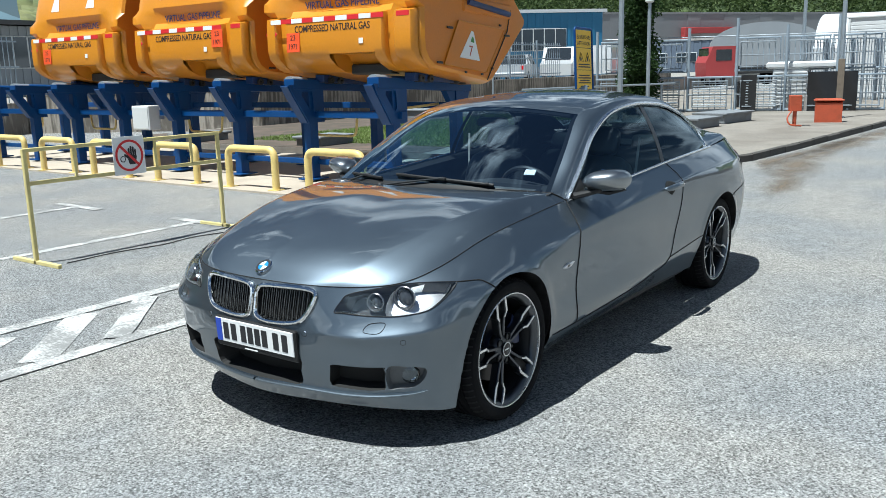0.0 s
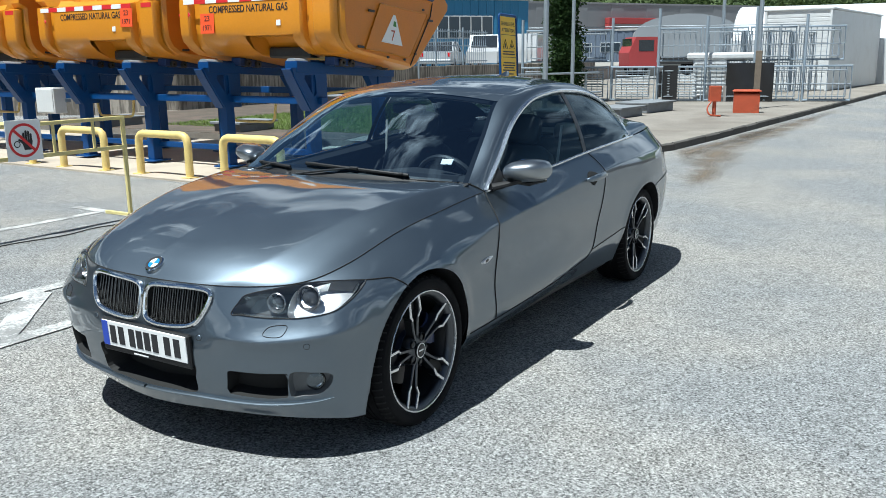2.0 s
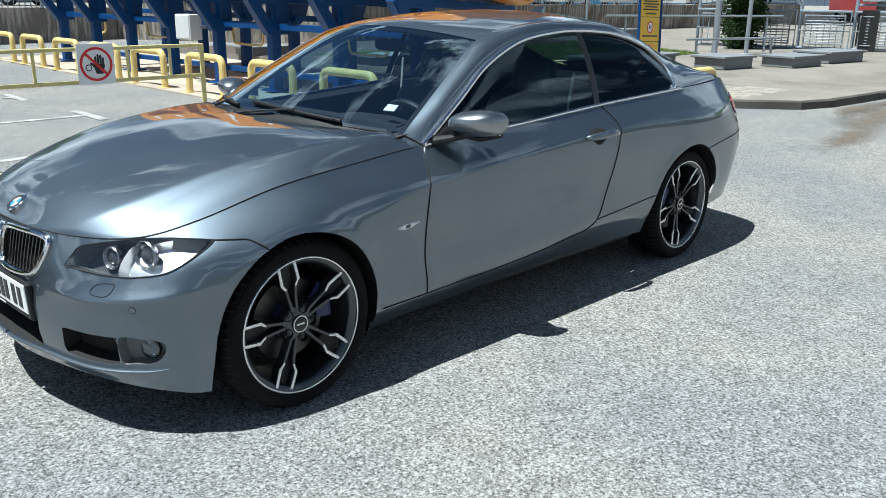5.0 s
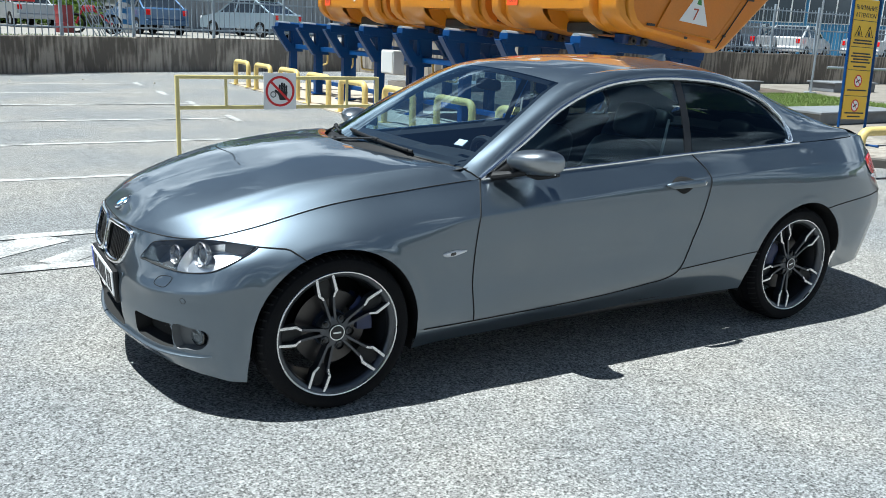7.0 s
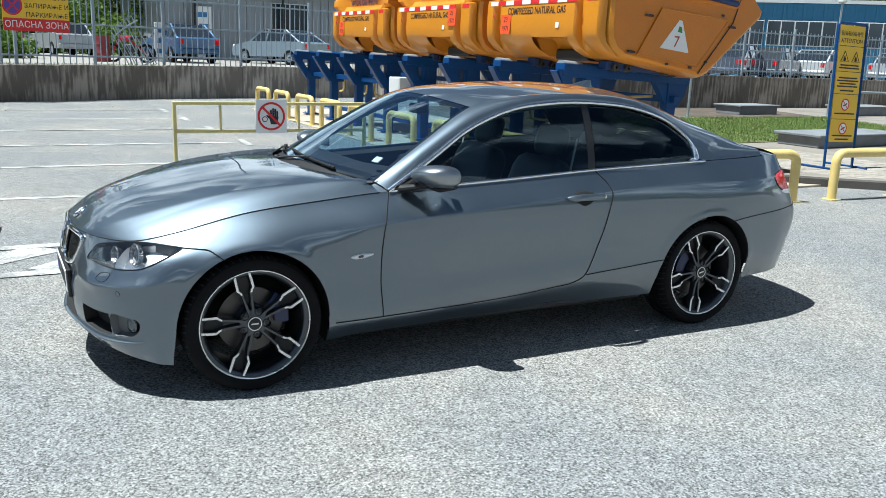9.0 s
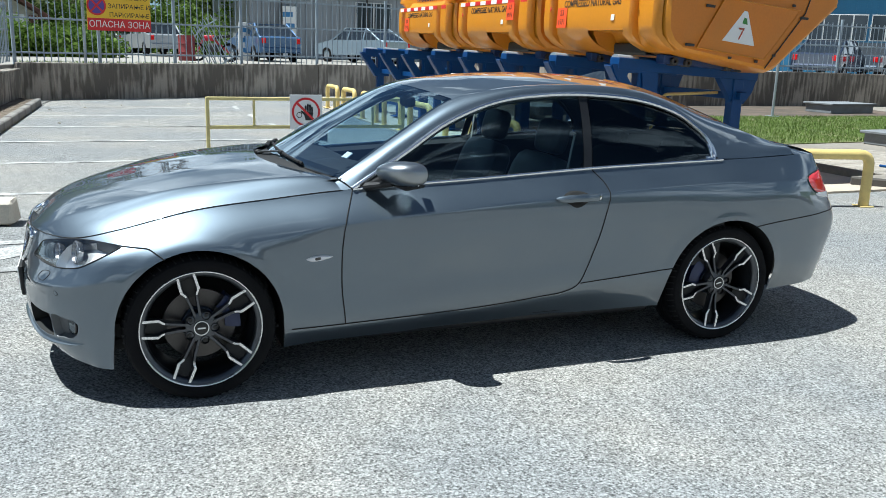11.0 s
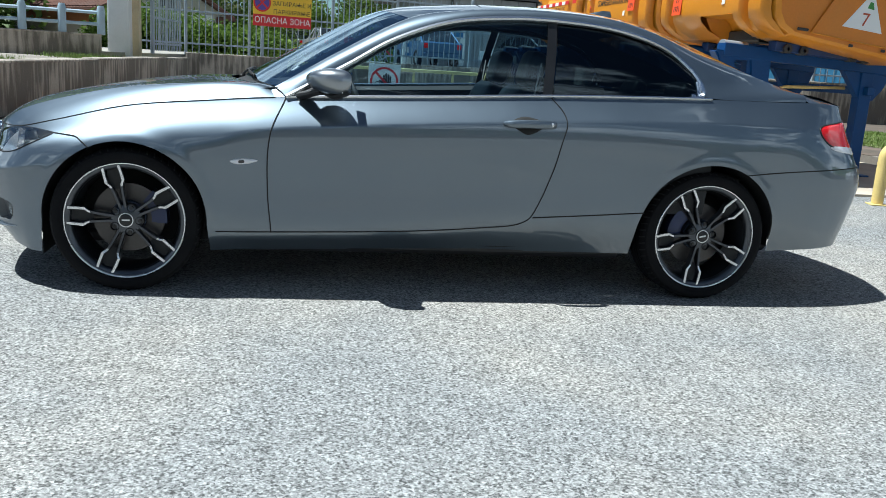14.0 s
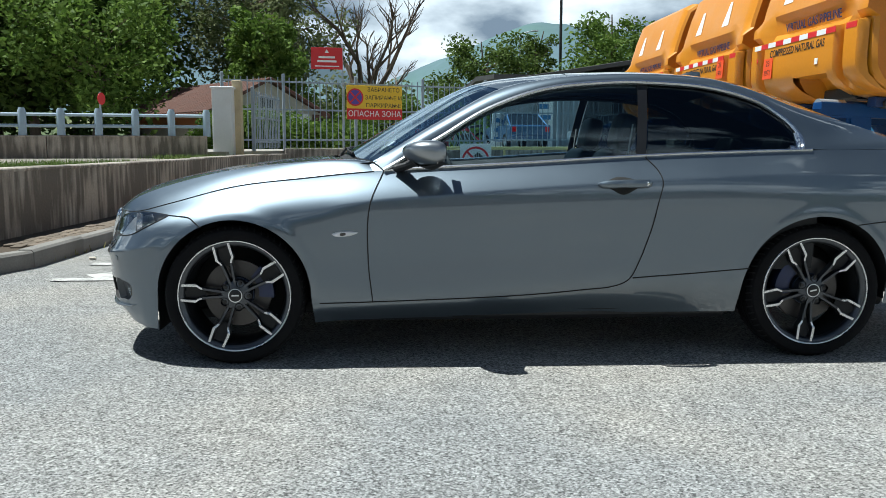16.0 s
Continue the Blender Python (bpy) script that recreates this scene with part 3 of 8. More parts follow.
BOW = np.array([-.17, -.14, -.10, -.04, 0, .02, .05, .08, .09, .08, .07, .06])
CROWN = np.array([.030, .042, .048, .045, .042, .042, .044, .048, .050, .040, .030, .018])


def along(table, s):
    t = np.asarray(table, float)
    return smooth_curve(t if t.ndim == 2 else np.stack([t, t * 0, t * 0], -1), s) if t.ndim == 2 else smooth_curve(np.stack([t, t * 0, t * 0], -1), s)[..., 0]


def top_skin(s, v):
    """Windscreen, roof and rear window: s along the rail, v from the middle (0) to the rail (1)."""
    s, v = np.broadcast_arrays(np.asarray(s, float), np.asarray(v, float))
    e = along(RAIL, s)
    k = 1 - v * v
    return np.stack([e[..., 0] + along(BOW, s) * k, e[..., 1] * v, e[..., 2] + along(CROWN, s) * k], -1)


def pillar_skin(s, w):
    """The painted strip between window arc (w 0) and rail (w 1)."""
    s, w = np.broadcast_arrays(np.asarray(s, float), np.asarray(w, float))
    a, b = along(ARC, s), along(RAIL, s)
    p = a + (b - a) * w[..., None]
    swell = 0.018 * 4 * w * (1 - w) * np.clip(s / 0.7, 0, 1) ** 0.7
    return p + np.stack([s * 0, swell, swell * 0.8], -1)


def coons(c0, c1, d0, d1, u, v):
    """A patch between four edges: c0, c1 run with u, d0, d1 with v."""
    U, V = u[:, None, None], v[None, :, None]
    a = (1 - V) * c0[:, None] + V * c1[:, None]
    b = (1 - U) * d0[None] + U * d1[None]
    c = (1 - U) * (1 - V) * c0[0] + U * (1 - V) * c0[-1] + (1 - U) * V * c1[0] + U * V * c1[-1]
    return a + b - c


BONNET_MID = np.array([(-2.066, 0, .690), (-1.98, 0, .752), (-1.80, 0, .808), (-1.50, 0, .872), (-1.20, 0, .925), (-.985, 0, .957)])
COWL = np.array([(-.985, 0, .957), (-.965, .22, .957), (-.898, .44, .952), (-.802, .62, .945), (-.766, .70, .9335), (-.735, .768, .893)])


def bonnet_grid(nu=80, nv=72):
    u, v = np.linspace(0, 1, nu), np.linspace(0, 1, nv)
    c0 = smooth_curve(BONNET_MID, u * 5)
    c1 = band(3 + u * 3.88, np.full(nu, 4.0))
    d0 = band(v * 3, np.full(nv, 4.0))
    d1 = smooth_curve(COWL, np.interp(v, [0, .25, .5, .75, .88, 1], [0, 1, 2, 3, 4, 5]))
    p = coons(c0, c1, d0, d1, u, v)
    U, V = u[:, None], v[None, :]
    lift = np.sin(np.pi * np.clip(U, 0, 1)) ** 0.5
    back = np.clip(U / .32, 0, 1)
    middle = 0.030 * np.sin(np.pi * np.clip(U, 0, 1)) * back * back * (3 - 2 * back)      # the bonnet's own crown
    crest = 0.52 + 0.38 * U                                  # the pressed line from the grille's corner to the windscreen pillar
    w = V / crest
    fall = ((p[:, 1, 2] - p[:, 0, 2]) * (nv - 1))[:, None] * crest
    inner = middle + (0.043 * lift - middle) * w * w - fall * (w - w * w) * lift
    outer = 0.043 * lift * (1 - V) / (1 - crest)
    p[..., 2] -= np.log(np.exp(-700 * inner) + np.exp(-700 * outer)) / 700 * np.clip(lift * 4, 0, 1)
    return p


# ---- the parked car ----
FLIP = np.array([1, -1, 1.0])
car = thing("coupe_car", "dark grey metallic two-door coupe parked on sunlit asphalt, windows up", "car")


def closed_curve(poly, n):
    p = np.asarray(poly, float)
    if p.shape[1] == 2:
        p = np.hstack([p, np.zeros((len(p), 1))])
    k = len(p)
    ext = np.vstack([p[-2:], p, p[:3]])
    return smooth_curve(ext, 2 + np.arange(n) / n * k)


def inside(poly, u, v):
    hit = np.zeros(u.shape, bool)
    k = len(poly)
    for i in range(k):
        (x0, y0), (x1, y1) = poly[i], poly[(i + 1) % k]
        if y0 == y1:
            continue
        hit ^= ((y0 > v) != (y1 > v)) & (u < (x1 - x0) * (v - y0) / (y1 - y0) + x0)
    return hit


def skin_patch(poly, depth, n=40, rings=8, side=1, edge=0.0, grow=1.0):
    """A patch laid on the lower body inside an outline given in stations and rows; depth out (+) or in (-) of the skin, edge: the same at its rim."""
    rim = closed_curve(poly, n)[:, :2]
    mid = rim.mean(0)
    rows = []
    for i in range(rings + 1):
        k = i / rings
        uv = mid + (rim - mid) * max(k, 0.02) * grow
        nn = band_normal(np.abs(uv[:, 0]), uv[:, 1])
        p = band(np.abs(uv[:, 0]), uv[:, 1])
        w = 1.0 if i == rings else 0.0
        q = (p + nn * (edge * w + depth * (1 - w))) * np.stack([np.ones(n), np.where(uv[:, 0] < 0, -1.0, 1.0), np.ones(n)], -1)
        q = np.vstack([q, q[:1]])
        rows.append(q * (FLIP if side < 0 else 1.0))
    return sheet(Mesh(), rows)


def skin_line(uvs, off=0.0, side=-1, n=12, closed=False):
    """Points along a smooth line on the lower body."""
    uv = np.array([(a, b, 0) for a, b in uvs], float)
    c = closed_curve(uvs, n * len(uvs)) if closed else smooth_curve(uv, np.linspace(0, len(uv) - 1, n * (len(uv) - 1) + 1))
    p = band(c[:, 0], c[:, 1]) + band_normal(c[:, 0], c[:, 1]) * off
    return p * (FLIP if side < 0 else 1.0)


HEADLAMP = [(1.69, 3.25), (1.78, 3.56), (1.88, 3.77), (2.23, 3.89), (2.6, 3.955), (3.01, 3.96), (3.48, 3.81), (3.89, 3.58), (4.08, 3.45), (4.10, 3.42), (4.04, 3.33), (3.81, 3.14), (3.56, 2.99), (3.34, 2.93), (3.02, 2.93), (2.74, 2.96), (2.39, 3.04), (2.1, 3.13), (1.85, 3.21)]
KIDNEY = [(.06, 3.69), (.19, 3.85), (.62, 3.90), (1.03, 3.90), (1.24, 3.81), (1.25, 3.58), (1.16, 3.23), (1.02, 2.98), (.81, 2.87), (.43, 2.80), (.18, 2.83), (.07, 2.98), (.05, 3.29)]

INTAKE_FULL = [(-.95, 1.80), (-.92, 1.45), (-.84, 1.06), (-.45, 1.04), (0, 1.03), (.45, 1.04), (.84, 1.06), (.92, 1.45), (.95, 1.80), (.5, 1.92), (0, 1.98), (-.5, 1.92)]
INTAKE_SIDE = [(1.49, 1.72), (1.51, 1.74), (2.0, 1.70), (2.46, 1.68), (2.48, 1.66), (2.41, 1.34), (2.37, 1.10), (2.34, 1.06), (2.1, 1.05), (1.79, 1.08), (1.40, 1.14), (1.38, 1.17), (1.44, 1.45)]
FOGCELL = [(2.52, 1.67), (2.96, 1.63), (3.2, 1.56), (3.24, 1.47), (3.17, 1.31), (3.04, 1.17), (2.85, 1.07), (2.62, 1.07), (2.42, 1.10)]
TAILLAMP = [(12.72, 3.25), (13.3, 3.42), (14.2, 3.55), (14.7, 3.45), (14.7, 2.72), (13.96, 2.70), (12.98, 2.80)]
ARCHES = ((-1.38, .325, .352, .362), (1.375, .325, .361, .372))


def arch_push(p):
    """Moves points inside a wheel opening out to its rim; says which were inside."""
    p = p.copy()
    inn = np.zeros(p.shape[:-1], bool)
    for cx, cz, r, low in ARCHES:
        dx, dz = p[..., 0] - cx, p[..., 2] - cz
        d = np.hypot(dx, dz)
        up = dz >= 0
        a = (up & (d < r)) | (~up & (np.abs(dx) < r + (low - r) * np.clip(-dz / .12, 0, 1)))
        k = np.where(d > 1e-6, r / np.maximum(d, 1e-6), 1)
        edge = r + (low - r) * np.clip(-dz / .12, 0, 1)
        p[..., 0] = np.where(a & up, cx + dx * k, np.where(a & ~up, cx + np.sign(dx) * edge, p[..., 0]))
        p[..., 2] = np.where(a & up, cz + dz * k, p[..., 2])
        inn |= a
    return p, inn


us = np.unique(np.concatenate([np.linspace(0, 5, 131), np.linspace(5, 13, 225), np.linspace(13, 16, 61)]))
vs = np.linspace(0, 4, 81)
GU, GV = np.meshgrid(us, vs, indexing="ij")
CELL = (us[:-1] + us[1:]) / 2


def snap_to(poly, wrap=False):
    """Draws the grid lines just inside an outline out to it, so that its edge is clean; says which points lie inside."""
    global GU, GV
    rim = closed_curve(poly, 320)[:, :2]
    inn = inside([tuple(p) for p in rim], GU, GV)
    edge = np.zeros_like(inn)
    out = ~inn
    for di, dj in ((1, 0), (-1, 0), (0, 1), (0, -1), (1, 1), (1, -1), (-1, 1), (-1, -1)):
        edge |= np.roll(np.roll(out, di, 0), dj, 1)
    for i, j in zip(*np.nonzero(inn & edge)):
        d = ((rim[:, 0] - GU[i, j]) * .28) ** 2 + ((rim[:, 1] - GV[i, j]) * .14) ** 2
        k = d.argmin()
        if rim[k, 0] > 0:
            GU[i, j], GV[i, j] = rim[k]
    return inn


GU, GV = GU.copy(), GV.copy()
inner_points = [snap_to(poly) for poly in (HEADLAMP, KIDNEY, INTAKE_FULL, INTAKE_SIDE, FOGCELL)]
GP, GN = band(GU, GV), band_normal(GU, GV)
PUSHED, IN_ARCH = arch_push(GP)
cu, cv = (GU[:-1, :-1] + GU[1:, 1:]) / 2, (GV[:-1, :-1] + GV[1:, 1:]) / 2
hole = IN_ARCH[:-1, :-1] & IN_ARCH[1:, :-1] & IN_ARCH[:-1, 1:] & IN_ARCH[1:, 1:]
for q in inner_points:
    hole |= q[:-1, :-1] & q[1:, :-1] & q[:-1, 1:] & q[1:, 1:]
seam_v = np.interp(cu, [4.06, 4.44, 4.54, 4.66], [3.44, 3.22, 3.07, 2.82])
front = (cu < 4.06) | ((cu < 4.72) & (cv < seam_v))
sill = (cu > 6) & (cu < 10.4) & (cv < np.interp(cu, [9, 10], [1.0, 1.22]))
rear = (cu > 11.3) & (cv < np.interp(cu, [11.4, 13.3, 16], [2.19, 2.27, 2.30]))
door = (cu > 7) & (cu < 9) & ~sill
KINDS = {"front_bumper": front, "side_sill": sill & ~front, "rear_bumper": rear & ~front, "door": door, "front_fender": ~front & ~sill & (cu <= 7),
         "quarter_panel": ~sill & ~rear & (cu >= 9)}


def panel(name, mask, sides, label=""):
    M, normals = Mesh(), []
    for side in sides:
        idx = {}
        fs, pts = [], []
        for i, j in zip(*np.nonzero(mask & ~hole)):
            q = []
            for a, b in ((i, j), (i + 1, j), (i + 1, j + 1), (i, j + 1)):
                if (a, b) not in idx:
                    idx[(a, b)] = len(pts)
                    f = FLIP if side < 0 else np.ones(3)
                    pts.append(PUSHED[a, b] * f)
                    normals.append(tuple(GN[a, b] * f))
                q.append(idx[(a, b)])
            fs.append(q if side < 0 else q[::-1])
        M.add(pts, fs)
    ob = part(name, M, PAINT, car, label, smooth=True, recalc=False, angle=None)
    ob.data.normals_split_custom_set_from_vertices(normals)
    return ob


panel("front_bumper", KINDS["front_bumper"], (-1, 1))
panel("rear_bumper", KINDS["rear_bumper"], (-1, 1))
doors = {}
for side in (-1, 1):
    panel("front_fender", KINDS["front_fender"], (side,))
    doors[side] = panel("door", KINDS["door"], (side,))
    panel("quarter_panel", KINDS["quarter_panel"], (side,))
    panel("side_sill", KINDS["side_sill"], (side,))


def skin(name, rows, material, parent=car, both=True, label="", turn=False):
    """A smooth surface from a grid of points, with its mirror image on the other side."""
    rows = np.asarray(rows)
    if both:
        rows = np.concatenate([rows[:, ::-1] * FLIP, rows[:, 1:]], axis=1)
    ob = part(name, sheet(Mesh(), rows), material, parent, label, smooth=True, recalc=False, angle=None)
    return ob


hood = skin("bonnet", bonnet_grid(), PAINT)
s_, v_ = np.meshgrid(np.linspace(2, 7, 60), np.linspace(0, 1, 26), indexing="ij")
skin("roof", top_skin(s_, v_), PAINT)
s_, v_ = np.meshgrid(np.linspace(0.02, 2, 30), np.linspace(0, 1, 26), indexing="ij")
ws = skin("windscreen", top_skin(s_, v_), WINDSCREEN, label="clear windscreen with dark edge band")
ws.visible_shadow = False
s_, v_ = np.meshgrid(np.linspace(7, 11, 30), np.linspace(0, 1, 26), indexing="ij")
rw = skin("rear_window", top_skin(s_, v_), TINTED)
inner = np.array([0, 0, -0.006])
for name, s0, s1, v0, v1 in (("windscreen_edge_band", 0.02, 2, .965, 1.0), ("windscreen_edge_band", 1.90, 2.0, 0, .93), ("windscreen_edge_band", 0.02, .16, 0, .93)):
    s_, v_ = np.meshgrid(np.linspace(s0, s1, 24), np.linspace(v0, v1, 16), indexing="ij")
    g = top_skin(s_, v_) + inner
    if v0 > 0:
        for f in (1, -1):
            part(name, sheet(Mesh(), g * np.array([1, f, 1.0])), GLOSSBLACK, car, smooth=True, recalc=False, angle=None)
    else:
        skin(name, g, GLOSSBLACK)
s_, w_ = np.meshgrid(np.linspace(0, 11, 110), np.linspace(0, 1, 12), indexing="ij")
for side in (-1, 1):
    part("roof_pillar", sheet(Mesh(), pillar_skin(s_, w_) * np.array([1, side, 1.0])), PAINT, car, smooth=True, recalc=False, angle=None)

# boot lid and the strip beside it
n1, n2 = 30, 24
a_, b_ = np.linspace(0, 1, n1), np.linspace(0, 1, n2)
c0 = np.linspace(top_skin(11.0, 0.0), (2.32, 0, .985), n1)
c1 = np.linspace(along(RAIL, np.array([11.0]))[0], band(14.0, 4.0), n1)
d0 = top_skin(np.full(n2, 11.0), b_)
d1 = band(16 - 2 * b_, np.full(n2, 4.0))
g = coons(c0, c1, d0, d1, a_, b_)
g[..., 2] += 0.012 * np.sin(np.pi * a_)[:, None]
skin("boot_lid", g, PAINT)
e0 = band(np.linspace(12.66, 14, n1), np.full(n1, 4.0))
for side in (-1, 1):
    part("boot_side", sheet(Mesh(), np.stack([e0 + (c1 - e0) * k for k in np.linspace(0, 1, 6)]) * np.array([1, side, 1.0])), PAINT, car, smooth=True, recalc=False, angle=None)

# side windows, bright surround, dark inner frame
BX = band(np.linspace(7, 10.98, 160), np.full(160, 4.0))
SX = np.linspace(0, 9, 300)
AX = along(ARC, SX)


def window_grid(x0, x1, n=40, rows=12, slant=0.05):
    out = []
    for k in np.linspace(0, 1, rows):
        line = []
        for xb in np.linspace(x0, x1, n):
            xt = np.clip(xb + slant * np.clip((xb + .6) / 1.0, 0, 1) * np.clip((1.2 - xb) / .5, 0, 1), -.69, 1.322)
            b = np.array([np.interp(xb, BX[:, 0], BX[:, c]) for c in range(3)])
            t = np.array([np.interp(xt, AX[:, 0], AX[:, c]) for c in range(3)])
            p = b + (t - b) * k
            p[1] += 0.02 * 4 * k * (1 - k) - 0.010
            line.append(p)
        out.append(line)
    return np.array(out)


for side in (-1, 1):
    f = np.array([1, side, 1.0])
    gl = part("side_window", sheet(Mesh(), window_grid(-.675, .50) * f), SIDEGLASS, doors[side], smooth=True, recalc=False, angle=None)
    gl.visible_shadow = False
    part("quarter_window", sheet(Mesh(), window_grid(.556, 1.29) * f), TINTED, car, "dark tinted quarter glass", smooth=True, recalc=False, angle=None)
    part("window_pillar", sheet(Mesh(), (window_grid(.503, .550, 6) + np.array([0, .003, 0])) * f), GLOSSBLACK, car, smooth=True, recalc=False, angle=None)
    top = [p * f for p in along(ARC, np.linspace(0, 9.0, 90))]
    top += [np.array(p) * f for p in bent([(1.325, .735, 1.062), (1.336, .765, 1.0), (1.25, .787, .996)], .035)[1:]]
    part("window_surround", tube(Mesh(), [p + np.array([0, side * .004, 0]) for p in top], .0125, 8), SATIN, car, "bright satin window surround", smooth=True)
    part("corner_trim", tube(Mesh(), [np.array(p) * f for p in bent([(1.300, .738, 1.075), (1.308, .768, 1.012), (1.26, .785, 1.005)], .03)], .014, 8, squash=.55), SATIN, car, smooth=True)
    belt = band(np.linspace(7.0, 10.95, 70), np.full(70, 4.0)) * f
    part("belt_strip", tube(Mesh(), [p + np.array([0, side * .003, 0.002]) for p in belt], .0085, 8), SATIN, car, "bright satin belt strip", smooth=True)
    fr = [p * f + np.array([0, -side * .012, -.014]) for p in along(ARC, np.linspace(0.1, 8.8, 80))]
    part("window_seal", tube(Mesh(), fr, .013, 6), BLACK, car, smooth=True)
    corner = Mesh()
    sheet(corner, (window_grid(-.675, -.50, 8) + np.array([0, .004, 0])) * f)
    part("mirror_sail", corner, BLACK, car, smooth=True, recalc=False, angle=None)
    # shut lines
    lines = [skin_line([(7, 3.99), (7.01, 3.5), (7.01, 3.1), (7, 2.5), (7, 1.8), (7, 1.0)], .0012, side),
             skin_line([(9.02, 4.0), (9.04, 3.6), (9.01, 3.15), (8.98, 2.75), (9, 2.27), (9.02, 1.75), (9.05, 1.25), (9.02, 1.02), (8.9, .90), (8.7, .90), (8.4, .92), (8, .96), (7, 1.0), (6.03, 1.0)], .0012, side),
             skin_line([(9.07, 1.14), (9.5, 1.17), (10.02, 1.24)], .0012, side),
             skin_line([(11.46, 2.2), (12.14, 2.23), (13.32, 2.27), (14, 2.3)], .0012, side),
             skin_line([(4.10, 3.43), (4.3, 3.31), (4.44, 3.22), (4.52, 3.09), (4.62, 2.90)], .0012, side),
             band(np.linspace(.0, 6.9, 150), np.full(150, 4.0)) * f + np.array([0, 0, .0015]),
             [np.array(p) * f for p in ((-.69, .774, .897), (-.715, .745, .920), (-.745, .714, .939))]]
    for k, pts in enumerate(lines):
        part("shut_line", tube(Mesh(), pts, .0022 if k == 5 else .0028, 6), SEAM, car, smooth=True)

# wheel openings: dark liners
for cx, cz, r, low in ARCHES:
    for side in (-1, 1):
        M = Mesh()
        ang = np.linspace(0, math.pi, 40)
        rim = [(cx + low, .178 if cx < 0 else .275)] + [(cx + r * math.cos(t), cz + r * math.sin(t)) for t in ang] + [(cx - low, .15 if cx < 0 else .20)]
        ys = [float(np.min(np.where(np.hypot(GP[..., 0] - x, GP[..., 2] - z) < .03, GP[..., 1], 9))) for x, z in rim]
        ys = [y if y < 2 else .84 for y in ys]
        sheet(M, [[(x, side * (y - .002), z) for (x, z), y in zip(rim, ys)], [(x, side * (y - .03), z) for (x, z), y in zip(rim, ys)], [(x, side * .52, z) for x, z in rim]])
        M.add([(x, side * .52, z) for x, z in rim], [tuple(range(len(rim)))])
        part("wheel_arch_liner", M, BLACK, car, recalc=False)
M = Mesh()
cbox(M, (.05, 0, .26), (3.8, 1.0, .16), .02)
cbox(M, (0, 0, .25), (1.95, 1.58, .13), .02)
cbox(M, (-1.72, 0, .25), (.36, 1.10, .10), .02)
cbox(M, (1.98, 0, .34), (.45, 1.25, .14), .02)
cbox(M, (1.85, 0, .60), (.85, 1.46, .03), .01)
cbox(M, (-1.3, 0, .55), (1.2, .98, .40), .02)
cbox(M, (.035, 0, .240), (1.90, 1.60, .02), .005)
part("underbody", M, BLACK, car)

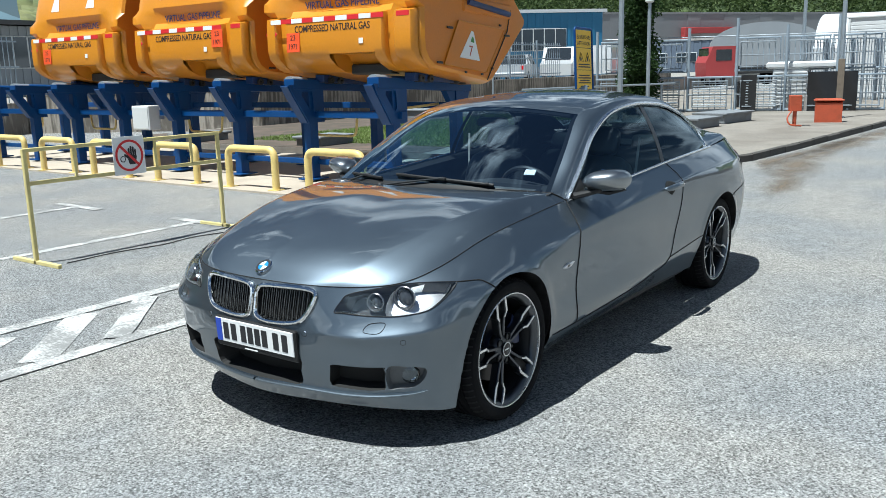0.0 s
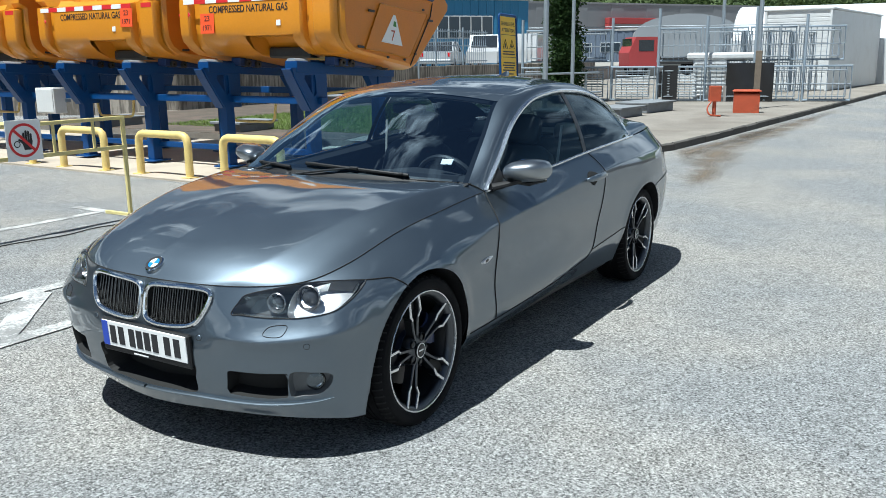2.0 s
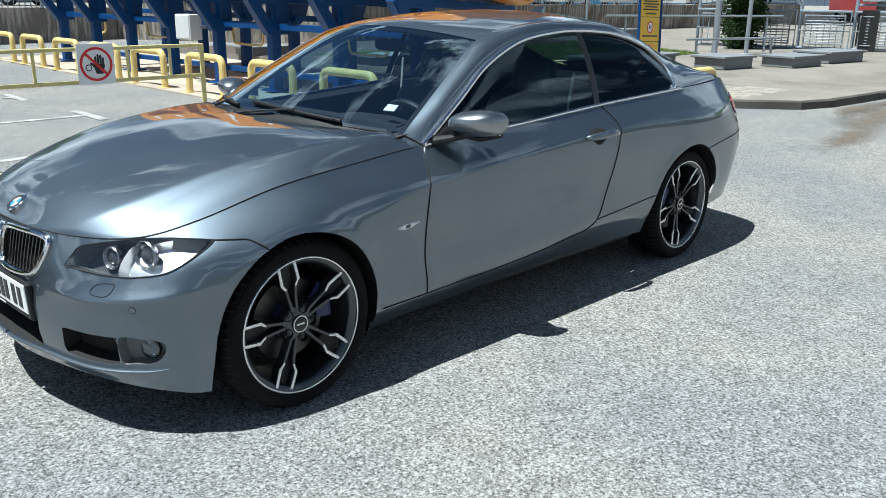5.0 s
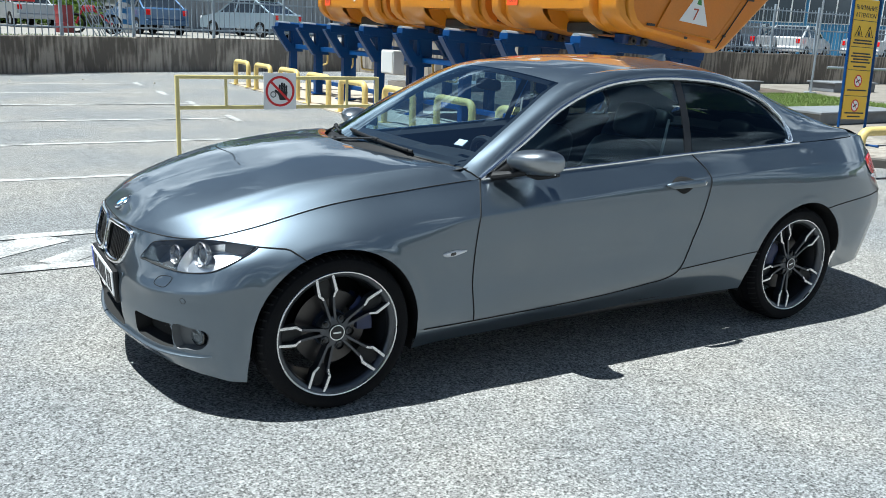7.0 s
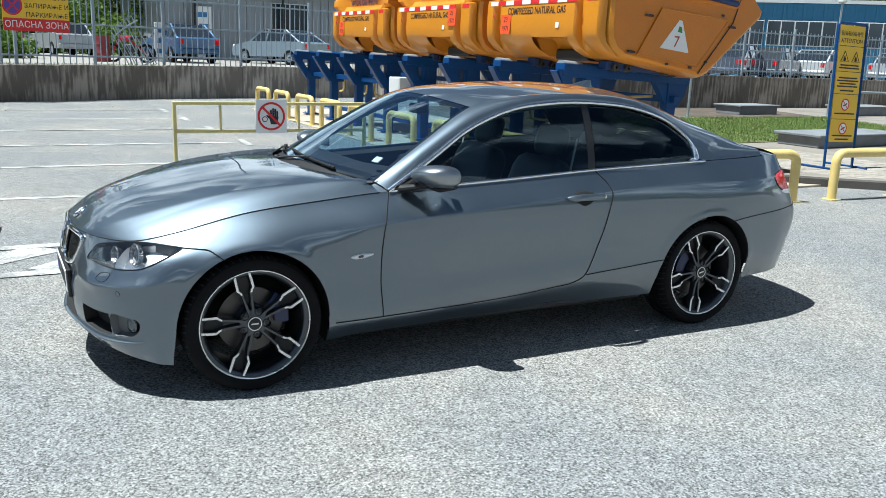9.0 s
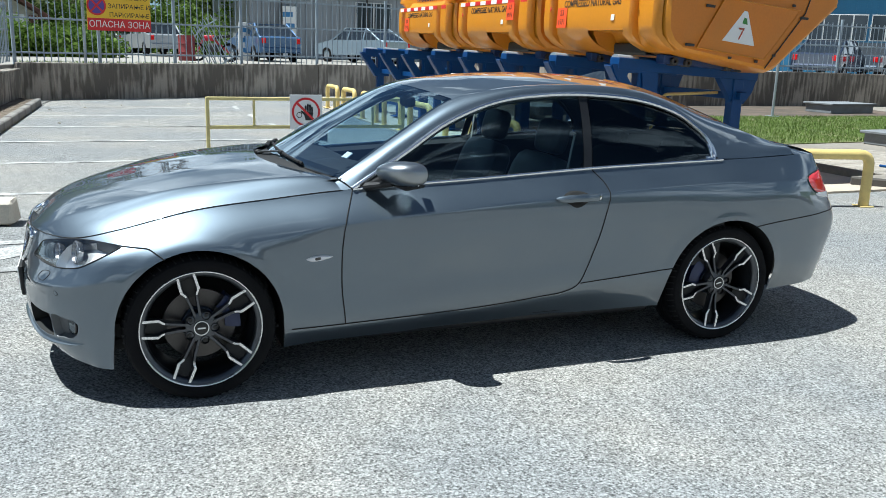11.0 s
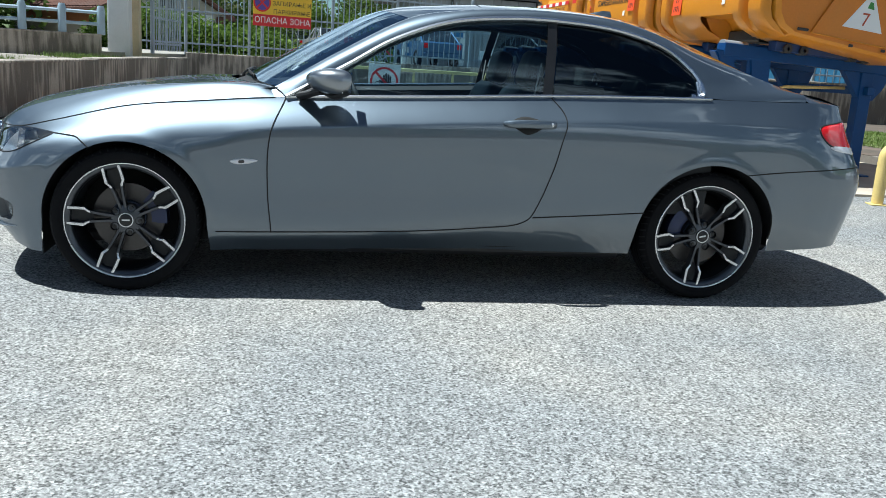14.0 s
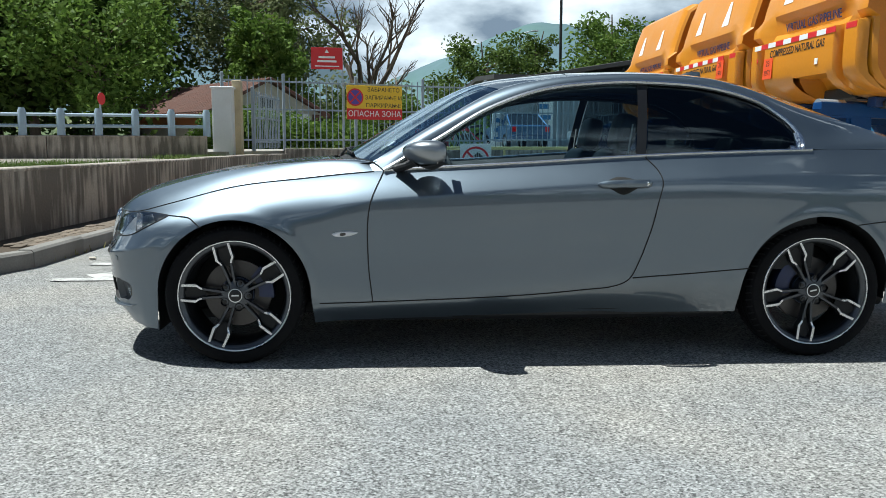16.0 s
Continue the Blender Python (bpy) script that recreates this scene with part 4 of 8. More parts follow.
# nose: black inner shell behind the openings, kidney grilles, lamps, plate
DULLCHROME = plain("dull_lamp_ring", (.38, .38, .385), .25, .9)
CHROMEDARK = plain("dark_chrome_slat", (0.13, 0.125, 0.12), 0.25, 0.9)
for side in (-1, 1):
    f = np.array([1, side, 1.0])
    ring = [p * f for p in (band(*closed_curve(KIDNEY, 60)[:, :2].T) + band_normal(*closed_curve(KIDNEY, 60)[:, :2].T) * .004)]
    gr = part("kidney_grille", tube(Mesh(), ring, .0112, 10, closed=True), CHROME, car, "chrome kidney grille surround", smooth=True)
    for k in range(12):
        u0 = .14 + k * (1.18 - .14) / 11
        col = np.linspace(2.7, 3.95, 120)
        ok = inside(KIDNEY, np.full(120, u0), col)
        if ok.sum() < 5:
            continue
        lo, hi = col[ok].min() + .02, col[ok].max() - .02
        vv = np.linspace(lo, hi, 8)
        p = band(np.full(8, u0), vv) - band_normal(np.full(8, u0), vv) * .012
        M = tube(Mesh(), p * f, .0034, 6)
        tube(M, (p - band_normal(np.full(8, u0), vv) * .012) * f, .0045, 6)
        part("grille_slat", M, CHROMEDARK, gr, smooth=True)
    part("grille_back", skin_patch(KIDNEY, -.045, side=side, edge=0), SEAM, gr, recalc=False)
    # head lamp
    lamp = part("headlamp", skin_patch(HEADLAMP, -.055, side=side, edge=0, rings=6), surface("dark_lamp_housing", (0.085, 0.087, 0.088), 0.22, vary=0.1), car, "clear headlamp with dark housing", smooth=True, recalc=False)
    cover = part("lens", skin_patch(HEADLAMP, .006, side=side, edge=.0025, grow=1.015), CLEAR, lamp, smooth=True, recalc=False)
    cover.visible_shadow = False
    part("lamp_gasket", tube(Mesh(), skin_line(HEADLAMP, .001, side, 6, True), .0026, 6, closed=True), BLACK, lamp, smooth=True)
    for u0, v0, r in ((2.41, 3.46, .034), (2.97, 3.47, .044)):
        p, nn = band(u0, v0) * f, Vector((-0.93, side * .25, .12)).normalized()
        c = Vector(p) - nn * .045
        m = Matrix.Translation(c) @ nn.to_track_quat("Z", "Y").to_matrix().to_4x4()
        part("projector_ring", lathe(Mesh(), [(r, 0), (r + .006, .022), (r + .002, .026), (r - .005, .016), (r - .008, 0)], 28, m), DULLCHROME, lamp, smooth=True)
        part("projector_lens", lathe(Mesh(), [(.001, .022), (r * .35, .020), (r * .65, .013), (r * .8, .002)], 24, m), plain("projector_glass", (.06, .065, .07), .04, .3, 1.0), lamp, smooth=True)
    part("reflector", skin_patch([(2.66, 2.98), (3.22, 2.93), (3.60, 3.06), (4.02, 3.47), (3.62, 3.74), (3.15, 3.80), (2.78, 3.76)], -.046, side=side, edge=-.010, n=32), plain("lamp_reflector", (.80, .81, .82), .34, 1.0), lamp, smooth=True, recalc=False)
    # fog lamp and side intake
    cell = part("fog_lamp", skin_patch(FOGCELL, -.030, side=side, edge=0), surface("grey_fog_lamp_cell", (0.10, 0.105, 0.11), .4, vary=.1), car, "round fog lamp in a grey cell", smooth=True, recalc=False)
    p = Vector(band(2.84, 1.39) * f)
    nn = Vector((-.90, side * .42, 0)).normalized()
    m = Matrix.Translation(p - nn * .050) @ nn.to_track_quat("Z", "Y").to_matrix().to_4x4()
    part("fog_bezel", lathe(Mesh(), [(.040, .004), (.040, .020), (.036, .024), (.030, .012)], 28, m), CHROMEDARK, cell, smooth=True)
    part("fog_reflector", lathe(Mesh(), [(.030, .012), (.020, .006), (.017, .012), (.008, .006), (.001, .005)], 28, m), CHROME, cell, smooth=True)
    part("fog_lens", lathe(Mesh(), [(.036, .024), (.022, .030), (.001, .032)], 28, m), CLEAR, cell, smooth=True)
    part("intake_lining", skin_patch(INTAKE_SIDE, -.06, side=side, edge=0), SEAM, car, recalc=False)
    part("splitter_strip", tube(Mesh(), skin_line([(.02, .93), (.38, .92), (.83, .93), (1.47, .86), (2.2, .82), (2.8, .84), (3.15, .92)], .004, side), [.013] * 49 + list(np.linspace(.013, .002, 24)), 8, squash=.6), PAINT, car, smooth=True)
    part("washer_cover", tube(Mesh(), skin_line([(2.23, 2.66), (2.35, 2.84), (2.62, 2.82), (2.50, 2.61)], .0005, side, 8, True), .0014, 6, closed=True), SEAM, car, smooth=True)
    for u0, v0 in ((2.90, 2.31), (1.10, 2.58)):
        p, nn = Vector(band(u0, v0) * f), Vector(band_normal(np.array(u0), np.array(v0)) * f)
        m = Matrix.Translation(p - nn * .003) @ nn.to_track_quat("Z", "Y").to_matrix().to_4x4()
        part("parking_sensor", lathe(Mesh(), [(.011, 0), (.011, .004), (.009, .0055), (.001, .0055)], 18, m), PAINT, car, smooth=True)
        part("sensor_ring", lathe(Mesh(), [(.0125, 0), (.0125, .0042), (.0112, .0042), (.0112, 0)], 18, m), SEAM, car)
    # tail lamp, side repeater, door handle
    tl = part("tail_lamp", skin_patch(TAILLAMP, .005, side=side, edge=.001), REDLENS, car, "red tail lamp with pale lower strip", smooth=True, recalc=False)
    part("reverse_strip", skin_patch([(12.99, 2.80), (13.6, 2.78), (14.3, 2.76), (14.7, 2.78), (14.7, 2.62), (13.9, 2.60), (13.1, 2.69)], .006, side=side, edge=.001, n=30), WHITELENS, tl, smooth=True, recalc=False)
    part("lamp_gasket", tube(Mesh(), skin_line(TAILLAMP, .001, side, 6, True), .004, 6, closed=True), BLACK, tl, smooth=True)
    rp = part("side_repeater", skin_patch([(6.36, 2.53), (6.5, 2.565), (6.72, 2.565), (6.9, 2.525), (6.76, 2.475), (6.52, 2.475)], .007, side=side, edge=.001, n=24, rings=4), WHITELENS, car, "pale side repeater lamp", smooth=True, recalc=False)
    part("repeater_mark", skin_patch([(6.58, 2.545), (6.70, 2.545), (6.70, 2.495), (6.58, 2.495)], .0085, side=side, edge=.006, n=16, rings=3), DISC, rp, recalc=False)
    # near-black patch on the door skin paints the shade of the handle recess
    cup = part("handle_cup_shade", skin_patch([(8.62, 3.08), (8.61, 3.26), (8.71, 3.40), (8.82, 3.26), (8.81, 3.06), (8.71, 2.93)], .0045, side=side, edge=.002, n=28, rings=5), SEAM, doors[side], recalc=False)
    hp = [(.300, .897, .836), (.330, .917, .838), (.40, .926, .841), (.47, .926, .842), (.525, .918, .842), (.545, .895, .842)]
    part("door_handle", tube(Mesh(), [np.array(p) * f for p in smooth_curve(np.array(hp), np.linspace(0, 5, 26))], [.006, .008, .010, .012, .0135, .015, .016, .017] + [.0175] * 15 + [.016, .013, .009], 10, squash=1.1), PAINT, doors[side], smooth=True)
    m = Matrix.Translation(Vector((.522, side * .934, .842))) @ Vector((0, side, 0)).to_track_quat("Z", "Y").to_matrix().to_4x4()
    part("lock", lathe(Mesh(), [(.009, -.01), (.009, .002), (.001, .003)], 16, m), CHROME, doors[side], smooth=True)
    part("exhaust_tip", lathe(Mesh(), [(.036, -.06), (.036, .06), (.032, .062), (.031, -.06)], 24, Matrix.Translation((2.27, side * .52, .30)) @ pose(0, 0, 0, 0, 90, 0)), CHROME, car, smooth=True)
part("intake_lining", skin_patch(INTAKE_FULL, -.09, n=60, edge=0), SEAM, car, recalc=False)

# number plate: frame, white plate, blue strip, plain bars in place of its characters
pm = Matrix.Translation((-2.108, -.019, .444)) @ Matrix.Diagonal((1, .93, 1, 1)) @ pose(0, 0, 0, 0, -3, 0)
M = cbox(Mesh(), (0, 0, -.006), (.022, .545, .140), .006)
fr = part("plate_frame", M, BLACK, car)
fr.matrix_basis = pm
plate = part("number_plate", cbox(Mesh(), (-.013, 0, .004), (.006, .520, .108), .002), SIGNWHITE, fr, "white number plate with dark bars")
part("plate_strip", cbox(Mesh(), (-.0165, .240, .004), (.002, .038, .104), .0005), plain("plate_blue", (.02, .06, .42), .4), plate)
for k, y in enumerate((.190, .137, .070, .022, -.026, -.074, -.148, -.206)):
    part("plate_bar", cbox(Mesh(), (-.0170, y, .004), (.002, .036, .076), .0005), INK, plate)
part("frame_bar", cbox(Mesh(), (-.012, .03, -.064), (.002, .09, .006), .0005), SIGNWHITE, fr)
# round badge on the bonnet
m = Matrix.Translation((-2.022, -.002, .736)) @ Vector((-.55, 0, .835)).to_track_quat("Z", "Y").to_matrix().to_4x4()
badge = part("bonnet_badge", lathe(Mesh(), [(.041, -.012), (.041, .003), (.037, .006), (.026, .006), (.025, .003), (.001, .003)], 40, m), CHROME, car, "round badge with blue and white quarters", smooth=True)
part("badge_ring", lathe(Mesh(), [(.036, .0062), (.036, .0070), (.026, .0070), (.026, .0062)], 40, m), INK, badge)
for k in range(4):
    wedge = [(0, 0)] + [(.0245 * math.cos(radians(k * 90 + a)), .0245 * math.sin(radians(k * 90 + a))) for a in range(0, 91, 15)]
    part("badge_quarter", prism(Mesh(), wedge, .0035, .0058, m), SIGNWHITE if k % 2 else plain("badge_blue", (.03, .22, .55), .3), badge)

# cowl, wipers
M = Mesh()
g0 = smooth_curve(COWL, np.linspace(0, 3.12, 40))
g1 = top_skin(np.full(40, .06), np.linspace(0, .90, 40))
g0 = g0 + np.array([-.02, 0, -.020])
rows = np.stack([g0 + (g1 - g0) * k for k in np.linspace(0, 1, 6)])
rows[1:5, :, 2] -= .012
for f in (1, -1):
    sheet(M, rows * np.array([1, f, 1.0]))
part("cowl_panel", M, BLACK, car, smooth=True, recalc=False)
for f in (1, -1):
    e1 = smooth_curve(COWL, np.linspace(3.0, 5, 14)) + np.array([0, 0, .0006])
    e2 = np.vstack([top_skin(np.full(8, .0), np.linspace(.87, 1, 8)), np.linspace(RAIL[0], ARC[0], 7)[1:]])
    under = e1 + np.array([-.030, -.004, -.005])
    g = np.stack([under] + [e1 + (e2 - e1) * k for k in np.linspace(0, 1, 6)])
    part("fender_corner", sheet(Mesh(), g * np.array([1, f, 1.0])), PAINT, car, smooth=True, recalc=True, angle=None)
ARMGREY = plain("worn_black_wiper_arm", (.030, .031, .033), .38)
for v0, s0, v1, s1, pivot, grip in ((-.62, .035, .25, .13, (-.940, .235, .945), .48), (.37, .03, .83, .11, (-.835, .60, .925), .52)):
    k = np.linspace(0, 1, 18)
    vv = v0 + (v1 - v0) * k
    line = top_skin(s0 + (s1 - s0) * k, np.abs(vv)) * np.stack([k * 0 + 1, np.where(vv < 0, -1, 1), k * 0 + 1], -1)
    out = np.array([-.50, 0, .86])
    wp = part("wiper", tube(Mesh(), line + out * .013, .0065, 8, squash=1.3), BLACK, car, "black wiper resting on the windscreen", smooth=True)
    part("wiper_blade", tube(Mesh(), line + out * .004, .0040, 6), RUBBER, wp, smooth=True)
    mid = line[int(17 * grip)] + out * .021
    elbow = np.array(pivot) * .62 + mid * .38 + np.array([-.006, 0, .004])
    part("wiper_arm", tube(Mesh(), smooth_curve(np.array([pivot, elbow, mid]), np.linspace(0, 2, 14)), list(np.linspace(.011, .0060, 14)), 8, squash=.7), ARMGREY, wp, smooth=True)
    part("wiper_clip", cbox(Mesh(), (0, 0, 0), (.020, .050, .016), .004, Matrix.Translation(mid - out * .004)), BLACK, wp)
    for q in (.08, .92):
        part("wiper_clip", cbox(Mesh(), (0, 0, 0), (.015, .026, .015), .004, Matrix.Translation(line[int(17 * q)] + out * .015)), BLACK, wp)
    part("wiper_pivot", lathe(Mesh(), [(.019, -.03), (.019, .010), (.012, .018), (.001, .019)], 14, Matrix.Translation(pivot)), BLACK, wp, smooth=True)

# door mirrors
# body paint in a lighter tone, so that the caps look sunlit
MIRRORCAP = car_paint("sunlit_mirror_cap_paint", (.27, .29, .31), 1.0, .34)
for side in (-1, 1):
    M = Mesh()
    rows = []
    for i in range(17):
        t = math.pi * i / 16
        row = []
        for j in range(33):
            a = 2 * math.pi * j / 32
            cx_, cy_, cz_ = math.sin(t) * math.cos(a), math.cos(t), math.sin(t) * math.sin(a)
            sg = lambda q, e: math.copysign(abs(q) ** e, q)
            x, y, z = sg(cx_, .8) * (.112 if cx_ < 0 else .075), sg(cy_, .80) * .106, sg(cz_, .80) * .059
            x = min(x, .050)
            z = z * (1 - .30 * max(0, -x / .112) ** 1.5) + .014 * max(0, -x / .112)
            z = max(z, -.052 + .10 * max(0, -x / .112) ** 2 * .3)
            z += .010 * (y / .118)
            x += .035 * (y / .118)
            row.append((x, y, z))
        rows.append(row)
    sheet(M, rows)
    m = Matrix.Translation((-.485, side * .905, .978)) @ Matrix.Diagonal((1, side, 1, 1))
    M.moved(m)
    mr = part("door_mirror", M, MIRRORCAP, doors[side], "grey door mirror with dark foot", smooth=True)
    tilt = Matrix.Translation((-.425, side * .905, .980)) @ pose(0, 0, 0, 0, 0, side * 17)
    part("mirror_glass", cbox(Mesh(), (0, 0, 0), (.006, .17, .092), .003, tilt), plain("mirror_silver", (.85, .87, .88), .02, 1.0), mr)
    part("mirror_foot", tube(Mesh(), [(-.62, side * .775, .908), (-.58, side * .83, .922), (-.53, side * .88, .940)], [.034, .026, .030], 10, squash=.6), BLACK, mr, smooth=True)
    part("mirror_base", tube(Mesh(), [(-.52, side * .83, .928), (-.47, side * .90, .917), (-.43, side * .98, .935)], [.02, .032, .018], 10, squash=.45), BLACK, mr, smooth=True)
# roof fin
M = Mesh()
fin = [(.86, 0), (.92, .016), (1.0, .020), (1.07, .016), (1.10, 0), (1.07, -.016), (1.0, -.020), (.92, -.016)]
sheet(M, [[(x + (1.075 - x) * k * .55, y * (1 - k) ** .8, 1.385 + .045 * k * (1 - max(0, (.98 - x)) * 3)) for x, y in fin + fin[:1]] for k in np.linspace(0, 1, 6)])
part("aerial_fin", M, PAINT, car, smooth=True)

# ---- inside the car ----
M = Mesh()
prof = [(-.92, .86), (-.80, .93), (-.62, .955), (-.48, .93), (-.42, .85), (-.46, .70), (-.50, .35)]
sheet(M, [[(x, y, z) for x, z in prof] for y in np.linspace(-.72, .72, 9)])
dash = part("dashboard", M, TRIM, car, smooth=True, recalc=False)
M = Mesh()
sheet(M, [[(x - .01, y, z + .028 * math.exp(-((y + .36) / .17) ** 2)) for x, z in prof[1:4]] for y in np.linspace(-.60, -.12, 13)])
part("instrument_hood", M, TRIM, dash, smooth=True, recalc=False)
cm = Matrix.Translation((-.33, -.36, .845)) @ pose(0, 0, 0, 0, 66, 0)
wheel = part("steering_wheel", tube(Mesh(), [cm @ Vector((.182 * math.cos(a), .182 * math.sin(a), 0)) for a in np.linspace(0, 2 * math.pi, 40, endpoint=False)], .016, 8, closed=True), LEATHER, car, smooth=True)
M = lathe(Mesh(), [(.001, -.02), (.06, -.012), (.07, .01), (.001, .02)], 20, cm)
for a in (0, 130, 230):
    tube(M, [cm @ Vector((.05 * math.cos(radians(a)), .05 * math.sin(radians(a)), 0)), cm @ Vector((.178 * math.cos(radians(a)), .178 * math.sin(radians(a)), 0))], .014, 6)
part("wheel_hub", M, TRIM, wheel, smooth=True)
M = cbox(Mesh(), (.25, 0, .27), (2.6, 1.46, .03), .01)
cbox(M, (.1, 0, .40), (1.2, .22, .30), .04)
part("cabin_floor", M, TRIM, car)
for side in (-1, 1):
    u_, w_ = np.meshgrid(np.linspace(6.9, 11.0, 40), np.linspace(1.1, 3.97, 16), indexing="ij")
    g = band(u_, w_)
    g[..., 1] -= np.where(w_ > 3.96, .006, .055 + .03 * np.clip((3.6 - w_) / 2, 0, 1))
    part("door_trim", sheet(Mesh(), g * np.array([1, side, 1.0])), TRIM, car, smooth=True, recalc=False)
s_, v_ = np.meshgrid(np.linspace(2.02, 6.9, 30), np.linspace(0, 1, 14), indexing="ij")
skin("headliner", top_skin(s_, v_) - np.array([0, 0, .03]), surface("grey_headliner", (.03, .03, .032), .9, vary=.05), car)


def rounded_slab(w, d, h, k=5):
    """A cushion: box with swollen faces and soft corners."""
    M, n = Mesh(), 9
    rows = []
    for i in range(n):
        t = math.pi * i / (n - 1)
        row = []
        for j in range(21):
            a = 2 * math.pi * j / 20
            x, y, z = math.sin(t) * math.cos(a), math.sin(t) * math.sin(a), math.cos(t)
            e = 2.0 / k
            sg = lambda q: math.copysign(abs(q) ** e, q)
            row.append((sg(x) * w / 2, sg(y) * d / 2, sg(z) * h / 2))
        rows.append(row)
    return sheet(M, rows)


for y in (-.36, .36):
    seat = part("front_seat", rounded_slab(.52, .50, .18).moved(pose(.10, y, .42)), LEATHER, car, "black leather bucket seat", smooth=True)
    part("backrest", rounded_slab(.16, .50, .62).moved(pose(.42, y, .70, 0, 20, 0)), LEATHER, seat, smooth=True)
    part("headrest", rounded_slab(.10, .26, .19, 4).moved(pose(.555, y, 1.085, 0, 14, 0)), LEATHER, seat, smooth=True)
bench = part("rear_seat", rounded_slab(.45, 1.1, .20).moved(pose(1.0, 0, .45)), LEATHER, car, smooth=True)
part("backrest", rounded_slab(.14, 1.1, .55).moved(pose(1.30, 0, .70, 0, 24, 0)), LEATHER, bench, smooth=True)
for y in (-.33, .33):
    part("headrest", rounded_slab(.10, .24, .13, 4).moved(pose(1.40, y, 1.0, 0, 24, 0)), LEATHER, bench, smooth=True)
part("parcel_shelf", cbox(Mesh(), (1.60, 0, .985), (.45, 1.15, .02), .005), TRIM, car)
part("interior_mirror", rounded_slab(.03, .22, .06, 4).moved(pose(-.16, 0, 1.245, 0, 0, 0)), BLACK, car, smooth=True)
for y in (-.57, .57):
    part("seat_belt", tube(Mesh(), [(.53, y * 1.12, 1.12), (.50, y * 1.10, .9), (.44, y * 1.06, .55)], .009, 6, squash=.4), plain("grey_webbing", (.30, .29, .27), .8), car)
cardp = Vector(top_skin(np.array(.44), np.array(.80)) * FLIP)
part("windscreen_card", cbox(Mesh(), (0, 0, 0), (.006, .060, .040), .001, Matrix.Translation(cardp + Vector((.012, 0, -.012))) @ pose(0, 0, 0, 0, 54, 8)), SIGNWHITE, car, "small white card behind the windscreen")


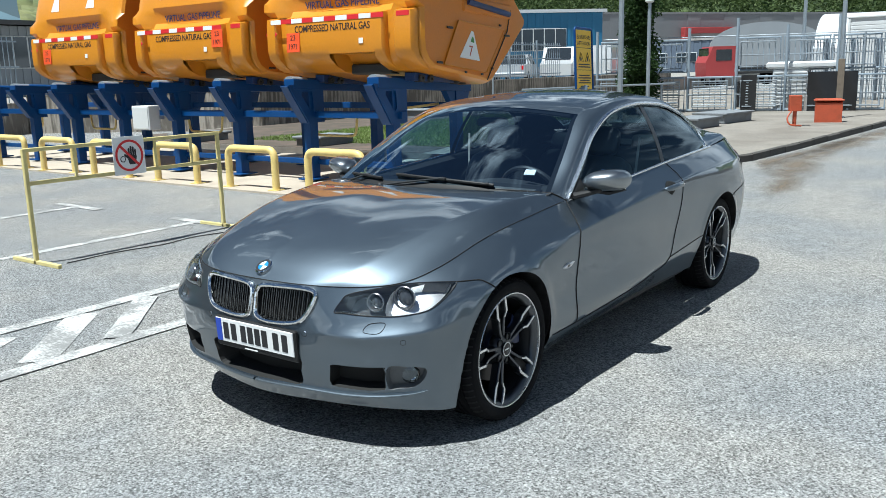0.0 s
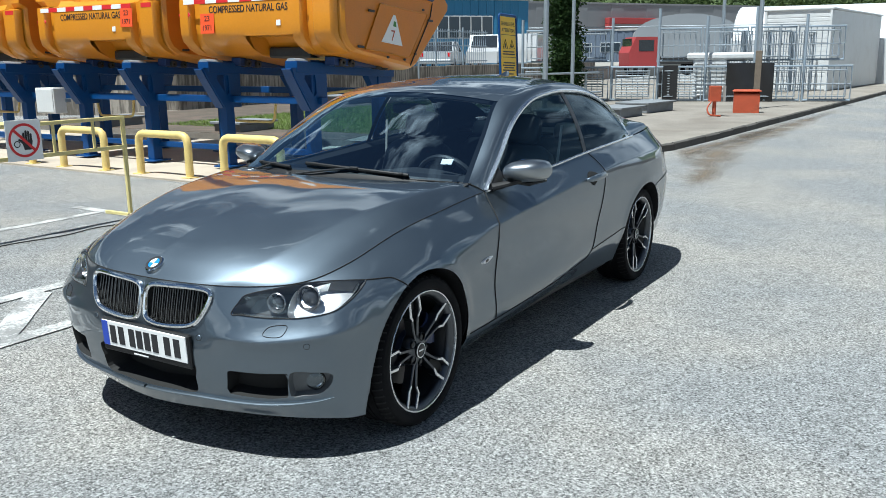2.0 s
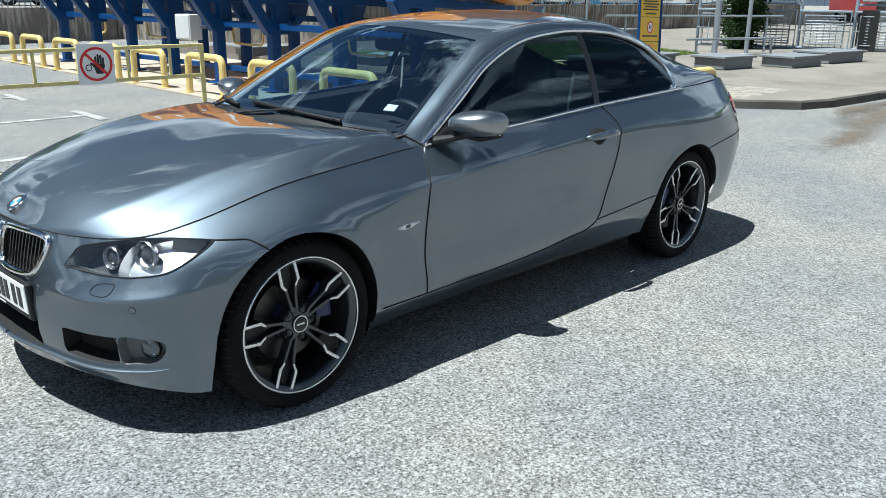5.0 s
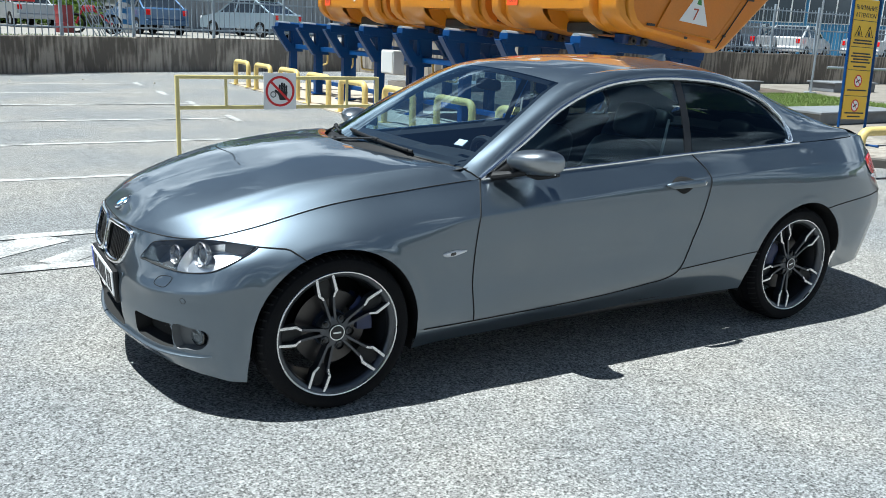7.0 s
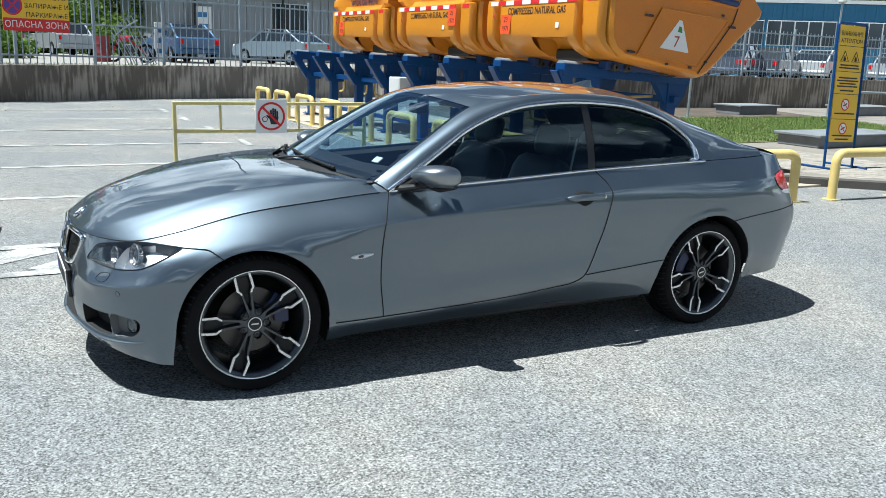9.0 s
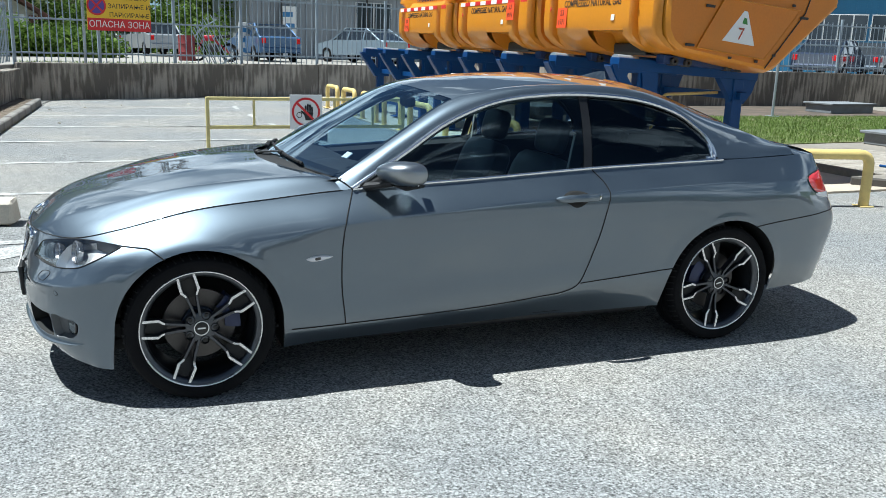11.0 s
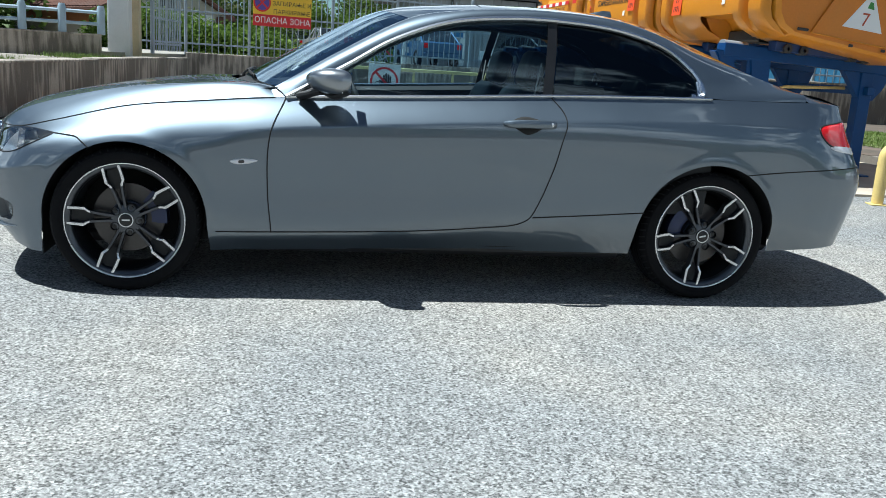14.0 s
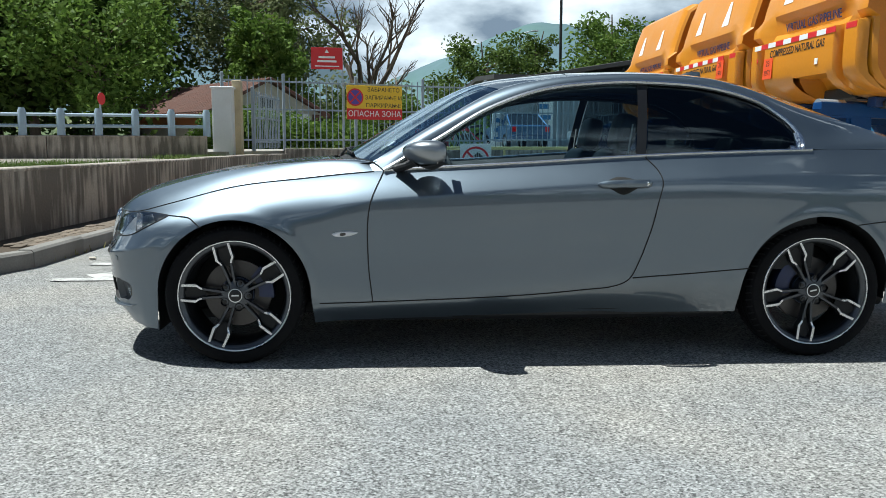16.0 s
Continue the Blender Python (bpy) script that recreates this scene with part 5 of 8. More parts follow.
# ---- wheels ----
def build_wheel():
    """Nineteen-inch wheel: axis along y, outer face towards -y."""
    turn = pose(0, 0, 0, 90, 0, 0)            # z axis of the profile to -y
    M = lathe(Mesh(), [(.2565, .106), (.250, .100), (.243, .090), (.236, .045), (.226, -.02), (.232, -.09), (.25, -.105), (.25, -.110), (.222, -.10), (.214, -.02), (.226, .05)], 72, turn, closed=True)
    w = part("wheel", M, BARREL, None, "dark gunmetal and machined alloy wheel", smooth=True)
    ty = [(.252, .100), (.262, .110), (.275, .117), (.292, .1185), (.306, .113), (.3155, .100), (.3205, .085)]
    gro = [.062, .054, .018, .010, -.010, -.018, -.054, -.062]
    tread = []
    for i in range(0, 8, 2):
        tread += [(.3225, gro[i]), (.316, gro[i] - .001), (.316, gro[i + 1] + .001), (.3225, gro[i + 1])]
    prof = ty + tread + [(r, -h) for r, h in reversed(ty)]
    part("tyre", lathe(Mesh(), prof, 120, turn), RUBBER, w, "low-profile black tyre", smooth=True, angle=30)
    M = Mesh()
    for k in range(60):
        a = radians(6 * k)
        for s in (1, -1):
            tube(M, [(math.cos(a) * .3120, -s * .106, math.sin(a) * .3120), (math.cos(a + .01) * .3190, -s * .092, math.sin(a + .01) * .3190), (math.cos(a + .03) * .3228, -s * .062, math.sin(a + .03) * .3228)], .0042, 4)
    tagged(part("tread_pattern", M, SEAM, w), kind="stuff")
    part("rim_lip", lathe(Mesh(), [(.2595, .106), (.2605, .1105), (.2585, .1125), (.2540, .1110), (.2525, .104)], 96, turn, closed=True), MACHINED, w, "bright machined rim edge", smooth=True)
    part("rim_step", lathe(Mesh(), [(.2525, .104), (.243, .100), (.236, .094), (.231, .086), (.229, .070)], 72, turn), GUNMETAL, w, smooth=True)
    part("hub", lathe(Mesh(), [(.001, .082), (.045, .082), (.066, .074), (.075, .056), (.072, .0), (.001, -.02)], 40, turn), GUNMETAL, w, smooth=True, angle=40)
    part("hub_cap", lathe(Mesh(), [(.033, .078), (.033, .088), (.029, .0905), (.001, .0905)], 32, turn), GLOSSBLACK, w, "round hub cap with pale ring", smooth=True)
    part("cap_ring", lathe(Mesh(), [(.0325, .0885), (.0325, .0920), (.0285, .0925), (.0280, .0885)], 32, turn), MACHINED, w)
    part("cap_bar", cbox(Mesh(), (0, -.0915, 0), (.034, .002, .007), .0005), MACHINED, w)
    for k in range(5):
        a0 = radians(104 + 72 * k)
        er, et = Vector((math.cos(a0), 0, math.sin(a0))), Vector((-math.sin(a0), 0, math.cos(a0)))

        def at(r, t, y):
            return er * r + et * t + Vector((0, -y, 0))
        for s in (1, -1):
            M = Mesh()
            path = [(.045, .0100, .0150, .078), (.085, .0135, .0140, .081), (.120, .0175, .0135, .085), (.148, .0215, .0135, .089), (.162, .0262, .0150, .092), (.177, .0355, .0165, .096), (.215, .0345, .0155, .099), (.250, .0325, .0155, .1010)]
            rows = []
            for r, t, wd, y in path:
                t *= s
                rows.append([at(r, t - wd / 2 * 1.0, y - .004), at(r, t - wd / 2 + .002, y), at(r, t + wd / 2 - .002, y), at(r, t + wd / 2, y - .004), at(r, t + wd * .42, y - .04), at(r, t - wd * .42, y - .04), at(r, t - wd / 2, y - .004)])
            sheet(M, rows)
            sp = part("spoke", M, GUNMETAL, w)
            M = Mesh()
            rows = []
            for (r, t, wd, y) in path[3:]:
                c, wv = t * s + s * (.0015 if r > .17 else 0), wd * (.34 if r < .16 else .80)
                rows.append([at(r, c - wv / 2, y - .001), at(r, c - wv / 2 + .001, y + .0012), at(r, c + wv / 2 - .001, y + .0012), at(r, c + wv / 2, y - .001)])
            rows[0] = [at(.152, s * .0225 + q * .004, .0912) for q in (-1, -.5, .5, 1)]
            sheet(M, rows)
            part("spoke_face", M, MACHINED, sp)
        M = sheet(Mesh(), [[at(.14, -.020, .062), at(.14, .020, .062)], [at(.17, -.03, .068), at(.17, .03, .068)], [at(.245, -.022, .078), at(.245, .022, .078)]])
        sheet(M, [[at(.215, -.006, .083), at(.215, .006, .083)], [at(.238, -.006, .085), at(.238, .006, .085)]])
        part("spoke_pocket", M, BLACK, w, recalc=False)
        ab = a0 + radians(36)
        m = Matrix.Translation((math.cos(ab) * .058, -.074, math.sin(ab) * .058)) @ turn
        part("wheel_bolt", lathe(Mesh(), [(.0195, .010), (.0175, .012), (.0155, .000), (.009, .000), (.008, .007), (.001, .007)], 16, m), GLOSSBLACK, w, smooth=True)
    part("brake_disc", lathe(Mesh(), [(.156, .012), (.156, -.012), (.075, -.012), (.075, .012)], 64, turn, closed=True), DISC, w, "bare metal brake disc", smooth=True, angle=30)
    part("disc_bell", lathe(Mesh(), [(.080, .012), (.078, .035), (.001, .036)], 40, turn), plain("blued_disc_bell", (.035, .050, .085), .4, .5), w, smooth=True, angle=30)
    M = Mesh()
    rows = []
    for a in np.linspace(-28, 28, 12):
        t = radians(a + 22)
        rows.append([Vector((math.cos(t) * r, -y, math.sin(t) * r)) for r, y in ((.105, .02), (.105, .05), (.135, .058), (.172, .05), (.176, .0), (.172, -.03), (.105, -.03))])
    sheet(M, rows)
    part("brake_caliper", M, CALIPER, w, "dark blue brake caliper", smooth=True, recalc=False)
    return w


w0 = build_wheel()
w0.parent = car
w0.matrix_basis = pose(-1.38, -.752, .322)
for x, y, rz, ry in ((1.378, -.758, 0, -13), (-1.38, .752, 180, 0), (1.378, .758, 180, 3)):
    wk = copy_thing(w0, pose(x, y, .322, 0, ry, rz))
    wk.parent = car
    if x > 0:
        for piece in wk.children:
            if piece.name.startswith("brake_caliper"):
                piece.matrix_basis = pose(0, 0, 0, 0, -125, 0)


# ---- ground, markings, kerbs, walls ----
solo("ground", sheet(Mesh(), [[(-2500, -2500, 0), (2500, -2500, 0)], [(-2500, 2500, 0), (2500, 2500, 0)]]), ASPHALT, "pale worn asphalt yard with visible stone grain", "ground", kind="structure")
rnd = random.Random(7)


PAINTED = []


def stripe(p, q, w, name="parking_line"):
    """One painted line on the asphalt from p to q."""
    p, q = Vector((*p, 0)), Vector((*q, 0))
    d = (q - p).normalized()
    s = Vector((-d.y, d.x, 0)) * w / 2
    n = max(2, int((q - p).length / .25))
    PAINTED.append(1)
    lift = .004 + .0007 * (len(PAINTED) % 9)
    rows = [[], []]
    for i in range(n + 1):
        c = p + (q - p) * i / n
        e = rnd.uniform(-.006, .006)
        rows[0].append(c + s + s.normalized() * e + Vector((0, 0, lift)))
        rows[1].append(c - s + s.normalized() * e + Vector((0, 0, lift)))
    return solo(name, sheet(Mesh(), rows), LINE, "worn white painted line on asphalt", "road marking", kind="structure", recalc=False)


for y in (4.85, 7.2, 9.6, 12.0, 14.4, 16.8):
    stripe((-3.15, y), (1.42, y), .11)
    stripe((1.36, y - .50), (1.42, y + .50), .12)
stripe((-3.2, 2.58), (1.6, 2.56), .13)
stripe((-3.2, 1.72), (1.6, 1.72), .13)
for x in (-1.62, -.35, .9):
    stripe((x - .02, 1.80), (x + .70, 2.50), .16)
stripe((-2.15, 1.80), (-1.42, 2.50), .20)
stripe((-2.95, 1.85), (-2.05, 2.48), .30)

# brown dirt washed along the road by the kerb
def dirt_material():
    m, t, bsdf = nodes_of("washed_dirt")
    n, link = t.nodes.new, t.links.new
    co, noi, fine = n("ShaderNodeTexCoord"), n("ShaderNodeTexNoise"), n("ShaderNodeTexNoise")
    noi.inputs["Scale"].default_value, noi.inputs["Detail"].default_value = 1.3, 8
    fine.inputs["Scale"].default_value, fine.inputs["Detail"].default_value = 60, 5
    link(co.outputs["Object"], noi.inputs["Vector"])
    link(co.outputs["Object"], fine.inputs["Vector"])
    add, rng = n("ShaderNodeMath"), n("ShaderNodeMapRange")
    add.operation = "MULTIPLY_ADD"
    add.inputs[1].default_value = .5
    link(fine.outputs["Fac"], add.inputs[0])
    link(noi.outputs["Fac"], add.inputs[2])
    rng.inputs["From Min"].default_value, rng.inputs["From Max"].default_value = .45, .80
    rng.inputs["To Max"].default_value = .75
    link(add.outputs[0], rng.inputs["Value"])
    bsdf.inputs["Base Color"].default_value = (.16, .125, .09, 1)
    bsdf.inputs["Roughness"].default_value = .95
    att, mul = n("ShaderNodeAttribute"), n("ShaderNodeMath")
    att.attribute_name = "cover"
    mul.operation = "MULTIPLY"
    link(rng.outputs["Result"], mul.inputs[0])
    link(att.outputs["Fac"], mul.inputs[1])
    link(mul.outputs[0], bsdf.inputs["Alpha"])
    return m


def dirt_streak(pts, width, label):
    """A thin film of dirt that thins out towards its sides and ends."""
    c = smooth_curve(np.array([(x, y, .003) for x, y in pts]), np.linspace(0, len(pts) - 1, 40))
    rows, cover = [], []
    for j in range(-3, 4):
        row = []
        for i, p in enumerate(c):
            w = width * (.35 + .65 * math.sin(math.pi * (i + 1) / 42)) * (1 + .5 * noise.noise(Vector((i * .45, width, 0))))
            row.append((p[0], p[1] - w * j / 3, .003))
            cover.append((1 - abs(j) / 3) * min(1, i / 6, (len(c) - 1 - i) / 6))
        rows.append(row)
    ob = solo("dirt_streak", sheet(Mesh(), rows), DIRT, label, "road dirt", kind="structure", recalc=False)
    layer = ob.data.attributes.new("cover", "FLOAT", "POINT")
    layer.data.foreach_set("value", cover)
    return ob


DIRT = dirt_material()
dirt_streak([(5.6, -.05), (7.2, .15), (9.3, .55), (12.4, .62), (16, .50), (22, .25)], .42, "brown dirt washed along the kerb")
dirt_streak([(8.4, .72), (9.6, 1.0), (12, .85), (16, .62)], .26, "brown dirt washed along the kerb")

# concrete pad under the gas rack
solo("concrete_pad", prism(Mesh(), [(3.22, 3.1), (7.6, 3.1), (7.6, 17.2), (3.62, 17.2)], -.05, .025), CONCRETE_PAD, "pale dusty concrete pad under the rack", "pavement", kind="structure")


def kerb_run(pts, w, h, length, name="kerb", material=KERB):
    """A row of single kerb stones along the points, their front foot on the line; the stones stand to its left."""
    root = tagged(new(name), "row of grey concrete kerb stones", "kerb", kind="structure")
    shared = {}
    for a, b in zip(pts, pts[1:]):
        a, b = Vector((*a, 0)), Vector((*b, 0))
        d = (b - a)
        n = max(1, round(d.length / length))
        step = d.length / n
        key = round(step, 2)
        if key not in shared:
            M = Mesh()
            prof = [(0, -.05), (.0, h - .02), (.02, h), (w, h), (w, -.05)]
            L0 = step - .008
            vs_ = [(x, y, z) for x in (.0, L0) for y, z in prof]
            M.add(vs_, [(0, 1, 2, 3, 4), (9, 8, 7, 6, 5)] + [(i, i + 1, i + 6, i + 5) for i in range(4)] + [(4, 0, 5, 9)])
            shared[key] = mesh_of("kerb_stone", M, material)
        ang = math.degrees(math.atan2(d.y, d.x))
        for i in range(n):
            o = new("kerb_stone", shared[key])
            o.parent = root
            p = a + d * i / n
            o.matrix_basis = pose(p.x, p.y, rnd.uniform(-.008, .004), rnd.uniform(-.6, .6), rnd.uniform(-.4, .4), ang + rnd.uniform(-.35, .35))
    return root


LEFTKERB = [(-2.93, 17.4), (-3.27, 9.5), (-3.60, 2.4), (-4.1, 1.0), (-7.5, -1.2)]
kerb_run([LEFTKERB[i] for i in (4, 3, 2, 1, 0)], .13, .15, .95, "kerb_left", KERB_OLD)
strip = [(-2.95, 17.5), (-3.35, 9.5), (-3.70, 2.4), (-4.2, 1.05), (-7.6, -1.1), (-8.6, .3), (-4.9, 2.0), (-4.50, 3.0), (-3.45, 18.3)]
base = solo("paved_strip", prism(Mesh(), strip, -.05, .105), SOIL, "narrow brown paver strip with soil along the wall", "pavement", kind="structure")
bm_ = mesh_of("brick", cbox(Mesh(), (0, 0, 0), (.196, .096, .05), .006), STRIPBRICK)
for i in range(0, 74):
    for j in range(4):
        y = 3.0 + i * .2 + (.1 if j % 2 else 0)
        xk = np.interp(y, [2.4, 9.5, 17.4], [-3.60, -3.27, -2.93])
        o = new("brick", bm_)
        o.parent = base
        o.matrix_basis = pose(xk - .19 - j * .104, y, .095 + rnd.uniform(-.006, .006), rnd.uniform(-1.5, 1.5), rnd.uniform(-1.5, 1.5), 92.5 + rnd.uniform(-1, 1))

# right-hand pavement with its kerb
EDGE = [(7.05, 3.50), (7.55, 3.02), (8.15, 2.52), (9.0, 1.50), (9.7, 1.30), (12, 1.13), (19, .72), (45, -.9)]
pav = solo("pavement", prism(Mesh(), [(x + .05, y + .06) for x, y in EDGE] + [(45, 30), (12.5, 17.0), (7.9, 17.0), (7.7, 3.6)], -.05, .12), PAVEYARD, "dusty concrete paver yard beside the road", "pavement", kind="structure")
# narrow stones in the shade-dark colour; the paving laps over their tops
kerb_run(EDGE, .055, .125, .9, "kerb_right", KERB_DARK)
pm_ = mesh_of("paver", cbox(Mesh(), (0, 0, 0), (.232, .112, .05), .007), PAVER)
laid = 0
for i in range(26):
    for j in range(44):
        x, y = 7.9 + i * .24, 2.3 + j * .12 + (.06 if i % 2 else 0)
        if laid < 300 and y > np.interp(x, [7.05, 8.15, 9.0, 9.7, 14], [3.7, 2.9, 1.9, 1.62, 1.4]) and x < 10.6 and y < 6.0 and not (8.2 < x < 9.0 and y > 5.9):
            o = new("paver", pm_)
            o.parent = pav
            o.matrix_basis = pose(x, y, .101 + rnd.uniform(-.004, .003), rnd.uniform(-.8, .8), rnd.uniform(-.8, .8), rnd.uniform(-.6, .6))
            laid += 1


def wall_run(name, pts, h, t, material, label, piece=2.6, cope=.0):
    """A cast wall in bays with open joints; the face stands on the line, the wall to its left."""
    for a, b in zip(pts, pts[1:]):
        a, b = Vector((*a, 0)), Vector((*b, 0))
        d = b - a
        n = max(1, round(d.length / piece))
        ang = math.degrees(math.atan2(d.y, d.x))
        root = tagged(new(name), label, "wall", kind="structure")
        for i in range(n):
            p = a + d * i / n
            M = cbox(Mesh(), (d.length / n / 2, t / 2, h / 2 - .1), (d.length / n - .012, t, h + .2), .012)
            o = part("wall_bay", M, material, root)
            o.matrix_basis = pose(p.x, p.y, rnd.uniform(-.012, .012), 0, 0, ang)
            cap = part("coping", cbox(Mesh(), (d.length / n / 2, t / 2, h + .01), (d.length / n - .004, t + .03, .04), .01), WALL_LIGHT, o)


wall_run("wall_left", [(-3.42, 18.9), (-4.44, 2.4), (-9.5, .4)][::-1], .76, .25, WALL_DARK, "weathered grey concrete retaining wall with black run-off stains")
wall_run("wall_back", [(-3.5, 19.05), (2.32, 21.45)], .90, .25, WALL_DARK, "dark stained concrete retaining wall")
wall_run("wall_back", [(2.32, 21.45), (9.5, 23.2)], .93, .25, WALL_LIGHT, "pale concrete retaining wall with dark vertical streaks")
wall_run("wall_back", [(9.5, 23.2), (13.0, 16.6)], 1.15, .25, WALL_DARK, "dark stained concrete retaining wall")
wall_run("wall_back", [(13.0, 16.6), (48, 17.6)], 1.15, .25, WALL_MID, "grey concrete retaining wall with dark vertical streaks")

BEDSOIL = surface("dark_rubble_soil", (.085, .068, .052), .95, vary=.4, scale=2.2, fine=28, bump=.6, stain=(.19, .13, .10), stain_amount=.5)
solo("soil_bed", prism(Mesh(), [(7.75, 6.6), (8.85, 6.85), (9.55, 12.65), (19.6, 12.7), (21, 16.9), (12.9, 16.5), (7.95, 16.9)], .10, .128), BEDSOIL, "dark soil and brick rubble behind the rack", "ground", kind="structure")
# higher ground behind the walls
UPPER = surface("dusty_upper_yard", (.29, .275, .25), .9, vary=.15, scale=.6, fine=12, bump=.2, stain=(.25, .24, .2), stain_amount=.5)
solo("upper_yard", prism(Mesh(), [(-3.6, 19.25), (2.25, 21.65), (9.6, 23.4), (13.1, 16.8), (48, 17.8), (300, 20), (300, 300), (-300, 300), (-300, 15.2), (-4.4, 15.2), (-3.7, 18.9)], -.3, .86), UPPER, "pale dusty yard behind the retaining wall", "ground", kind="structure")
TURF = surface("short_grass_soil", (.10, .125, .035), .95, vary=.3, scale=2.5, fine=40, bump=.6, stain=(.25, .2, .12), stain_amount=.55)
solo("upper_verge", prism(Mesh(), [(-4.55, 2.7), (-3.6, 18.9), (-4.4, 15.25), (-300, 15.25), (-300, 2.7)][::-1], -.3, .70), TURF, "thin grass and soil above the left wall", "ground", kind="structure")
solo("upper_footpath", prism(Mesh(), [(-5.4, 8.6), (-4.35, 8.9), (-4.0, 14.8), (-14, 13.2), (-14, 9.6)], .70, .715), PAVEYARD, "pale broken footpath above the wall", "pavement", kind="structure")


def blades(name, n, place, h0, h1, material, label, seed=3):
    """Many grass blades as one mesh."""
    r = random.Random(seed)
    M = Mesh()
    vs_, fs_ = [], []
    for _ in range(n):
        x, y, z = place(r)
        a, h, w = r.uniform(0, 6.283), r.uniform(h0, h1), r.uniform(.004, .009)
        lx, ly = math.cos(a) * h * r.uniform(.1, .6), math.sin(a) * h * r.uniform(.1, .6)
        o = len(vs_)
        vs_ += [(x - math.sin(a) * w, y + math.cos(a) * w, z), (x + math.sin(a) * w, y - math.cos(a) * w, z), (x + lx, y + ly, z + h)]
        fs_.append((o, o + 1, o + 2))
    M.add(vs_, fs_)
    return solo(name, M, material, label, "grass", kind="stuff", recalc=False)


GRASS = surface("fresh_grass", (.125, .190, .035), .7, vary=.35, scale=2, fine=20, bump=0)
DRYGRASS = surface("dry_grass", (.20, .19, .06), .8, vary=.3, scale=2, fine=20, bump=0)
LAWN = [(8.9, 6.9), (17.5, 7.6), (19.5, 12.6), (9.6, 12.6)]
solo("lawn_soil", prism(Mesh(), LAWN, .10, .135), TURF, "lawn patch of short green grass", "lawn", kind="structure")


def in_lawn(r):
    while True:
        x, y = r.uniform(8.9, 19.5), r.uniform(6.9, 12.6)
        if y > 6.9 + (x - 8.9) * .08 and y > (x - 17.5) * 2.5 + 7.6:
            return x, y, .13


blades("lawn", 42000, in_lawn, .025, .075, GRASS, "short green lawn grass")


def on_walls(r):
    k = r.random()
    if k < .35:
        t = r.random()
        return -3.5 + 5.8 * t + r.gauss(0, .05), 19.4 + 2.4 * t + abs(r.gauss(0, .2)), .86
    if k < .5:
        return r.gauss(-5.0, .4), r.gauss(14.3, .5), .71
    t = r.random()
    return -4.6 - abs(r.gauss(0, .9)), 3.0 + 6.2 * t, .70


blades("wall_top_grass", 11000, on_walls, .03, .13, GRASS, "uneven grass tufts along the wall tops", 5)


def at_kerb(r):
    y = 2.6 + 14.6 * r.random()
    return np.interp(y, [2.4, 9.5, 17.4], [-3.60, -3.27, -2.93]) + (abs(r.gauss(0, .02)) if r.random() < .5 else -.16 - abs(r.gauss(0, .03))), y, .0


blades("kerb_weeds", 260, at_kerb, .02, .07, DRYGRASS, "sparse dry weeds along the kerb", 9)

# pale stone block and loose litter on the asphalt
M = cbox(Mesh(), (0, 0, .11), (.40, .26, .20), .02)
M.v = [(x + rnd.uniform(-.012, .012), y + rnd.uniform(-.012, .012), max(z, .0) * (1 + rnd.uniform(-.04, .04))) for x, y, z in M.v]
solo("stone_block", M, STONE, "rough pale stone block lying on the asphalt", "stone", m=pose(-2.62, 3.36, 0, 0, 0, -8))
for k in range(9):
    M = cbox(Mesh(), (0, 0, .012), (.05, .035, .03), .008)
    M.v = [(x + rnd.uniform(-.008, .008), y + rnd.uniform(-.008, .008), z) for x, y, z in M.v]
    x, y = ((-3.3, 2.9), (-3.1, 3.9), (-2.7, 15.9), (-2.0, 16.6), (-1.2, 17.4), (.4, 18.0), (1.8, 17.0), (-2.4, 12.7), (-3.0, 6.1))[k]
    solo("stone_chip", M, STONE, "small stone chip on the asphalt", "stone", group="loose chips", m=pose(x, y, 0, 0, 0, rnd.uniform(0, 180)))
# black cable lying from the barrier's foot
solo("cable", tube(Mesh(), smooth_curve(np.array([(-.60, 4.10, .012), (-.1, 4.13, .012), (.35, 4.05, .012), (.75, 4.10, .012), (1.25, 3.98, .012), (2.4, 3.75, .012)]), np.linspace(0, 5, 60)), .0055, 6), BLACK, "thin black cable lying on the asphalt", "cable", smooth=True)


# ---- yellow hoops, barrier, notice ----
def hoop(w, h=.60, r=.052):
    pts = bent([(0, 0, .0), (0, 0, h - r), (w, 0, h - r), (w, 0, .0)], .13, 7)
    root = thing("crash_hoop", "pale yellow tubular steel crash hoop standing on concrete", "bollard", group="crash hoops")
    part("rail", tube(Mesh(), pts, r, 14), YELLOWPAINT, root, smooth=True, angle=50)
    for x in (0, w):
        part("foot_plate", cbox(Mesh(), (x, 0, .006), (.16, .16, .012), .002), YELLOWPAINT, root)
    return root


h0 = hoop(.95)
h0.matrix_world = pose(3.50, 4.28, .025, 0, 0, 90)
for y in (5.86, 7.55, 9.27, 10.85, 12.45, 14.1, 15.65):
    copy_thing(h0, pose(3.50 + (y - 5.9) * .012, y, .025, 0, 0, 90 + rnd.uniform(-1, 1)))
h1 = hoop(1.08, .62, .055)
h1.matrix_world = pose(4.92, 2.58, 0, 0, 0, -14)
copy_thing(h1, pose(6.62, 2.28, 0, 0, 0, -3))

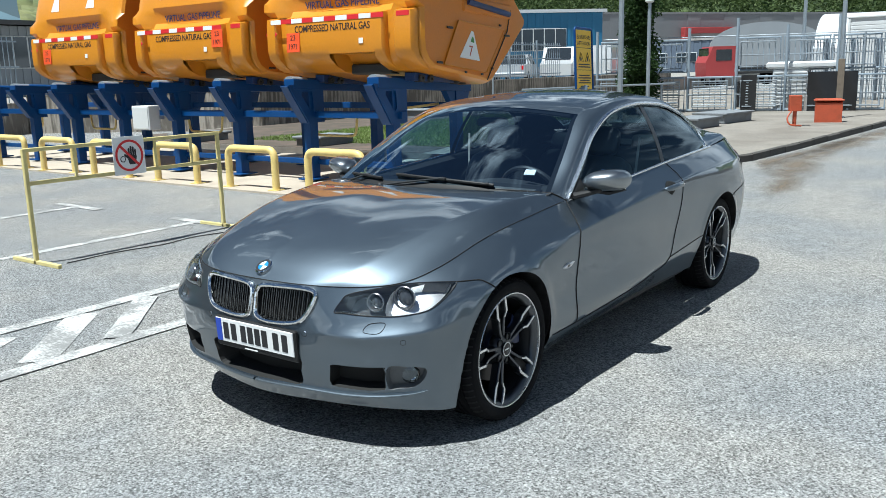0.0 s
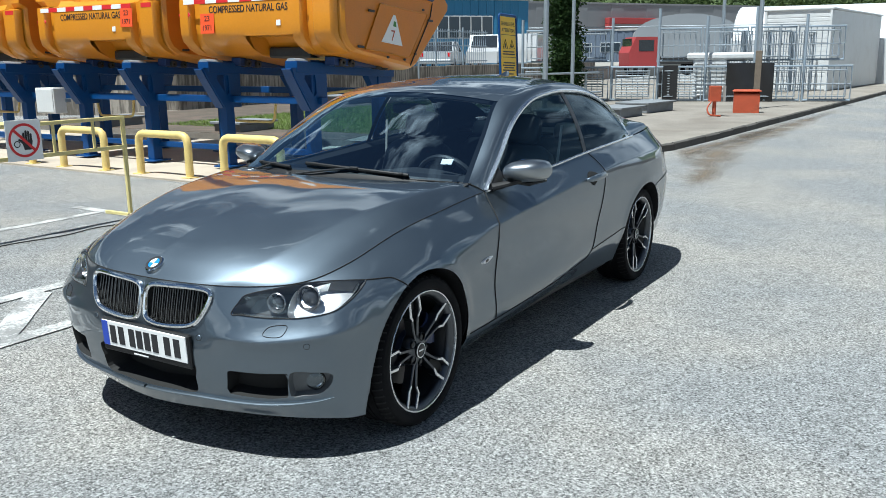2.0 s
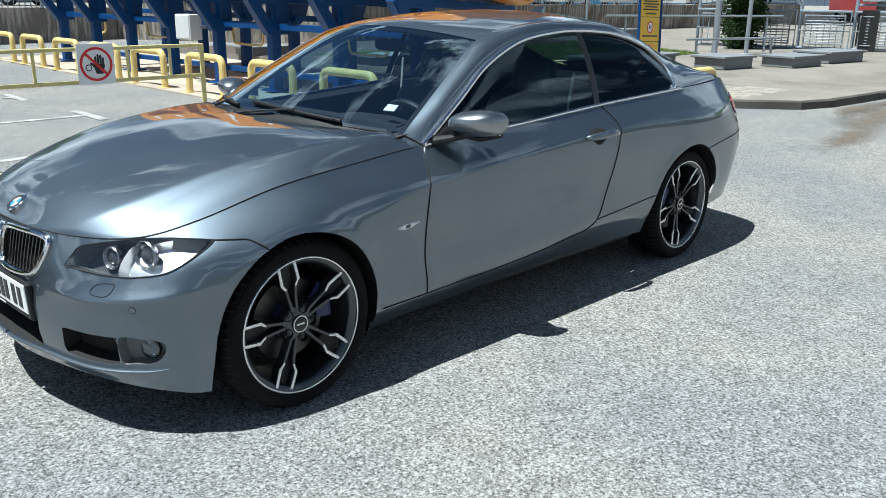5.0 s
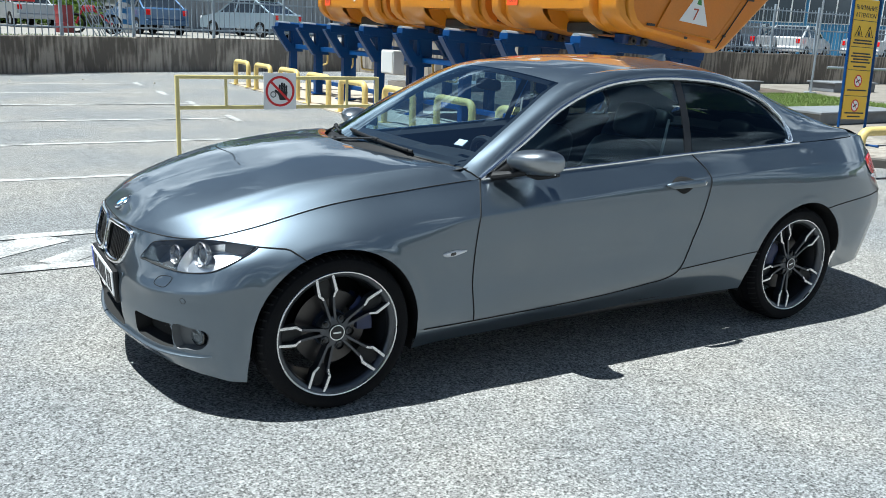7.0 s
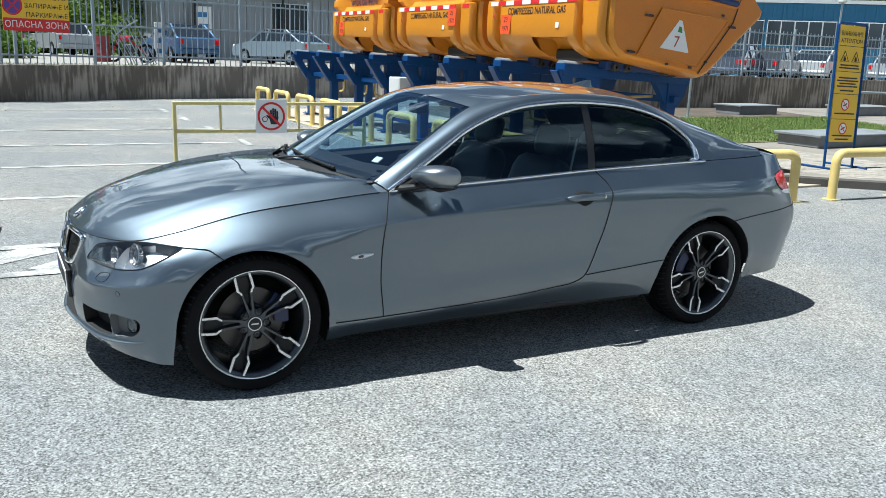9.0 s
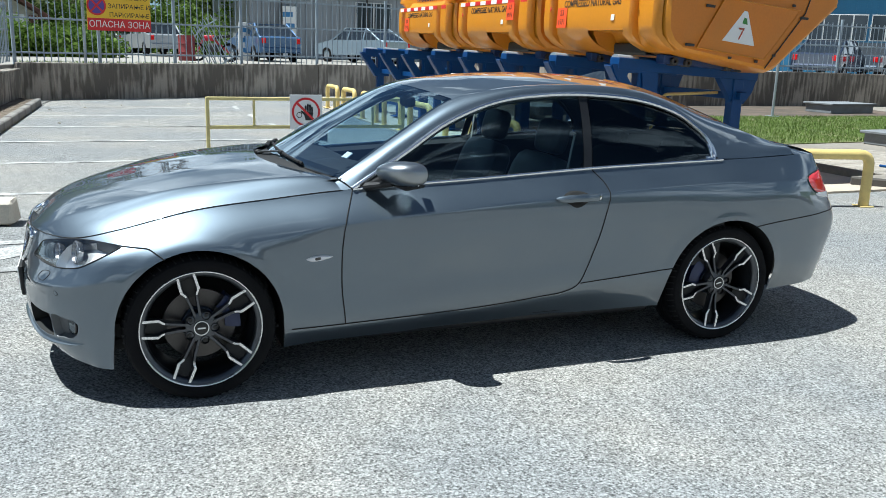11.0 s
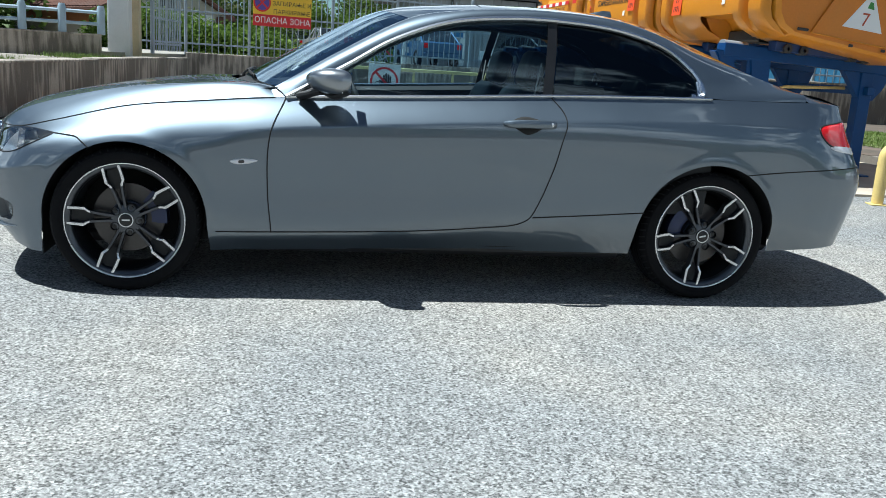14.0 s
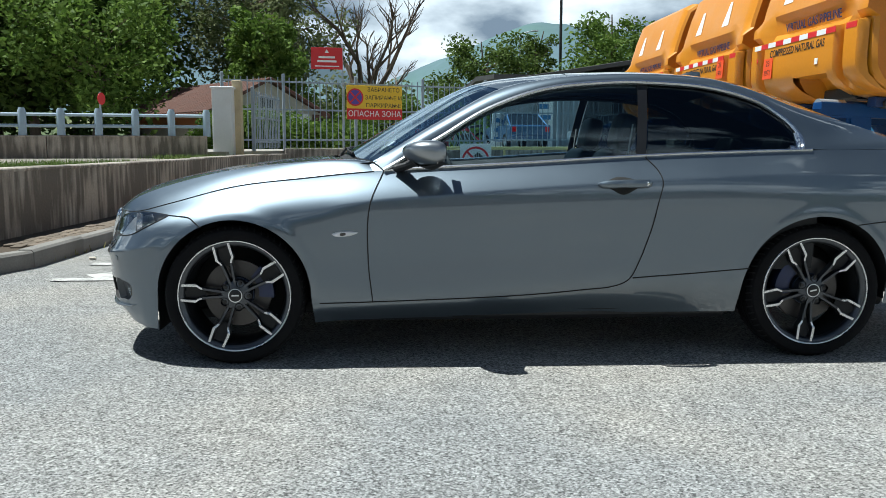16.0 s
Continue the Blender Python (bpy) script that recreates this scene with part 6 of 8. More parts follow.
# free-standing barrier frame with a no-entry board
bar = thing("barrier_frame", "light yellow steel barrier frame with T-shaped feet", "barrier", (-.725, 4.36, 0))
W = 2.06
for z in (.985, .70):
    part("rail", cbox(Mesh(), (W / 2, 0, z), (W, .034, .034), .004), FRAMEYELLOW, bar)
for x in (0, W):
    part("upright", cbox(Mesh(), (x, 0, .50), (.036, .036, 1.0), .004), FRAMEYELLOW, bar)
    part("foot", cbox(Mesh(), (x, 0, .017), (.036, .74, .034), .004), FRAMEYELLOW, bar)
for x in (.46, .90, 1.30, 1.72):
    part("bar", cbox(Mesh(), (x, 0, .842), (.024, .024, .26), .003), FRAMEYELLOW, bar)
board = thing("no_entry_board", "white board with red no-entry ring and black palm on the barrier", "sign", (.262, 4.325, .855))
part("board", cbox(Mesh(), (0, 0, 0), (.335, .006, .355), .001), SIGNWHITE, board)
mm = Matrix.Translation((0, -.0045, 0)) @ pose(0, 0, 0, 90, 0, 0)
part("ring", lathe(Mesh(), [(.148, 0), (.148, .002), (.126, .002), (.126, 0)], 48, mm, closed=True), SIGNRED, board)
palm = Mesh()
prism(palm, [(-.005, -.085), (.060, -.085), (.078, -.01), (.070, .0), (-.012, .0), (-.050, .018), (-.058, .004), (-.02, -.03)], 0, .0012, mm)
part("palm_shape", palm, INK, board)
for k, (x, top) in enumerate(((-.004, .070), (.019, .088), (.042, .082), (.064, .060))):
    part("finger_shape", prism(Mesh(), [(x - .009, -.005), (x + .009, -.005), (x + .010, top - .01), (x, top), (x - .010, top - .01)], 0, .0012, mm), INK, board)
part("outline_shape", lathe(Mesh(), [(.030, 0), (.030, .001), (.022, .001), (.022, 0)], 20, mm @ Matrix.Translation((-.070, -.030, 0)), closed=True), INK, board)
part("slash", cbox(Mesh(), (0, 0, .002), (.28, .024, .002), .0003, mm @ pose(0, 0, 0, 0, 0, -45)), SIGNRED, board)

# tall notice board
nb = thing("notice_board", "tall yellow warning notice in a leaning blue tubular frame", "sign", (8.66, 3.78, .12), rz=0)
lean = pose(0, 0, 0, -3, 1.5, 0)
part("frame_tube", tube(Mesh(), [lean @ Vector(p) for p in bent([(-.31, 0, 0), (-.31, 0, 2.08), (.31, 0, 2.08), (.31, 0, 0)], .06)], .020, 10), BLUESTEEL, nb, smooth=True)
for x in (-.31, .31):
    part("foot_bar", tube(Mesh(), [(x, -.25, .02), (x, .45, .02)], .018, 8), BLUESTEEL, nb, smooth=True)
part("panel", cbox(Mesh(), (0, 0, 1.22), (.54, .012, 1.66), .002, lean), SIGNYELLOW, nb)
face = lean @ Matrix.Translation((0, -.0075, 0)) @ pose(0, 0, 0, 90, 0, 0)
for z0 in (1.76, 1.40, 1.08, .72):
    part("divider", cbox(Mesh(), (0, z0, 0), (.53, .008, .002), .0003, face), INK, nb)
letters("writing", "ВНИМАНИЕ", .088, INK, face @ Matrix.Translation((0, 1.93, 0)), nb, .0008, squeeze=.95)
letters("writing", "ATTENTION", .088, INK, face @ Matrix.Translation((0, 1.83, 0)), nb, .0008, squeeze=.95)
for x in (-.12, .12):
    part("warning_triangle", tube(Mesh(), [face @ Vector((x + a, 1.60 + b, .001)) for a, b in ((-.085, -.06), (.085, -.06), (0, .085))], .006, 6, closed=True), INK, nb)
    part("flame_shape", prism(Mesh(), [(x - .022, 1.55), (x + .022, 1.55), (x + .026, 1.58), (x, 1.635), (x - .026, 1.58)], 0, .0012, face), INK, nb)
for z0, w in ((1.49, .40), (1.45, .44), (1.31, .40), (1.27, .46), (1.23, .36), (1.19, .44), (1.13, .30), (.80, .44), (.48, .44), (.43, .30)):
    part("writing_bar", cbox(Mesh(), (0, z0, .0005), (w, .020, .0014), .0003, face), INK, nb)
for z0 in (.93, .585):
    part("disc", lathe(Mesh(), [(.001, .0012), (.075, .0012), (.075, 0)], 32, face @ Matrix.Translation((0, z0, 0))), SIGNWHITE, nb)
    part("ring", lathe(Mesh(), [(.088, 0), (.088, .002), (.070, .002), (.070, 0)], 32, face @ Matrix.Translation((0, z0, 0)), closed=True), SIGNRED, nb)
    part("slash", cbox(Mesh(), (0, 0, .0022), (.15, .014, .001), .0003, face @ Matrix.Translation((0, z0, 0)) @ pose(0, 0, 0, 0, 0, -45)), SIGNRED, nb)
    part("pictogram_shape", cbox(Mesh(), (0, 0, .0015), (.09, .02, .001), .0003, face @ Matrix.Translation((0, z0, 0)) @ pose(0, 0, 0, 0, 0, 25)), INK, nb)

# ---- blue rack with gas modules ----
TILT_BACK = 3.3


def trestle():
    """One blue bent of the rack: tapered head, two posts, sloping bearer; origin under its front tip, x towards the back."""
    root = thing("rack_trestle", "dark blue welded steel trestle with gusseted head", "rack", group="rack trestles")
    tl = pose(0, 0, 0, 0, TILT_BACK, 0)
    part("bearer", cbox(Mesh(), (1.02, 0, 1.46), (2.15, .20, .17), .006, Matrix.Translation((0, 0, .05)) @ tl), BLUESTEEL, root)
    part("bearer_cap", tube(Mesh(), [tl @ Vector((x, 0, 1.585)) for x in (-.04, 2.1)], .075, 10, squash=.6), BLUESTEEL, root, smooth=True, angle=60)
    part("cap_end", tube(Mesh(), [tl @ Vector((x, 0, 1.590)) for x in (-.055, .24)], .079, 12, squash=.62), GALV, root, "pale bare-metal saddle end", smooth=True, angle=60)
    # gusset plates with cut-outs
    m = pose(0, 0, 0, 90, 0, 0)
    for y in (-.085, .085):
        M = Mesh()
        ring_o = [(-.06, 1.50), (.02, 1.33), (.30, .86), (.46, .86), (.62, .86), (.62, 1.20), (.62, 1.48)]
        ring_i = [(.18, 1.38), (.17, 1.33), (.33, 1.08), (.37, 1.07), (.40, 1.10), (.40, 1.25), (.38, 1.38)]
        k = len(ring_o)
        for z0, z1 in ((y - .008, y + .008),):
            vo = [m @ Vector((a, b, -z0)) for a, b in ring_o] + [m @ Vector((a, b, -z0)) for a, b in ring_i]
            vo += [m @ Vector((a, b, -z1)) for a, b in ring_o] + [m @ Vector((a, b, -z1)) for a, b in ring_i]
            fs_ = []
            for i in range(k):
                j = (i + 1) % k
                fs_ += [(i, j, k + j, k + i), (2 * k + i, 3 * k + i, 3 * k + j, 2 * k + j), (i, 2 * k + i, 2 * k + j, j), (k + i, k + j, 3 * k + j, 3 * k + i)]
            M.add(vo, fs_)
        part("gusset", M, BLUESTEEL, root)
    part("gusset_flange", tube(Mesh(), [(-.06, 0, 1.48), (.02, 0, 1.33), (.30, 0, .86)], .10, 4, squash=.18), BLUESTEEL, root)
    for x, zt in ((.42, 1.42), (1.90, 1.36)):
        part("post", cbox(Mesh(), (x, 0, zt / 2 + .01), (.16, .14, zt), .006), BLUESTEEL, root)
        part("post_plate", cbox(Mesh(), (x, 0, .035), (.34, .30, .02), .003), BLUESTEEL, root)
        for dx in (-.12, .12):
            part("anchor_bolt", lathe(Mesh(), [(.014, .045), (.014, .07), (.001, .075)], 8, Matrix.Translation((x + dx, .10, 0))), GALV, root)
    m2 = pose(0, 0, 0, 90, 0, 0)
    part("rear_gusset", prism(Mesh(), [(1.58, 1.36), (2.20, 1.33), (2.14, 1.12), (2.02, .95), (1.84, .95)], -.05, .05, m2), BLUESTEEL, root)
    return root


def lower_head(root, z0=.80, k=.855):
    """Brings the trestle's head down to its true height, the posts' lower part kept."""
    for ob in root.children:
        for v in ob.data.vertices:
            if v.co.z > z0:
                v.co.z = z0 + (v.co.z - z0) * k


YS = [4.60, 6.15, 7.70, 9.22, 10.72, 12.22, 13.68, 15.18]
t0 = trestle()
lower_head(t0)
t0.matrix_world = pose(4.10, YS[0], .025)
for y in YS[1:]:
    copy_thing(t0, pose(4.10, y, .025))
for x, z, s in ((4.58, .99, .10), (4.60, .30, .08), (6.02, 1.06, .10)):
    solo("rack_rail", cbox(Mesh(), (0, 0, 0), (s, 10.9, s * .95), .005), BLUESTEEL, "dark blue steel rail tying the trestles together", "rack", m=pose(x, 9.9, z))


def conduit(p, name="gas_pipe"):
    return solo(name, tube(Mesh(), bent(p, .09), .020, 8), YELLOWPAINT, "yellow painted gas pipe bend behind the rack", "pipe", smooth=True)


for y0, y1 in ((6.56, 5.66), (9.58, 8.66), (12.55, 11.70)):        # pipes hanging in a loop from the front rail
    conduit([(4.63, y0, .985), (5.0, y0, .985), (5.0, y0 - .05, .65), (5.0, y1 + .05, .65), (5.0, y1, .985), (4.63, y1, .985)])
for y in (12.95, 14.30):
    conduit([(4.63, y, .985), (5.0, y, .985), (5.0, y, .66), (5.0, y + .25, .62)])
conduit([(6.5, 4.9, 1.10), (5.1, 4.9, 1.05), (4.95, 4.9, .62), (4.95, 4.9, .03)])

# control box on the front post
cb = thing("control_box", "light grey metal control box on a rack post", "box", (4.22, 9.80, .72))
part("case", cbox(Mesh(), (.10, 0, .20), (.22, .46, .40), .008), WHITEPAINT, cb)
part("door", cbox(Mesh(), (-.016, 0, .20), (.014, .42, .36), .004), WHITEPAINT, cb)
part("bracket", cbox(Mesh(), (.23, -.05, .20), (.10, .40, .06), .004), GALV, cb)


def gas_module():
    """One tilted gas module; origin at its lower front corner line, y along its length 0..2.62, x to the back."""
    root = thing("gas_module", "orange-yellow gas storage module lying tilted on the blue rack", "container", group="gas modules")
    LEN = 2.62
    # outline of the end, front side first, from below
    prof = [(.36, .02), (.22, .10), (.14, .22), (.11, .40), (.10, .70), (.10, .78), (.20, .86), (.18, .98), (.10, 1.10), (.12, 1.22), (.20, 1.55), (.30, 1.86),
            (.45, 1.97), (1.4, 2.05), (2.0, 1.97), (2.32, 1.20), (2.74, .84), (2.73, .76), (1.86, -.08), (1.76, -.12), (.55, 0)]
    cxm, czm = 1.35, .95
    rows = []
    stations = [(0, .93), (.03, .965), (.10, .99), (.20, 1.0), (.45, 1.0), (.62, 1.0), (.66, 1.0), (1.40, 1.0), (1.44, 1.0), (1.82, 1.0), (2.17, 1.0), (2.42, 1.0), (2.52, .99), (2.59, .965), (2.62, .93)]
    for y, k in stations:
        row = []
        for x, z in prof:
            xx, zz = cxm + (x - cxm) * k, czm + (z - czm) * k
            if .84 < z < 1.08 and x < .5:
                w = max(0.0, 1 - abs((y - 1.31) / 1.12) ** 4)
                xx = (.03 + (z - .7) * .05) * (1 - w) + xx * w
            if .64 < y < 1.42 and z < .25 and x < .5:
                xx += .28
            row.append((xx, y, zz))
        rows.append(row + row[:1])
    M = sheet(Mesh(), rows)
    n = len(prof)
    shell = part("shell", M, ORANGE, root, smooth=True, recalc=True, angle=28)
    for y, s in ((0, -1), (LEN, 1)):
        k = .93
        ring = [(.03 + (z - .7) * .05 if .84 < z < 1.08 and x < .5 else cxm + (x - cxm) * k, y, czm + (z - czm) * k) for x, z in prof]
        part("end_wall", Mesh().add(ring, [tuple(range(n))]), ORANGE2, root)
    # raised lower front fields
    for y0, y1, low in ((.05, .36, 0), (.50, .66, 0), (.66, 1.42, 1), (1.42, 2.20, 0), (2.36, 2.57, 0)):
        rows = []
        left, right = y0 not in (.66, 1.42), y1 not in (.66, 1.42)
        for z, x in (((.03, .34),) if not low else ()) + (((.10, .17), (.20, .05)) if not low else ((.25, .30), (.252, .03))) + ((.30, .018), (.42, .008), (.68, .0), (.755, .006), (.78, .10)):
            ys_ = (y0, y0 + .012, y0 + .035, (y0 + y1) / 2, y1 - .035, y1 - .012, y1)
            dx = (.11 if left else 0, .025 if left else 0, 0, 0, 0, .025 if right else 0, .11 if right else 0)
            rows.append([(min(x + d, .36), y, z) for y, d in zip(ys_, dx)])
        part("front_field", sheet(Mesh(), rows), ORANGE, root, smooth=True, recalc=True)
    # notch below with steel inside
    part("notch", cbox(Mesh(), (.60, 1.03, .06), (.36, .70, .14), .02), DARKSTEEL, root)
    front = pose(-.004, 0, 0) @ pose(0, 0, 0, 90, 0, -90)      # writing plane: x along -y, y up
    for i in range(12):
        w = 2.36 / 12
        y = .10 + w * (i + .5)
        if abs(y - .42) < .07 or abs(y - 2.28) < .07:
            continue
        part("reflector_strip", cbox(Mesh(), (-.004 if .5 < y < 2.2 else .0, y, .712), (.006, w - .002, .062), .001), SIGNRED if i % 2 == 0 else SIGNWHITE, root)
    letters("writing", "COMPRESSED NATURAL GAS", .128, INK, Matrix.Translation((.0005, 1.36, .592)) @ pose(0, 0, 0, 90, 0, -90), root, .001, squeeze=.78, bold=.012)
    letters("writing", "VIRTUAL GAS PIPELINE", .145, PRINTBLUE, Matrix.Translation((.142, 1.30, .918)) @ pose(0, 0, 0, 96, 0, -90), root, .001, squeeze=.86, bold=.012)
    pl = part("placard", cbox(Mesh(), (.0, 2.04, .42), (.006, .24, .26), .001), PLACARD, root, "orange-red hazard placard")
    letters("writing", "23", .10, INK, Matrix.Translation((-.0045, 2.04, .482)) @ pose(0, 0, 0, 90, 0, -90), pl, .0006)
    letters("writing", "1971", .10, INK, Matrix.Translation((-.0045, 2.04, .362)) @ pose(0, 0, 0, 90, 0, -90), pl, .0006, squeeze=.9)
    part("hazard_diamond", cbox(Mesh(), (.0, 0, 0), (.006, .15, .15), .001, Matrix.Translation((.012, 2.46, .55)) @ pose(0, 0, 0, 45, 0, 0)), SIGNRED, root)
    part("sticker", cbox(Mesh(), (.004, .86, .40), (.004, .07, .07), .001), SIGNWHITE, root)
    for y in (1.9, .86):
        part("triangle_sticker", prism(Mesh(), [(-.12, -.18), (.12, -.18), (.04, .19), (-.04, .19)], 0, .003, Matrix.Translation((.158, y, 1.40)) @ pose(0, 0, 0, 77, 0, -90)), SIGNWHITE, root)
    # bevelled end door with numbered triangle, hinges, rod
    em = Matrix.Translation((0, -.004, 0)) @ pose(0, 0, 0, 90, 0, 0)
    door_p = [(.60, .10), (1.62, .04), (2.06, .66), (.92, .69)]
    dr = part("end_door", prism(Mesh(), door_p, 0, .012, em), ORANGE2, root)
    part("door_gap", tube(Mesh(), [em @ Vector((x, y, .012)) for x, y in door_p], .009, 6, closed=True), ORANGE, dr)
    tri_ = [(.95, .21), (1.44, .185), (1.27, .57), (1.22, .575)]
    part("number_triangle", prism(Mesh(), tri_, .012, .016, em), SIGNWHITE, dr)
    letters("writing", "7", .20, RUST, em @ Matrix.Translation((1.21, .30, .018)), dr, .001)
    part("green_mark", prism(Mesh(), [(1.21, .43), (1.29, .42), (1.27, .49), (1.23, .50)], .016, .0175, em), plain("green_print", (.05, .22, .04), .5), dr)
    for x, z in ((.50, .12), (.72, .58), (1.76, .10), (2.14, .58), (1.10, .02), (1.50, .01), (1.95, .71)):
        part("latch", cbox(Mesh(), (x, z, .016), (.13 if x < 1 or x > 2 else .05, .03, .02), .006, em), DARKSTEEL, dr)
    part("corner_gap", tube(Mesh(), [em @ Vector(p) for p in ((1.66, -.06, .003), (2.16, .64, .003), (2.24, .95, .003))], .008, 6), DARKSTEEL, root)
    part("lift_rod", tube(Mesh(), [(1.10, -.03, .95), (2.16, -.03, .88)], .040, 12), DARKBLUE, root, smooth=True, angle=50)
    part("rod_recess", cbox(Mesh(), (1.63, 0, .92), (1.20, .05, .20), .02), ORANGE2, root)
    # rollers and carriage below
    for y in (.42, 1.98):
        part("carriage", cbox(Mesh(), (1.12, y, -.055), (1.35, .16, .11), .01), DARKBLUE, root)
        for x in (.58, .78, 1.40, 1.56):
            part("roller", lathe(Mesh(), [(.05, -.06), (.05, .06), (.02, .062), (.02, -.062)], 18, Matrix.Translation((x, y - .06, -.075)) @ pose(0, 0, 0, 90, 0, 0), closed=True), DARKSTEEL, root, smooth=True, angle=40)
    return root


gm = gas_module()
gm.matrix_world = pose(4.19, 3.937, 1.580, 0, TILT_BACK, 0) @ Matrix.Diagonal((1, 1.06, 1, 1))
for y in (7.09, 10.30):
    gk = copy_thing(gm, pose(4.19, y, 1.580, 0, TILT_BACK, 0))
    for ob in gk.children:
        if y < 8 and ob.name.startswith("placard"):
            ob.matrix_basis = pose(-.012, -1.46, .13)


# ---- fences ----
def fence(pts, z0, z1, gap, group, rails=(.12, .55, .94), skip=()):
    """Upright-bar fence panels between square posts; every panel is one thing."""
    slat_mesh = {}
    h = z1 - z0
    for a, b in zip(pts, pts[1:]):
        a, b = Vector((*a, z0)), Vector((*b, z0))
        d = b - a
        n = max(1, round(d.length / 2.5))
        ang = math.degrees(math.atan2(d.y, d.x))
        L0 = d.length / n
        key = round(h, 2)
        if key not in slat_mesh:
            slat_mesh[key] = mesh_of("slat", cbox(Mesh(), (0, 0, h / 2), (.026, .018, h), .004), FENCEGREY)
        post_me = mesh_of("post", cbox(Mesh(), (0, 0, h / 2 + .02), (.075, .075, h + .16), .008), FENCEGREY)
        rail_me = mesh_of("rail", cbox(Mesh(), (L0 / 2, 0, 0), (L0, .03, .045), .004), FENCEGREY)
        for i in range(n):
            p = a + d * i / n
            root = thing("fence_panel", "blue-grey steel fence panel of upright bars on the wall", "fence", tuple(p), ang, group)
            for name, me, places in (("post", post_me, [(0, 0, 0)]), ("rail", rail_me, [(0, .012, h * k) for k in rails])):
                for q in places:
                    o = new(name, me)
                    o.parent = root
                    o.matrix_basis = pose(*q)
            k = int(L0 / gap)
            for j in range(1, k):
                o = new("slat", slat_mesh[key])
                o.parent = root
                o.matrix_basis = pose(j * L0 / k, -.006, rnd.uniform(-.01, .01), 0, rnd.uniform(-.4, .4), 0)


fence([(-5.10, 18.62), (-3.55, 19.25)], .92, 2.86, .165, "yard fence")
fence([(-3.92, 16.2), (-3.62, 19.05)], .92, 2.30, .165, "yard fence")
fence([(-3.55, 19.25), (2.30, 21.62)], .92, 2.86, .165, "yard fence")
fence([(2.30, 21.62), (9.5, 23.35)], .95, 2.90, .165, "yard fence")
fence([(13.1, 16.75), (33, 17.3)], 1.17, 2.75, .20, "far yard fence")

# a bent panel hanging loose where the two fence runs meet
bp_ = thing("bent_fence_panel", "bent blue-grey fence panel hanging loose at the wall corner", "fence", (2.05, 21.35, .98), 118)
bend_ = pose(0, 0, 0, -14, 24, 0)
for z in (.15, 1.30):
    part("rail", tube(Mesh(), [bend_ @ Vector((x, .10 * math.sin(x * 3), z)) for x in np.linspace(-.1, 1.1, 8)], .022, 6), FENCEGREY, bp_, smooth=True)
for k in range(8):
    x = k * .145
    part("slat", tube(Mesh(), [bend_ @ Vector((x + .03 * math.sin(k * 2), .10 * math.sin(x * 3), z)) for z in (0, .7, 1.5)], .014, 5), FENCEGREY, bp_)

# sign boards on the fence
sb = thing("danger_zone_board", "yellow and red no-stopping danger zone board on the fence", "sign", (-1.06, 20.16, 2.23), 22)
part("board", cbox(Mesh(), (0, 0, 0), (1.70, .02, .96), .003), SIGNYELLOW, sb)
part("red_field", cbox(Mesh(), (0, -.012, -.33), (1.70, .004, .31), .001), SIGNRED, sb)
fm = Matrix.Translation((0, -.0135, 0)) @ pose(0, 0, 0, 90, 0, 0)
for z, tx, s in ((.36, "ЗАБРАНЕТО", .165), (.135, "ЗАПИРАЊЕ И", .165), (-.085, "ПАРКИРАЊЕ", .165)):
    letters("writing", tx, s, INK, fm @ Matrix.Translation((.27, z, -.002)), sb, .002, squeeze=1.02)
letters("writing", "ОПАСНА ЗОНА", .225, SIGNWHITE, fm @ Matrix.Translation((0, -.33, .004)), sb, .002, squeeze=.98)
part("disc", lathe(Mesh(), [(.001, .002), (.22, .002), (.22, 0)], 36, fm @ Matrix.Translation((-.60, .14, 0))), plain("violet_blue_print", (.10, .06, .30), .5), sb)
part("ring", lathe(Mesh(), [(.25, 0), (.25, .004), (.205, .004), (.205, 0)], 36, fm @ Matrix.Translation((-.60, .14, 0)), closed=True), SIGNRED, sb)
for a in (45, -45):
    part("slash", cbox(Mesh(), (0, 0, .004), (.42, .045, .002), .0005, fm @ Matrix.Translation((-.60, .14, 0)) @ pose(0, 0, 0, 0, 0, a)), SIGNRED, sb)
rs = thing("red_guide_sign", "small red direction sign with white bars on a thin pole", "sign", (-1.95, 19.80, .88), 10)
part("pole", tube(Mesh(), [(0, .04, 0), (0, .04, 2.95)], .025, 8), GALV, rs, smooth=True)
part("board", cbox(Mesh(), (-.44, 0, 2.55), (.88, .012, .60), .003), SIGNRED, rs)
for z, w in ((2.58, .46), (2.47, .54)):
    part("writing_bar", cbox(Mesh(), (-.44, -.008, z), (w, .003, .055), .001), SIGNWHITE, rs)
part("arrow_bar", cbox(Mesh(), (-.44, -.008, 2.335), (.68, .003, .028), .001), SIGNWHITE, rs)
part("emblem_shape", prism(Mesh(), [(-.06, 0), (.06, 0), (0, .10)], 0, .003, Matrix.Translation((-.44, -.007, 2.70)) @ pose(0, 0, 0, 90, 0, 0)), SIGNWHITE, rs)

